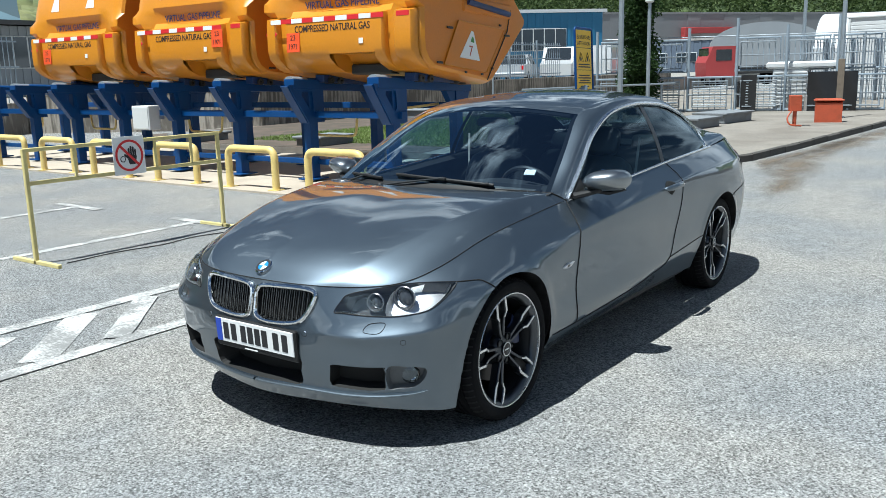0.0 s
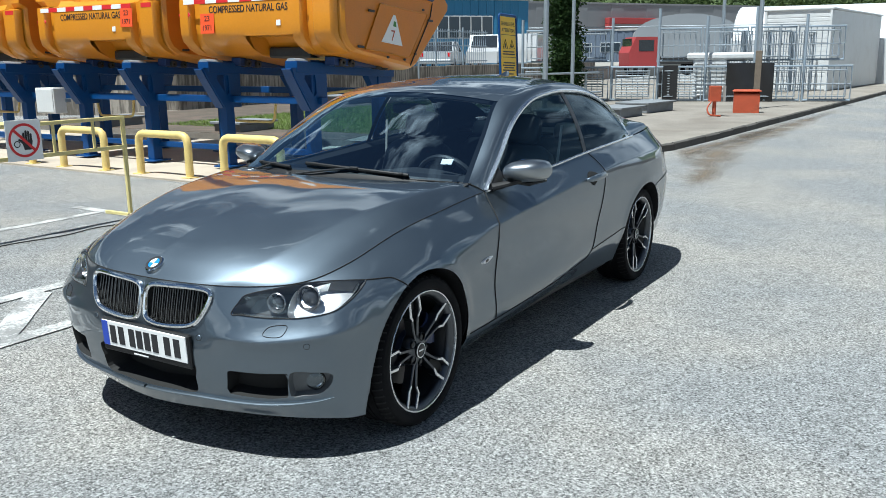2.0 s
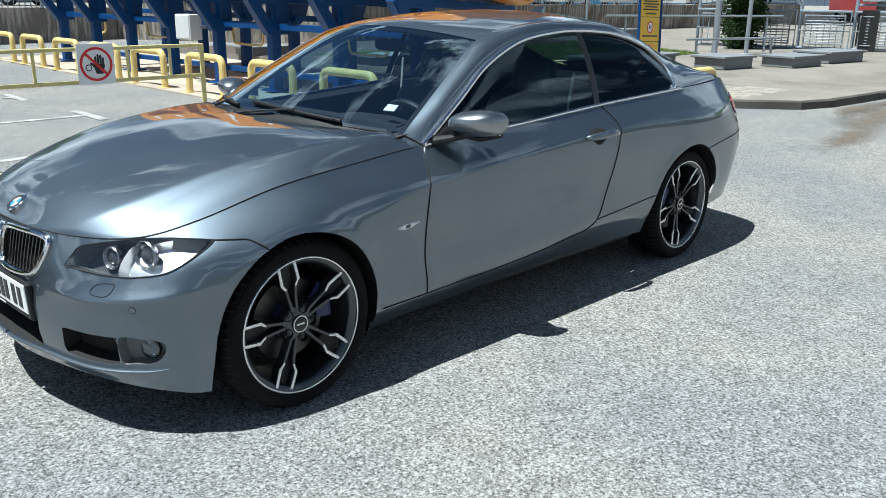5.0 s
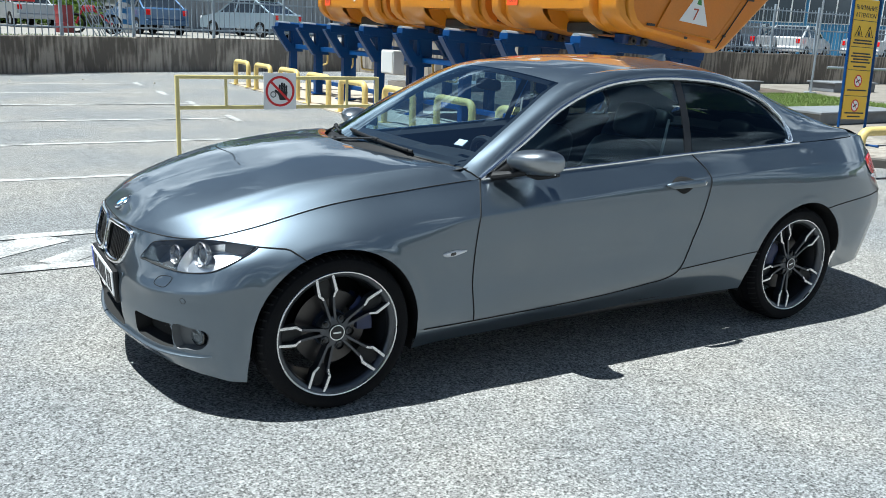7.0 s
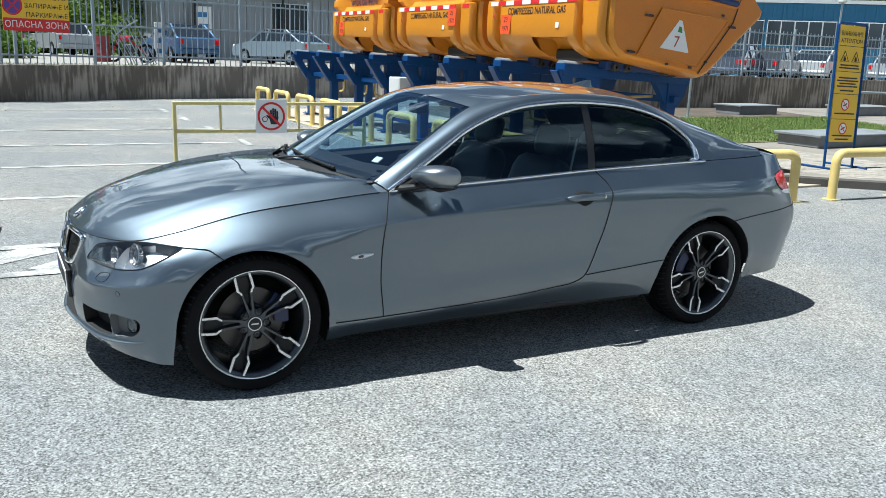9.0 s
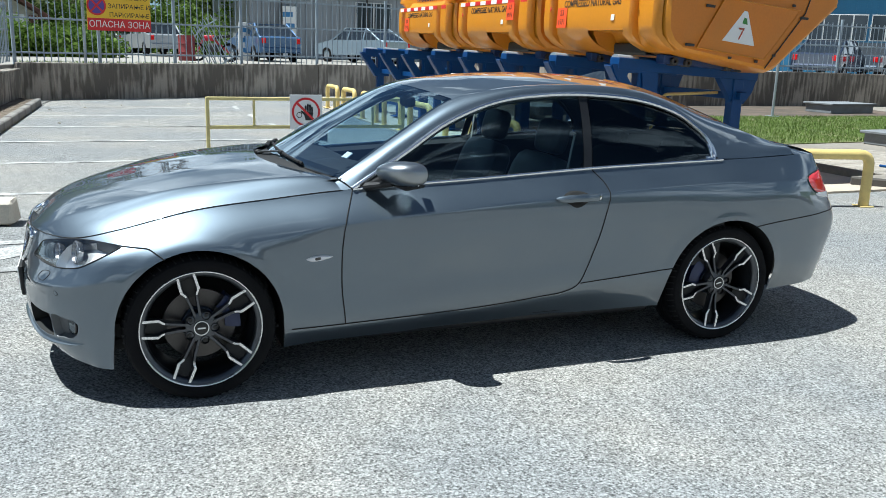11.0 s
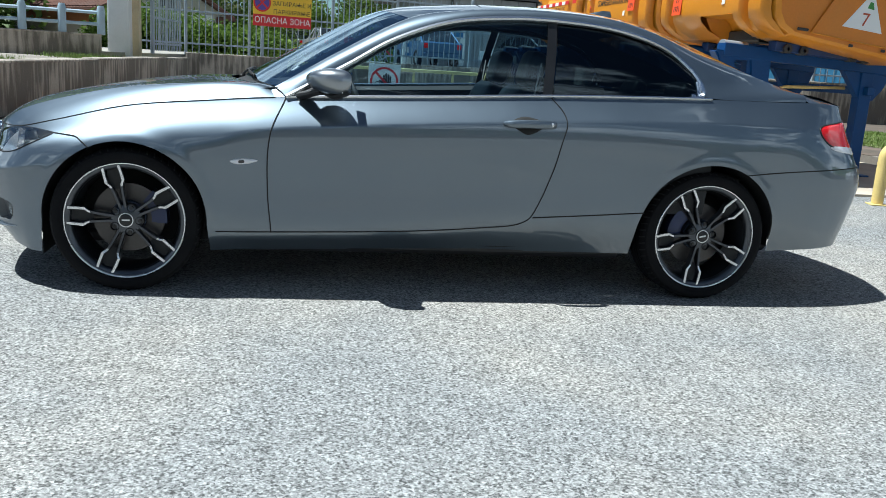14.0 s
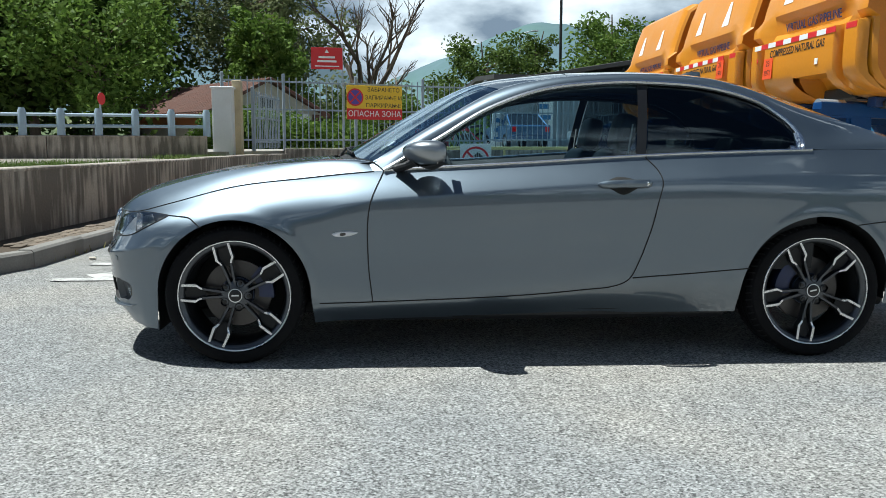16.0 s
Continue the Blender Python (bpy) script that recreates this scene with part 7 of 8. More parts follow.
# grey cabinet and gate post at the wall's end, low wall with tube rail
cab = thing("utility_cabinet", "tall pale grey street cabinet beside the gate post", "cabinet", (-4.50, 15.55, .70))
part("case", cbox(Mesh(), (0, 0, .80), (.46, .34, 1.62), .01), WHITEPAINT, cab)
part("door", cbox(Mesh(), (0, -.178, .80), (.40, .014, 1.50), .004), WHITEPAINT, cab)
part("cap", cbox(Mesh(), (0, 0, 1.63), (.52, .40, .05), .01), WHITEPAINT, cab)
part("plinth", cbox(Mesh(), (0, 0, .02), (.50, .38, .12), .008), KERB, cab)
solo("gate_post", cbox(Mesh(), (0, 0, .95), (.20, .34, 1.95), .015), surface("ochre_render", (.50, .42, .27), .9, vary=.15, scale=3, stain=(.25, .2, .15), stain_amount=.5), "stained pale gate post of rendered masonry", "post", m=pose(-4.24, 15.95, .60))
wall_run("wall_upper", [(-14.5, 12.6), (-4.75, 14.9)], 1.19, .22, WALL_DARK, "low dark concrete wall carrying a tube rail", 3.0)
RAILPAINT = surface("pale_blue_rail_paint", (.34, .44, .52), .5, vary=.1, scale=5)
rail = thing("tube_railing", "pale blue steel tube railing with round-headed posts on the low wall", "railing", (-4.75, 15.0, 1.20), 193.3)
for k in range(13):
    x = .03 + k * .76
    part("post", tube(Mesh(), [(x, 0, 0), (x, 0, .52), (x, 0, .60)], [.085, .085, .06], 12), RAILPAINT, rail, smooth=True, angle=50)
for z in (.22, .46):
    part("rail", tube(Mesh(), [(0, 0, z), (10, 0, z)], .035, 10), RAILPAINT, rail, smooth=True)
st = thing("stop_disc", "small round red sign on a thin pole beyond the rail", "sign", (-9.4, 22.0, .70), 72)
part("pole", tube(Mesh(), [(0, 0, 0), (0, 0, 1.9)], .03, 8), GALV, st, smooth=True)
part("disc", lathe(Mesh(), [(.001, .01), (.18, .01), (.18, -.01), (.001, -.01)], 28, Matrix.Translation((0, -.05, 1.70)) @ pose(0, 0, 0, 90, 0, 0)), SIGNRED, st)


# ---- parked cars behind the fences ----
CARGLASS = plain("dark_car_glass", (.02, .025, .03), .06, 0, 1.0)


def parked_car(name, label, color, place, rz, length=4.3, height=1.45, van=False, hatch=True):
    root = thing(name, label, "car", place, rz, "parked cars")
    paint = car_paint(name + "_paint", color, .3)
    w = .86
    if van:
        lower = [(-2.4, .35), (-2.4, .95), (-1.75, 1.15), (-1.2, 1.85), (2.35, 1.92), (2.42, 1.0), (2.4, .35)]
        glass_ = [(-1.62, 1.16), (-1.13, 1.75), (-.3, 1.78), (-.3, 1.16)]
    else:
        lower = [(-2.12, .30), (-2.15, .62), (-1.95, .78), (-1.0, .95), (1.75 if not hatch else 2.0, .98), (2.1, .92), (2.12, .35)]
    k = length / 4.25
    rows = []
    for s, f in ((-w, .97), (-w + .05, 1.0), (w - .05, 1.0), (w, .97)):
        rows.append([(x * k * f, s, z) for x, z in lower] + [(lower[0][0] * k * f, s, lower[0][1])])
    M = sheet(Mesh(), rows)
    for s in (-w, w):
        M.add([(x * k * .97, s, z) for x, z in lower], [tuple(range(len(lower)))])
    part("body", M, paint, root)
    if not van:
        roof = [(-1.02, .93), (-.30, height), (.95, height - .02), (1.85 if hatch else 1.35, .96)]
        part("roof", Mesh().add([(x * k, s * (w - .18), z + q) for s in (-1, 1) for x, z in roof[1:3] for q in (0, .03)], [(0, 2, 6, 4), (1, 3, 7, 5), (0, 1, 3, 2), (4, 5, 7, 6), (0, 1, 5, 4), (2, 3, 7, 6)]), paint, root)
        for s in (-1, 1):
            part("side_window", Mesh().add([(roof[0][0] * k + .12, s * (w - .04), .95), (roof[1][0] * k + .02, s * (w - .19), height), (roof[2][0] * k - .02, s * (w - .19), height - .02), (roof[3][0] * k - .10, s * (w - .04), .96)], [(0, 1, 2, 3)]), CARGLASS, root)
            for xx in (-.05, .9):
                part("pillar", tube(Mesh(), [(xx * k, s * (w - .035), .95), (xx * k * .95 + .06, s * (w - .185), height)], .035, 6), paint, root)
            for i, j in ((0, 1), (3, 2)):
                part("roof_pillar", tube(Mesh(), [(roof[i][0] * k, s * (w - .07), .94), (roof[j][0] * k, s * (w - .19), height)], .04, 6), paint, root)
        part("windscreen", Mesh().add([(roof[0][0] * k, s * (w - .08 - (.11 if i else 0)), roof[i][1]) if not i else (roof[1][0] * k, s * (w - .19), height) for i in (0, 1) for s in (-1, 1)], [(0, 1, 3, 2)]), CARGLASS, root)
        part("rear_window", Mesh().add([(roof[3][0] * k, s * (w - .08), .96) if not i else (roof[2][0] * k, s * (w - .19), height - .02) for i in (0, 1) for s in (-1, 1)], [(0, 1, 3, 2)]), CARGLASS, root)
    else:
        for s in (-1, 1):
            part("side_window", prism(Mesh(), [(x * k, z) for x, z in glass_], -.004, .004, Matrix.Translation((0, s * (w + .003), 0)) @ pose(0, 0, 0, 90, 0, 0)), CARGLASS, root)
        part("windscreen", Mesh().add([(-1.74 * k, -.7, 1.18), (-1.74 * k, .7, 1.18), (-1.22 * k, .66, 1.80), (-1.22 * k, -.66, 1.80)], [(0, 1, 2, 3)]).moved(pose(-.02, 0, .01)), CARGLASS, root)
    for s in (-1, 1):
        part("headlight", cbox(Mesh(), (-2.06 * k, s * .62, .70), (.16, .36, .16), .03), WHITELENS, root)
        part("tail_light", cbox(Mesh(), (2.06 * k, s * .70, .80), (.12, .20, .22), .03), REDLENS, root)
        for x in (-1.32 * k, 1.32 * k):
            tm = Matrix.Translation((x, s * (w - .08), .31)) @ pose(0, 0, 0, 90, 0, 0)
            wl = part("wheel", lathe(Mesh(), [(.31, -.09), (.31, .09), (.20, .10), (.20, -.10)], 24, tm, closed=True), RUBBER, root, smooth=True, angle=40)
            part("rim", lathe(Mesh(), [(.20, .07), (.05, .085), (.05, -.085), (.20, -.07)], 20, tm, closed=True), GALV, wl, smooth=True, angle=40)
    part("bumper", cbox(Mesh(), (-2.10 * k, 0, .45), (.14, 1.62, .22), .05), paint, root)
    part("bumper", cbox(Mesh(), (2.10 * k, 0, .47), (.12, 1.62, .22), .05), paint, root)
    return root


SILVER, NAVY, BLUE_, WHITE_, DARK_ = (.40, .42, .44), (.02, .03, .06), (.05, .11, .22), (.62, .63, .64), (.04, .045, .05)
parked_car("silver_saloon", "silver saloon parked behind the fence by the hedge", SILVER, (.9, 38.0, .86), -78, 4.4, 1.42, hatch=False)
parked_car("blue_hatchback", "blue hatchback parked behind the wall", BLUE_, (4.7, 31.5, .86), -80, 4.1, 1.45)
parked_car("dark_blue_hatchback", "dark blue car parked far along the lane", NAVY, (2.6, 55, .86), -60)
parked_car("silver_hatchback", "silver car parked on the lane", SILVER, (-.5, 47, .86), -70)
parked_car("grey_hatchback", "pale blue-grey car parked beside the cladded building", (.25, .32, .38), (9.2, 32.5, .86), -62)
parked_car("dark_estate", "dark grey estate car parked in the far yard", DARK_, (20.0, 21.6, .86), 205, 4.5, 1.48)
parked_car("navy_hatchback", "dark blue car parked in the far yard", NAVY, (24.5, 21.0, .86), 208)
parked_car("blue_saloon", "dark blue-grey saloon parked in the far yard", (.07, .09, .12), (27.6, 21.9, .86), 206, hatch=False)
parked_car("white_hatchback", "white hatchback parked in the far yard", WHITE_, (31.2, 22.2, .86), 200)
parked_car("pale_saloon", "silver saloon parked in the far yard", SILVER, (35.0, 21.0, .86), 200, hatch=False)
parked_car("white_saloon", "white saloon parked behind the fence", WHITE_, (33.6, 25.5, .86), 28, hatch=False)
parked_car("white_van", "white panel van parked behind the fence", WHITE_, (39.0, 20.4, .86), 20, 4.9, van=True)
parked_car("light_van", "white van parked beside the depot", WHITE_, (42.5, 19.2, .86), 190, 5.0, van=True)

# motocross bike, barrel, bin behind the fence
mb = thing("motorbike", "red off-road motorbike leaning behind the fence", "motorbike", (2.35, 28.5, .86), -30)
REDP = plain("red_plastic", (.45, .02, .04), .4)
for x in (-.62, .62):
    part("wheel", tube(Mesh(), [(x + .30 * math.cos(a), 0, .32 + .30 * math.sin(a)) for a in np.linspace(0, 6.283, 20, endpoint=False)], .045, 6, closed=True), RUBBER, mb, smooth=True)
part("frame", tube(Mesh(), [(-.62, 0, .32), (-.35, 0, .85), (.1, 0, .72), (.62, 0, .32)], .04, 6), REDP, mb)
part("tank", rounded_slab(.45, .22, .22).moved(pose(-.15, 0, .82)), REDP, mb, smooth=True)
part("saddle", rounded_slab(.65, .18, .10).moved(pose(.35, 0, .88, 0, -6, 0)), BLACK, mb, smooth=True)
part("engine", rounded_slab(.4, .24, .32).moved(pose(0, 0, .48)), DARKSTEEL, mb, smooth=True)
part("handlebar", tube(Mesh(), [(-.40, -.36, 1.08), (-.36, 0, 1.0), (-.40, .36, 1.08)], .016, 6), BLACK, mb)
solo("oil_drum", lathe(Mesh(), [(.001, 0), (.29, 0), (.30, .02), (.29, .30), (.30, .31), (.29, .33), (.29, .60), (.30, .61), (.29, .63), (.30, .90), (.001, .90)], 28), surface("dark_red_drum_paint", (.22, .03, .035), .55, vary=.2, stain=(.1, .04, .03), stain_amount=.4), "dark red steel drum behind the fence", "drum", smooth=True, m=pose(1.40, 28.4, .86))

# ---- buildings ----
CLAD = surface("grey_profiled_cladding", (.27, .29, .31), .55, metal=.2, vary=.06, scale=.8, fine=14, bump=.05)
BLUECLAD = surface("blue_profiled_cladding", (.03, .16, .30), .5, vary=.08, scale=.6, fine=10, bump=.05)
PLASTER = surface("off_white_plaster", (.45, .42, .36), .9, vary=.12, scale=.8, fine=12, stain=(.35, .3, .25), stain_amount=.4)
TILE = surface("red_brown_roof_tiles", (.12, .055, .04), .85, vary=.25, scale=2.5, fine=14, bump=.5, bump_size=.03)
WINGLASS = plain("building_glass", (.03, .04, .05), .1, 0, .5)
ROOFWHITE = surface("white_sheet_roof", (.56, .58, .60), .5, vary=.05, scale=.4, fine=8, bump=.03)


def shed(name, label, place, rz, size, wall, roof_mat, windows=(), ribs=.5, doors=(), pitch=.06, eave=.25):
    """A long industrial hall: ribbed walls, shallow roof, windows with frames in its front (-y)."""
    L0, D, H = size
    root = thing(name, label, "building", place, rz)
    part("wall", cbox(Mesh(), (0, D / 2, H / 2), (L0, D, H), .02), wall, root)
    M = Mesh()
    for k in range(int(L0 / ribs)):
        cbox(M, (-L0 / 2 + (k + .5) * ribs, -.02, H / 2), (ribs * .35, .05, H - .02), .01)
    tagged(part("wall_ribs", M, wall, root), kind="stuff")
    M = Mesh()
    rh = D / 2 * pitch
    e = eave
    M.add([(-L0 / 2 - e, -e, H), (L0 / 2 + e, -e, H), (L0 / 2 + e, D / 2, H + rh), (-L0 / 2 - e, D / 2, H + rh), (L0 / 2 + e, D + e, H), (-L0 / 2 - e, D + e, H),
           (-L0 / 2 - e, -e, H + .22), (L0 / 2 + e, -e, H + .22), (L0 / 2 + e, D / 2, H + rh + .25), (-L0 / 2 - e, D / 2, H + rh + .25), (L0 / 2 + e, D + e, H + .22), (-L0 / 2 - e, D + e, H + .22)],
          [(0, 1, 7, 6), (6, 7, 8, 9), (9, 8, 10, 11), (5, 4, 10, 11), (0, 6, 9, 3), (3, 9, 11, 5), (1, 7, 8, 2), (2, 8, 10, 4), (0, 1, 2, 3), (3, 2, 4, 5)])
    part("roof", M, roof_mat, root)
    for x, z, w, h in windows:
        o = part("window", cbox(Mesh(), (x, -.05, z), (w, .06, h), .01), WHITEPAINT, root)
        n = max(1, round(w / .9))
        for i in range(n):
            part("pane", cbox(Mesh(), (x - w / 2 + (i + .5) * w / n, -.085, z), (w / n - .08, .02, h - .10), .004), WINGLASS, o)
    for x, w, h in doors:
        part("gate", cbox(Mesh(), (x, -.05, h / 2), (w, .06, h), .01), DARKSTEEL, root)
    return root


ch = shed("cladded_hall", "grey cladded hall with dark overhanging roof behind the fence", (13.5, 40.0, .86), 3, (16, 10, 3.5), CLAD, surface("dark_roof_sheet", (.06, .06, .06), .6, vary=.2), ribs=.45, eave=.9,
     windows=[(5.2, 2.2, 2.4, 1.6), (-1.5, 2.2, 2.0, 1.5)])
part("canopy_roof", cbox(Mesh(), (0, 0, 0), (13, 9, .22), .02, pose(-1.5, 3.5, 4.45, 0, -9, 0)), surface("dark_canopy_sheet", (.05, .05, .05), .6, vary=.2), ch)
for x in (-6.5, -2, 2.5):
    part("canopy_post", tube(Mesh(), [(x, -.4, 0), (x, -.4, 4.25 + .16 * (x + 1.5))], .06, 8), DARKSTEEL, ch, smooth=True)
POSTERBLUE = plain("poster_blue", (.05, .20, .42), .5)
ps = thing("poster_panel", "tall white poster panel with blue shapes on the hall wall", "poster", (7.4, 39.3, .86), 3)
part("board", cbox(Mesh(), (0, 0, 1.3), (.85, .05, 2.5), .01), SIGNWHITE, ps)
for k in range(4):
    part("poster_shape", cbox(Mesh(), (.05 * (-1) ** k, -.03, .5 + k * .55), (.5, .01, .24), .003), POSTERBLUE, ps)
bb = thing("patterned_banner", "long pale banner with dark blocky shapes on the hall wall", "banner", (6.3, 39.2, .86), 3)
part("cloth", cbox(Mesh(), (0, 0, .95), (2.5, .04, 1.0), .01), surface("pale_banner_cloth", (.40, .39, .37), .8, vary=.15, scale=3), bb)
for k in range(7):
    part("banner_shape", cbox(Mesh(), (-1.05 + k * .35, -.026, .95 + .07 * (-1) ** k), (.2, .01, .5), .003), RUST if k % 3 == 1 else DARKSTEEL, bb)
lb = thing("leaning_board", "white advertising board with blue shapes leaning outdoors", "board", (3.95, 31.0, .86), 12)
part("board", cbox(Mesh(), (0, 0, .75), (.75, .04, 1.5), .01, pose(0, 0, 0, -8, 6, 0)), SIGNWHITE, lb)
for k in range(3):
    part("board_shape", cbox(Mesh(), (0, -.025, .4 + k * .4), (.5, .01, .18), .003, pose(0, 0, 0, -8, 6, 0)), POSTERBLUE, lb)
shed("blue_hall", "long blue hall with a white roof edge and window band", (41, 36.5, .86), -43, (34, 14, 4.6), BLUECLAD, ROOFWHITE, [(-13.6 + i * 4.3, 2.75, 4.1, 1.55) for i in range(7)], .6)
shed("grey_hall", "long grey panelled hall with a dark roof edge", (120.7, 34, 0), -34, (50, 20, 8.4), surface("pale_grey_panels", (.20, .205, .215), .6, vary=.05, scale=.3, fine=6), surface("grey_parapet", (.22, .22, .23), .6, vary=.1), [(-22.5, 4.2, 2.2, 1.0), (-10.5, 4.9, 2.2, .9), (-7.0, 4.9, 2.2, .9), (-4.2, 4.9, 1.2, .9), (6, 4.9, 2, .9)], 6.0, pitch=.0, eave=.1)
shed("low_store", "long low dark blue store building in the distance", (85, 28.7, 0), -90, (22, 6, 4.1), surface("dark_blue_grey_sheet", (.10, .13, .18), .6, vary=.15, scale=.5, fine=8), KERB, [(-8 + i * 3.2, 2.4, 2.2, 1.0) for i in range(6)], .8, pitch=.0, eave=.1)
FADEDRED = surface("faded_red_paint", (.34, .045, .045), .6, vary=.12, scale=1.5)
pt = thing("red_portal", "red framed entrance of the far grey hall", "building", (113.9, 37.8, 0), -34)
for x in (-3.9, 3.9):
    part("pier", cbox(Mesh(), (x, 0, 2.9), (1.0, 1.0, 5.8), .05), FADEDRED, pt)
part("lintel", cbox(Mesh(), (0, 0, 6.2), (8.8, 1.0, .8), .05), FADEDRED, pt)
# white ribbed containers and the fabric tent behind them
def white_container(x, y, rz, w, d, h):
    ct = thing("white_container", "white ribbed steel container standing on the paving", "container", (x, y, .12), rz, "white containers")
    part("body", cbox(Mesh(), (d / 2, 0, h / 2), (d, w, h), .03), WHITEPAINT, ct)
    for k in range(int(h / .16)):
        part("rib", cbox(Mesh(), (-.002, 0, .12 + k * .16), (.010, w - .16, .12), .004), WHITEPAINT, ct)
    for s in (-1, 1):
        part("corner_post", cbox(Mesh(), (-.02, s * (w / 2 - .04), h / 2), (.05, .09, h), .012), WHITEPAINT, ct)
    part("roof_edge", cbox(Mesh(), (d / 2, 0, h + .03), (d + .12, w + .12, .07), .015), WHITEPAINT, ct)


white_container(32.0, 3.15, -6, 2.5, 9.0, 3.05)
white_container(40.5, -1.0, -6, 2.5, 8.0, 3.2)
tent = thing("white_storage_tent", "large white fabric storage tent beyond the yard", "building", (48.5, -.4, 0), -82)
prof = [(-7, 0), (-7, 2.2)] + [(-6.3 * math.cos(t), 2.2 + 1.9 * math.sin(t)) for t in np.linspace(.12, math.pi - .12, 15)] + [(7, 2.2), (7, 0)]
part("cover", sheet(Mesh(), [[(y, x, z) for x, z in prof] for y in np.linspace(-9, 9, 7)]), ROOFWHITE, tent, smooth=True, recalc=False)
for y in (-9, 9):
    part("gable", Mesh().add([(y, x, z) for x, z in prof], [tuple(range(len(prof)))]), ROOFWHITE, tent)
arch = thing("grey_vaulted_hall", "pale grey vaulted hall roof in the distance", "building", (80, 20.8, 0), -70)
prof = [(-5, 0)] + [(-5 * math.cos(t), 3.4 + 2.0 * math.sin(t)) for t in np.linspace(0, math.pi, 15)] + [(5, 0)]
part("vault", sheet(Mesh(), [[(x, y, z) for x, z in prof] for y in (0, 10, 20)]), surface("weathered_vault", (.24, .24, .24), .7, vary=.1, scale=.5), arch, smooth=True, recalc=False)
part("gable", Mesh().add([(x, 0, z) for x, z in prof], [tuple(range(len(prof)))]), CLAD, arch)
# house with tiled roof
hs = thing("tiled_house", "small off-white house with a red-brown tiled roof among trees", "house", (-5.75, 32.1, .70), 38)
prof = [(-2.6, 0), (-2.6, 1.7), (0, 2.95), (2.6, 1.7), (2.6, 0)]
part("wall", sheet(Mesh(), [[(x, y, z) for x, z in prof] for y in (0, 9)]).add([(x, 0, z) for x, z in prof], [(0, 1, 2, 3, 4)]), PLASTER, hs)
for s in (-1, 1):
    rf = part("roof", Mesh().add([(s * 3.0, -.25, 1.50), (0, -.25, 3.0), (0, 9.3, 3.0), (s * 3.0, 9.3, 1.50), (s * 3.0, -.25, 1.60), (0, -.25, 3.11), (0, 9.3, 3.11), (s * 3.0, 9.3, 1.60)],
                                   [(0, 1, 2, 3), (4, 5, 6, 7), (0, 1, 5, 4), (0, 3, 7, 4), (2, 3, 7, 6)]), TILE, hs)
    M = Mesh()
    for i in range(34):
        tube(M, [(s * 2.98, -.2 + i * .28, 1.62), (s * .03, -.2 + i * .28, 3.10)], .06, 6)
    tagged(part("roof_tiling", M, TILE, rf), kind="stuff")
ow = part("window", cbox(Mesh(), (-.1, -.03, 2.05), (.62, .06, .5), .01), WINGLASS, hs)
part("window_frame", tube(Mesh(), [(-.44, -.06, 1.78), (.24, -.06, 1.78), (.24, -.06, 2.32), (-.44, -.06, 2.32)], .03, 4, closed=True), WHITEPAINT, ow)
part("plinth", cbox(Mesh(), (0, -.02, .15), (5.24, .06, .5), .01), PLASTER, hs)
part("painted_band", cbox(Mesh(), (-2.62, 4.5, 1.3), (.03, 8.6, .55), .005), surface("faded_orange_paint", (.45, .17, .06), .8, vary=.2, scale=2), hs)
for x in (-2.4, 2.35):
    part("brick_pier", cbox(Mesh(), (x, -.04, .9), (.30, .07, 1.5), .008), TILE, hs)
hm = pose(-5.75, 32.1, .70, 0, 0, 38)
bn = solo("wall_banner", cbox(Mesh(), (0, 0, 0), (3.4, .03, 1.05), .005), SIGNWHITE, "white banner with grey bars fixed to the house wall", "banner", m=hm @ pose(.25, -.08, 1.15))
for x, z, w in ((.15, -.30, 2.4), (-.1, .05, .6), (.8, .05, .5), (0, .3, .8)):
    part("banner_bar", cbox(Mesh(), (x, -.02, z), (w, .006, .16), .002), plain("grey_print", (.30, .32, .34), .6), bn)

# ---- right-hand yard: covers, hydrants, lamp posts, mesh fence, louvred unit ----
for x, y, a, s in ((15.3, 4.3, -6, (1.2, .7, .20)), (17.4, 4.3, -8, (1.5, .8, .22)), (12.3, 6.5, 3, (2.7, .9, .20)), (13.6, 5.0, -8, (1.0, .7, .22)), (18.0, 14.2, 4, (1.7, .9, .24)), (22.5, 13.6, 2, (2.2, .9, .26)), (8.3, 13.5, 0, (1.1, .7, .16)), (8.6, 9.8, 0, (1.0, .7, .16))):
    pc = thing("pit_cover", "grey concrete pit cover box on the paving", "pit cover", (x, y, .12), a, "pit covers")
    part("box", cbox(Mesh(), (0, 0, s[2] / 2), s, .015), PITGREY, pc)
    part("lid", cbox(Mesh(), (0, 0, s[2] + .02), (s[0] + .12, s[1] + .12, .05), .01), PITGREY, pc)
hb = thing("hydrant_cabinet", "faded red steel hydrant cabinet standing on the paving", "cabinet", (17.85, 1.92, .12), -75)
part("case", Mesh().add([(-.30, -.16, 0), (.30, -.16, 0), (.30, .16, 0), (-.30, .16, 0), (-.30, -.16, .46), (.30, -.16, .46), (.30, .16, .56), (-.30, .16, .56)], [(0, 1, 2, 3), (4, 5, 6, 7), (0, 1, 5, 4), (1, 2, 6, 5), (2, 3, 7, 6), (3, 0, 4, 7)]), RUST, hb)
part("lid", cbox(Mesh(), (0, 0, .525), (.66, .38, .03), .005, pose(0, 0, 0, 17 * 0, 0, 0)), RUST, hb)
hy = thing("old_hydrant", "rusty orange hydrant cabinet hanging open on its stand", "hydrant", (16.25, 2.30, .12), -60)
part("stand", tube(Mesh(), [(0, 0, 0), (0, 0, .40)], .045, 8), RUST, hy)
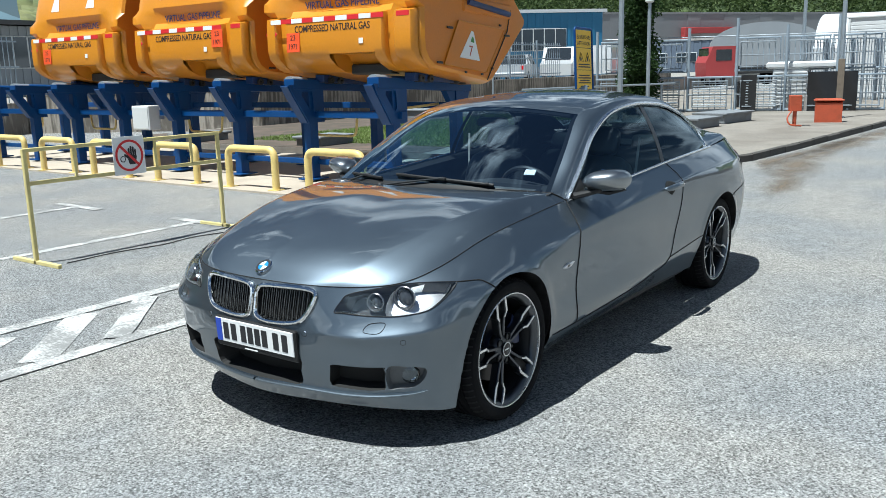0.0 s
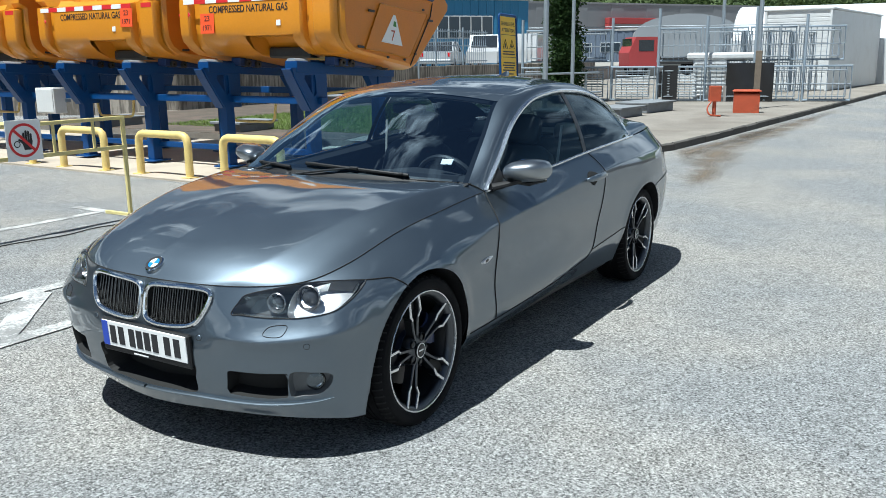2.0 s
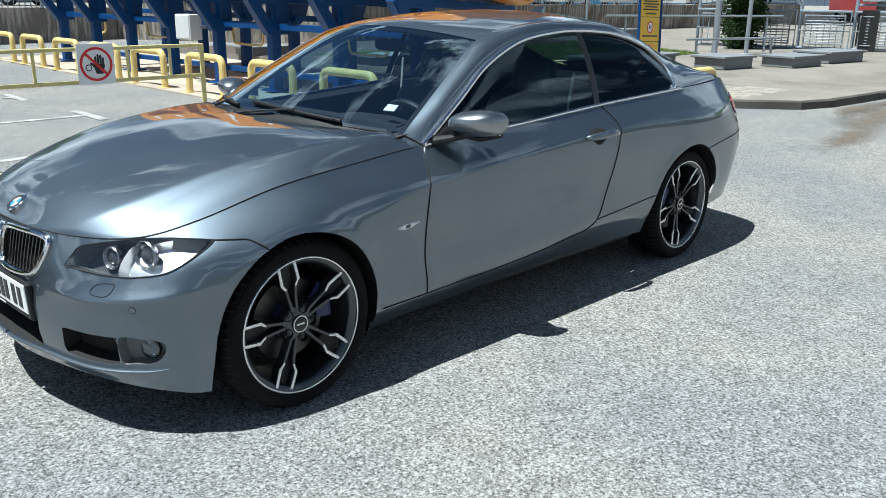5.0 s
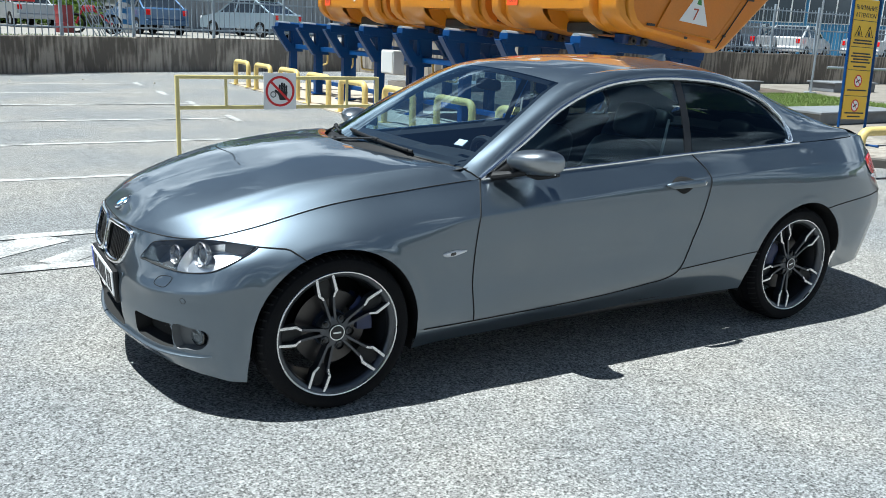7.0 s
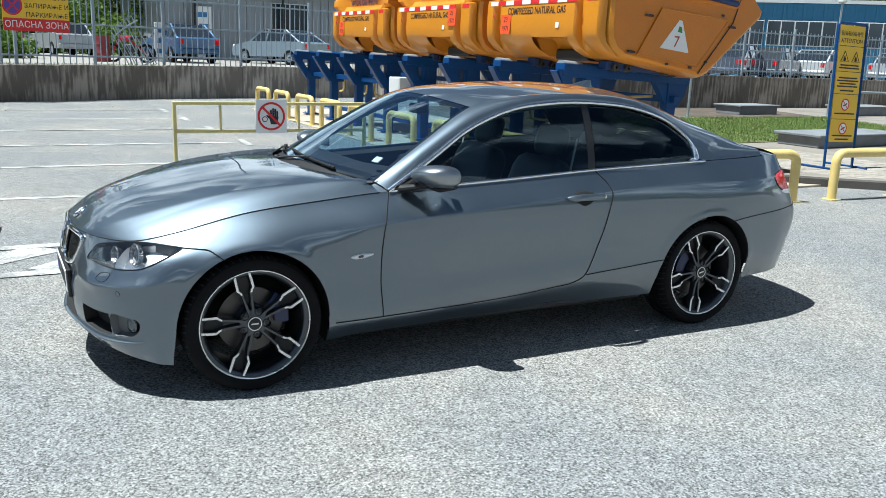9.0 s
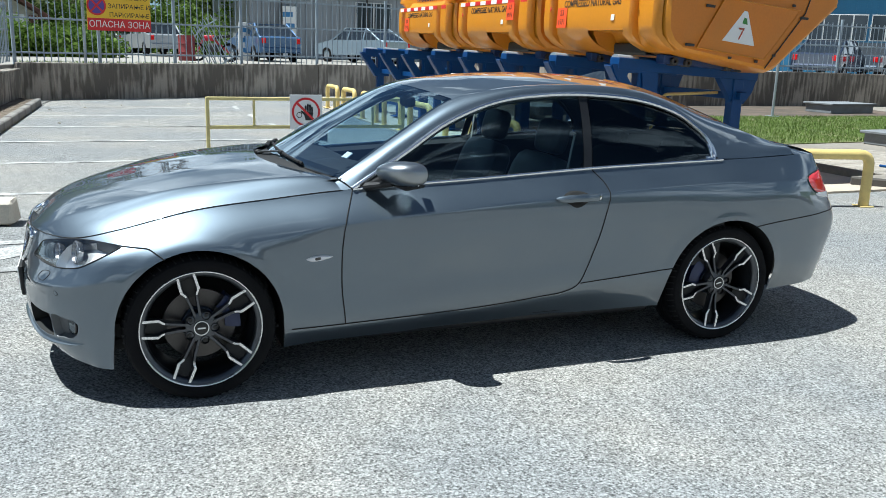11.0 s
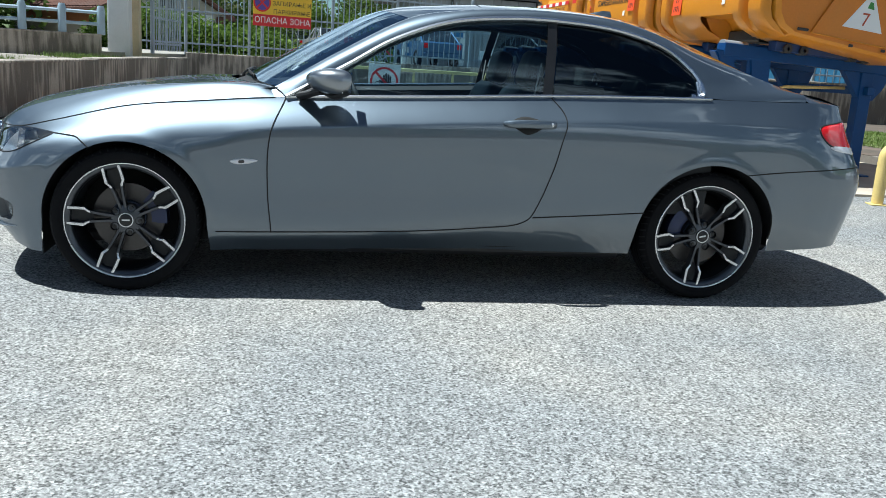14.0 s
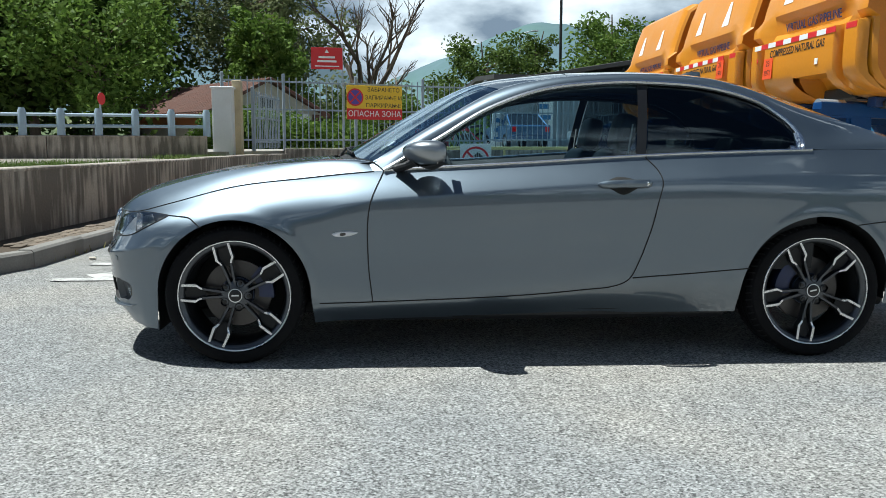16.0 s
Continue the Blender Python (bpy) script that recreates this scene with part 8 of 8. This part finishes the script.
part("case", cbox(Mesh(), (0, 0, .52), (.26, .16, .36), .01), RUST, hy)
part("door", cbox(Mesh(), (.19, -.10, .52), (.012, .20, .36), .004), KERB, hy)
part("hose", tube(Mesh(), smooth_curve(np.array([(-.1, -.1, .35), (-.2, -.15, .2), (-.15, -.2, .05), (.1, -.2, .02)]), np.linspace(0, 3, 14)), .02, 6), RUST, hy, smooth=True)


def lamp_post(x, y, h, r, head):
    p = thing("lamp_post", "slim galvanised steel lamp post", "lamp post", (x, y, .12), group="lamp posts")
    part("pole", tube(Mesh(), [(0, 0, 0), (0, 0, h * .5), (0, 0, h)], [r, r * .92, r * .85], 10), GALV, p, smooth=True)
    if head:
        part("head", lathe(Mesh(), [(.001, h + .16), (.11, h + .14), (.12, h + .04), (.07, h)], 18), WHITEPAINT, p, smooth=True, angle=40)
    part("base", cbox(Mesh(), (0, 0, .02), (.26, .26, .04), .006), GALV, p)


lamp_post(18.0, 6.60, 3.1, .055, True)
lamp_post(17.2, 7.05, 5.0, .075, False)
lamp_post(24.6, 4.2, 5.2, .06, False)
lamp_post(19.6, 2.05, 4.6, .06, False)
lamp_post(14.05, 12.55, 3.2, .035, True)
lamp_post(20.0, 12.9, 3.3, .035, True)
solo("scorched_board", cbox(Mesh(), (0, 0, .75), (.05, .16, 1.5), .008), surface("weathered_plank", (.16, .13, .10), .9, vary=.3, scale=6), "tall weathered plank leaning on a pole", "plank", m=pose(19.5, 2.02, .12, 0, 0, 8))


def mesh_gate(x, y, rz, w, h, z0=.12, louvre=False):
    g = thing("mesh_panel", "galvanised steel frame panel of the plant enclosure", "fence", (x, y, z0), rz, "enclosure panels")
    part("frame", tube(Mesh(), [(0, 0, .05), (0, 0, h), (w, 0, h), (w, 0, .05)], .040, 6, closed=True), FENCEGREY, g)
    n = int(w / .16)
    for i in range(1, n):
        part("bar", tube(Mesh(), [(i * w / n, 0, .05), (i * w / n, 0, h)], .015, 4), FENCEGREY, g)
    part("rail", tube(Mesh(), [(0, 0, h * .5), (w, 0, h * .5)], .02, 6), GALV, g)
    part("inner_frame", tube(Mesh(), [(.14, -.05, .16), (.14, -.05, h - .12), (w - .14, -.05, h - .12), (w - .14, -.05, .16)], .026, 6, closed=True), GALV, g)
    if louvre:
        for i in range(9):
            part("louvre_slat", cbox(Mesh(), (w / 2, -.03, .22 + i * (h - .4) / 8), (w - .32, .05, .028), .004, ), GALV, g)


for i in range(7):
    mesh_gate(21.0 + i * .42, 9.6 - i * 1.35, -72.5, 1.32, 1.05, louvre=i in (1, 2, 3))
    if i not in (2,):
        mesh_gate(22.2 + i * .42, 10.0 - i * 1.35, -72.5, 1.32, 1.05, 1.30)
    solo("enclosure_post", tube(Mesh(), [(0, 0, 0), (0, 0, 1.3), (0, 0, 2.55 + .25 * (i % 2))], .045, 8), FENCEGREY, "tall grey steel post of the plant enclosure", "post", group="enclosure posts", smooth=True, m=pose(21.1 + i * .42, 9.62 - i * 1.35, .12))
for i in range(4):
    mesh_gate(26.0 + i * 1.4, 4.6 - i * .55, -21, 1.40, 2.2)
lu = thing("louvred_unit", "white louvred cooling unit with a pale cover", "machine", (23.4, 4.25, .12), -75)
part("case", cbox(Mesh(), (0, 0, .62), (1.0, .7, 1.25), .02), WHITEPAINT, lu)
for k in range(9):
    part("slat", cbox(Mesh(), (0, -.37, .18 + k * .12), (.92, .05, .05), .008, pose(0, 0, 0)), WHITEPAINT, lu)
part("cover", cbox(Mesh(), (.4, .1, 1.36), (2.2, 1.0, .22), .06), WHITEPAINT, lu)
tp = Mesh()
rows = []
for z in np.linspace(0, 1.15, 6):
    rows.append([(x, .06 * math.sin(x * 7 + z * 3), z) for x in np.linspace(0, 1.35, 14)])
solo("black_tarp", sheet(tp, rows), surface("black_sheeting", (.012, .012, .014), .5, vary=.3, scale=5, bump=.3), "black plastic sheet hung over the enclosure", "tarpaulin", smooth=True, m=pose(22.77, 3.58, .12, 0, 0, -72))
solo("black_sheet", sheet(Mesh(), [[(x, .03 * math.sin(x * 9), z) for x in np.linspace(0, .44, 6)] for z in np.linspace(0, 1.1, 4)]), surface("black_cloth", (.01, .01, .011), .7, vary=.3, scale=5), "black sheet tied to the enclosure panel", "tarpaulin", smooth=True, m=pose(22.23, 5.37, .12, 0, 0, -72))
solo("dark_bollard", lathe(Mesh(), [(.001, 0), (.10, 0), (.10, .85), (.001, .88)], 14), BLACK, "short dark bollard in the yard", "bollard", m=pose(25.0, 6.3, .12))
for k, (a, b) in enumerate((((14.5, 8.5, 1.05), (20, 6.6, 1.05)), ((15.5, 6.9, .55), (18.6, 6.0, .55)), ((21.5, 9.6, 2.42), (24.8, 1.6, 2.42)))):
    pp = thing("service_pipe", "white painted service pipe on short supports", "pipe")
    part("pipe", tube(Mesh(), [a, b], .028 if k < 2 else .015, 10), GALV, pp, smooth=True)
    for t in (.1, .9):
        p = Vector(a).lerp(Vector(b), t)
        part("support", tube(Mesh(), [(p.x, p.y, .12), (p.x, p.y, p.z)], .03, 8), GALV, pp, smooth=True)
truck = thing("red_truck", "red lorry cab standing beyond the enclosure", "truck", (52, 16.0, .2), -53)
part("cab", Mesh().add([(-1.1, -1.1, .6), (.9, -1.1, .6), (.9, -1.1, 2.5), (-.7, -1.1, 2.5), (-1.15, -1.1, 1.5), (-1.1, 1.1, .6), (.9, 1.1, .6), (.9, 1.1, 2.5), (-.7, 1.1, 2.5), (-1.15, 1.1, 1.5)],
                       [(0, 1, 2, 3, 4), (5, 6, 7, 8, 9), (0, 1, 6, 5), (1, 2, 7, 6), (2, 3, 8, 7), (3, 4, 9, 8), (4, 0, 5, 9)]), FADEDRED, truck)
for s in (-1, 1):
    part("side_window", cbox(Mesh(), (0, s * 1.105, 1.95), (1.0, .02, .7), .005), CARGLASS, truck)
part("windscreen", cbox(Mesh(), (-.95, 0, 1.98), (.03, 1.9, .85), .005, pose(0, 0, 0, 0, 0, 0)), CARGLASS, truck)
part("bed", cbox(Mesh(), (3.4, 0, 1.0), (4.8, 2.2, .5), .03), DARKSTEEL, truck)
for x in (-.3, 3.6, 4.7):
    for s in (-1, 1):
        part("wheel", lathe(Mesh(), [(.46, -.14), (.46, .14), (.2, .15), (.2, -.15)], 20, Matrix.Translation((x, s * .95, .46)) @ pose(0, 0, 0, 90, 0, 0), closed=True), RUBBER, truck, smooth=True, angle=40)

# far street lamp and mast behind the cladded hall
sl = thing("street_lamp", "tall grey street lamp with a short arm", "street lamp", (9.2, 60, .8))
part("pole", tube(Mesh(), [(0, 0, 0), (0, 0, 4), (0, 0, 8.3)], [.09, .075, .06], 8), GALV, sl, smooth=True)
part("arm", tube(Mesh(), [(0, 0, 8.3), (.4, 0, 8.6), (1.0, 0, 8.75)], .04, 6), GALV, sl, smooth=True)
part("lamp_head", cbox(Mesh(), (1.15, 0, 8.74), (.5, .2, .1), .03), GALV, sl)
solo("mast", tube(Mesh(), [(0, 0, 0), (0, 0, 8), (0, 0, 16)], [.13, .11, .09], 10), DARKSTEEL, "tall dark steel mast standing behind the hall", "mast", smooth=True, m=pose(12.3, 60, .8))


# ---- trees, hedge, hills ----
BARK = surface("grey_brown_bark", (.12, .09, .065), .95, vary=.3, scale=5, fine=30, bump=.6, bump_size=.02, stretch=(1, 1, .3))


def leaf_material(name, c1, c2):
    m, t, bsdf = nodes_of(name)
    n, link = t.nodes.new, t.links.new
    geo, ramp = n("ShaderNodeNewGeometry"), n("ShaderNodeValToRGB")
    ramp.color_ramp.elements[0].color, ramp.color_ramp.elements[1].color = (*c1, 1), (*c2, 1)
    link(geo.outputs["Random Per Island"], ramp.inputs["Fac"])
    link(ramp.outputs["Color"], bsdf.inputs["Base Color"])
    bsdf.inputs["Roughness"].default_value = .7
    bsdf.inputs["Specular IOR Level"].default_value = .2
    tr, mix = n("ShaderNodeBsdfTranslucent"), n("ShaderNodeMixShader")
    link(ramp.outputs["Color"], tr.inputs["Color"])
    mix.inputs[0].default_value = .35
    link(bsdf.outputs[0], mix.inputs[1])
    link(tr.outputs[0], mix.inputs[2])
    link(mix.outputs[0], t.nodes["Material Output"].inputs["Surface"])
    return m


LEAF = leaf_material("broad_leaves", (.040, .072, .014), (.125, .185, .040))
LEAF2 = leaf_material("fresh_leaves", (.058, .112, .017), (.165, .250, .050))
LEAF3 = leaf_material("olive_leaves", (.075, .100, .042), (.185, .210, .095))
LEAFDARK = leaf_material("dark_conifer_leaves", (.014, .034, .010), (.040, .075, .020))


def leaves(M, centres, n, size, r, squash=.8):
    """Small folded leaves scattered in clumps round the centres."""
    vs_, fs_ = [], []
    for _ in range(n):
        c, rad = centres[r.randrange(len(centres))]
        d = Vector((r.gauss(0, 1), r.gauss(0, 1), r.gauss(0, 1) * squash))
        d = d.normalized() * rad * (r.random() ** .45)
        p = c + d
        a = Vector((r.gauss(0, 1), r.gauss(0, 1), r.gauss(0, .7))).normalized()
        b = a.cross(Vector((r.gauss(0, 1), r.gauss(0, 1), r.gauss(0, 1)))).normalized()
        s = size * r.uniform(.6, 1.3)
        o = len(vs_)
        vs_ += [p - a * s, p + b * s * .5, p + a * s, p - b * s * .5]
        fs_.append((o, o + 1, o + 2, o + 3))
    M.add(vs_, fs_)


def tree(name, label, place, h, spread, seed, mat=None, n=4200, size=.13, trunk=.20, bare=.22, clumps=26, category="tree", squash=.8, leafless=False):
    r = random.Random(seed)
    root = thing(name, label, category, place)
    M = Mesh()
    top = Vector((r.gauss(0, .05) * h, r.gauss(0, .05) * h, h * .86))
    mid = Vector((r.gauss(0, .03) * h, r.gauss(0, .03) * h, h * .45))
    tube(M, smooth_curve(np.array([(0, 0, -.1), mid, top]), np.linspace(0, 2, 9)), [trunk * (1 - .1 * i) for i in range(9)], 8)
    centres = []
    if leafless:
        M = Mesh()

        def limb(p, d, length, rad, depth):
            bend = Vector((r.gauss(0, .22), r.gauss(0, .22), r.gauss(.05, .12)))
            m1 = p + d * length * .5 + bend * length * .22
            e = p + (d + bend * .5).normalized() * length
            tube(M, [p, m1, e], [rad, rad * .82, rad * .62], 6 if depth < 2 else 4 if depth < 4 else 3)
            if depth >= 5:
                return
            for q in range(2 if depth == 1 else 3):
                nd = (d + Vector((r.gauss(0, .48), r.gauss(0, .48), r.uniform(.0, .5)))).normalized()
                limb(m1.lerp(e, r.uniform(.1, 1)) if q else e, nd, length * r.uniform(.55, .82), rad * (.66 if q == 0 else .5), depth + 1)

        limb(Vector((0, 0, -.1)), Vector((.05, 0, 1)), h * .20, trunk * 1.4, 0)
        for a in (.3, 2.3, 4.4, 5.6):
            limb(Vector((0, 0, h * .18)), Vector((math.cos(a) * .5, math.sin(a) * .5, 1)).normalized(), h * .27, trunk * .85, 1)
        clumps = 0
    for k in range(clumps):
        z0 = bare + (1 - bare) * (k + .5) / clumps * .82
        base = Vector(smooth_curve(np.array([(0, 0, 0), mid, top]), np.array([min(1.95, z0 / .86 * 2 * .8)]))[0])
        a = k * 2.399 + r.uniform(-.4, .4)
        prof = math.sin(math.pi * min(.98, (z0 - bare * .6) / (1 - bare * .6))) ** .6
        L0 = spread * prof * r.uniform(.55, 1.1)
        tip = base + Vector((math.cos(a) * L0, math.sin(a) * L0, h * r.uniform(.06, .18)))
        md = base.lerp(tip, .5) + Vector((r.gauss(0, .1), r.gauss(0, .1), r.gauss(0, .1) * h * .1))
        tube(M, [base, md, tip], [trunk * .35, trunk * .22, trunk * .06], 5)
        for f in (.65, 1.0):
            c = base.lerp(tip, f) + Vector((r.gauss(0, .2), r.gauss(0, .2), r.gauss(0, .2)))
            centres.append((c, spread * r.uniform(.20, .38)))
    part("trunk", M, BARK, root, smooth=True, recalc=False)
    if not leafless:
        C = Mesh()
        leaves(C, centres, n, size, r, squash)
        tagged(part("crown", C, mat or LEAF, root, recalc=False), kind="stuff")
    return root


# rows: name, label, x, y, height, spread, material, leaves
for i, (x, y, h, s, m, n) in enumerate(((-14.5, 30, 9.5, 3.4, LEAF, 15000), (-18.5, 36, 12.5, 4.2, LEAF, 16000), (-22, 30, 10.5, 4.0, LEAF, 14000), (-16.5, 40, 13, 4.3, LEAF, 16000), (-17, 45, 15, 4.6, LEAF, 14000), (-26, 40, 14, 4.6, LEAF, 5000))):
    tree("broadleaf_tree", "tall dark green broadleaf tree above the wall", (x, y, .7), h, s, 20 + i, m, n, .21, .22, .16, 34)
tree("young_tree", "young broadleaf tree with slim forked trunk", (-11.2, 26.5, .7), 6.6, 2.9, 41, LEAF2, 11000, .12, .10, .26, 26)
tree("willow_tree", "tall olive-green tree behind the gate", (-8.2, 47, .8), 12.5, 4.6, 42, LEAF3, 15000, .15, .25, .20, 34)
tree("fresh_green_tree", "bright fresh green tree behind the fence", (-7.3, 41, .8), 8.2, 2.3, 43, LEAF2, 11000, .15, .16, .15, 26)
tree("bare_tree", "leafless grey tree with many bare twigs", (-2.2, 50, .8), 12.0, 3.8, 44, None, 0, 0, .26, .25, 24, leafless=True)
tree("round_tree", "dense rounded green tree in the distance", (6.2, 58, .8), 9.0, 3.8, 45, LEAF, 10000, .16, .2, .12, 28)
tree("narrow_tree", "narrow upright dark green tree in the distance", (11.6, 66, .8), 11.0, 1.7, 46, LEAF, 7000, .16, .2, .05, 30)
tree("roadside_tree", "green tree standing behind the cladded hall", (15.6, 56, .8), 11.0, 3.8, 47, LEAF2, 10000, .17, .2, .15, 28)
tree("roadside_tree", "green tree standing behind the cladded hall", (22.0, 60, .8), 10.5, 3.6, 48, LEAF, 6000, .17, .2, .15, 28)
cy = thing("cypress", "tall narrow dark green cypress beside a lamp post", "tree", (20.6, 7.95, .12))
part("trunk", tube(Mesh(), [(0, 0, 0), (0, 0, 3), (.05, 0, 6.8)], [.10, .08, .02], 8), BARK, cy, smooth=True)
C_ = Mesh()
rc = random.Random(50)
leaves(C_, [(Vector((rc.gauss(0, .16), rc.gauss(0, .16), .25 + 7.0 * k / 120)), .36 * (1 - (k / 125) ** 3) + .05) for k in range(120)], 42000, .055, rc, 1.3)
tagged(part("crown", C_, LEAFDARK, cy, recalc=False), kind="stuff")


def scrub(name, label, spots, n, size, mat, seed):
    r = random.Random(seed)
    C = Mesh()
    leaves(C, [(Vector(p), rad) for p, rad in spots], n, size, r, .9)
    return solo(name, C, mat, label, "shrubs", kind="stuff", recalc=False)


rr = random.Random(77)
scrub("hedge", "overgrown green hedge behind the fence", [((x, 46 + rr.uniform(-2, 3), .9 + rr.uniform(.2, 2.4)), rr.uniform(.8, 1.6)) for x in np.linspace(-7, 6.0, 34)], 16000, .13, LEAF2, 1)
scrub("bank_shrubs", "bushy green bank between the lane and the house", [((-7.6 + 6.2 * k / 16 + rr.uniform(-.4, .4), 28.4 + 2.6 * k / 16 + rr.uniform(-.8, 1.8), .9 + rr.uniform(0, 1.3) * (1 - k / 24)), rr.uniform(.5, .95)) for k in range(17) for _ in range(3)], 21000, .10, LEAF2, 6)
scrub("far_shrubs", "band of mixed shrubs beyond the lane", [((x, 56 + rr.uniform(-4, 4), 1.2 + rr.uniform(0, 3.6)), rr.uniform(1.2, 2.4)) for x in np.linspace(-14, 16, 34)], 11000, .22, LEAF3, 2)
scrub("wood_edge", "dense dark undergrowth below the trees", [((x, 33 + rr.uniform(-2, 8), 1.0 + rr.uniform(0, 4.2)), rr.uniform(1.2, 2.4)) for x in np.linspace(-32, -11, 34)], 13000, .20, LEAF, 3)

# wooded hills round the valley


def hill_material():
    m, t, bsdf = nodes_of("wooded_hillside")
    n, link = t.nodes.new, t.links.new
    co = n("ShaderNodeTexCoord")
    vor, noi, big = n("ShaderNodeTexVoronoi"), n("ShaderNodeTexNoise"), n("ShaderNodeTexNoise")
    vor.inputs["Scale"].default_value = .16
    noi.inputs["Scale"].default_value, noi.inputs["Detail"].default_value = .5, 6
    big.inputs["Scale"].default_value, big.inputs["Detail"].default_value = .012, 5
    for tex in (vor, noi, big):
        link(co.outputs["Object"], tex.inputs["Vector"])
    ramp = n("ShaderNodeValToRGB")
    e = ramp.color_ramp.elements
    e[0].color, e[1].color = (.030, .055, .018, 1), (.085, .12, .040, 1)
    sep = n("ShaderNodeSeparateColor")
    link(vor.outputs["Color"], sep.inputs[0])
    add = n("ShaderNodeMath")
    add.operation = "MULTIPLY_ADD"
    add.inputs[1].default_value = .5
    link(sep.outputs[0], add.inputs[0])
    link(noi.outputs["Fac"], add.inputs[2])
    half = n("ShaderNodeMath")
    half.operation = "MULTIPLY"
    half.inputs[1].default_value = .9
    link(add.outputs[0], half.inputs[0])
    link(half.outputs[0], ramp.inputs["Fac"])
    mix = n("ShaderNodeMix")
    mix.data_type = "RGBA"
    mix.inputs["B"].default_value = (.20, .20, .085, 1)
    mr = n("ShaderNodeMapRange")
    mr.inputs["From Min"].default_value, mr.inputs["From Max"].default_value = .52, .62
    mr.inputs["To Max"].default_value = .75
    link(big.outputs["Fac"], mr.inputs["Value"])
    link(mr.outputs["Result"], mix.inputs["Factor"])
    link(ramp.outputs["Color"], mix.inputs["A"])
    link(mix.outputs["Result"], bsdf.inputs["Base Color"])
    bsdf.inputs["Roughness"].default_value = .95
    bp = n("ShaderNodeBump")
    bp.inputs["Strength"].default_value, bp.inputs["Distance"].default_value = 1.0, 4.0
    link(vor.outputs["Distance"], bp.inputs["Height"])
    bp.invert = True
    link(bp.outputs["Normal"], bsdf.inputs["Normal"])
    return m


def hill_ring(name, label, r0, r1, az0, az1, height, mat, na=240, nr=26, rough=6.0, wide=1.0):
    rows = []
    for i in range(nr):
        k = i / (nr - 1)
        row = []
        for j in range(na + 1):
            a = radians(az0 + (az1 - az0) * j / na)
            R = r0 + (r1 - r0) * k
            p = Vector((R * math.cos(a), R * math.sin(a), 0))
            hh = height(math.degrees(a), k) * k ** .8
            nz = noise.noise(p * .012 * wide) * .35 + noise.noise(p * .045 * wide) * .12
            z = -2 + hh * (1 + nz) + rough * k * noise.noise(p * .17 * wide)
            row.append((p.x, p.y, max(z, -2)))
        rows.append(row)
    return solo(name, sheet(Mesh(), rows), mat, label, "hill", kind="structure", smooth=True, recalc=False)


hill_ring("hill_east", "wooded green hillside beyond the depot", 190, 520, -20, 62, lambda a, k: 62 + 14 * math.sin(radians(a * 6)), hill_material(), 300, 40, 5.0)
def forest(name, label, n, r0, r1, az0, az1, height, seed, mat):
    """Tree crowns scattered over a hillside, as one mesh of lumpy clumps."""
    r = random.Random(seed)
    centres = []
    for _ in range(n):
        k = r.random() ** .8
        a = r.uniform(az0, az1)
        if noise.noise(Vector((math.cos(radians(a)) * 3, math.sin(radians(a)) * 3, k * 5))) < -.40:
            continue
        R = r0 + (r1 - r0) * k
        p = Vector((R * math.cos(radians(a)), R * math.sin(radians(a)), 0))
        z = -2 + height(a, k) * k ** .8 * (1 + noise.noise(p * .012) * .35 + noise.noise(p * .045) * .12)
        s = r.uniform(1.6, 4.0)
        centres.append((p + Vector((0, 0, z + s * .6)), s))
    C = Mesh()
    leaves(C, centres, n * 27, .55, r, .8)
    return solo(name, C, mat, label, "trees", kind="stuff", recalc=False)



EAST = lambda a, k: 62 + 14 * math.sin(radians(a * 6))
forest("hill_wood", "dense mixed woodland covering the hillside", 11000, 195, 500, 4, 50, EAST, 5, leaf_material("far_woodland", (.022, .042, .014), (.085, .120, .040)))
hill_ring("hill_round", "low wooded hills closing the valley", 330, 800, 62, 340, lambda a, k: (34 + 12 * math.sin(radians(a * 3))) * (1 if a % 360 < 120 else max(.25, 1 - (a % 360 - 120) / 50)), hill_material(), 300, 16, 4.0)
# distance haze is put into the mountain's colour
MOUNT = surface("haze_tinted_mountain", (.115, .17, .20), 1.0, vary=.14, scale=.004, fine=.03, bump=0, stain=(.10, .18, .15), stain_amount=.6, spec=.0)
hill_ring("mountain", "far mountain ridge with haze in its blue-green colour", 1500, 2300, 60, 120, lambda a, k: 235 + 70 * math.sin(radians((a - 67) * 9)) + 25 * math.sin(radians(a * 23)), MOUNT, 160, 16, 8.0, .12)

# unseen earth bank with scrub, closing the yard on the side away from the rack
# added to give the car's side a dark band to reflect
rows = []
for j, (y, z) in enumerate(((-26, 0), (-28, 1.6), (-30, 3.0), (-34, 3.9), (-60, 4.2), (-120, 3.0))):
    rows.append([(x, y + 1.5 * noise.noise(Vector((x * .08, j, 0))), z * (1 + .25 * noise.noise(Vector((x * .05, j * .7, 3)))) - .02) for x in np.linspace(-110, 110, 90)])
solo("added_earth_bank", sheet(Mesh(), rows), SOIL, "added brown earth bank out of view across the yard", "ground", kind="structure", smooth=True, recalc=False)
# scrub added on the unseen bank to darken those reflections further
spots = []
for k in range(190):
    q = rr.random()
    spots.append(((-62 + 124 * k / 189 + rr.uniform(-.6, .6), -27 - 6 * q + rr.uniform(-.5, .5), .5 + 3.2 * q), rr.uniform(1.0, 2.1)))
scrub("added_bank_scrub", "added dense dark green scrub on the unseen earth bank", spots, 26000, .34, LEAF, 6)
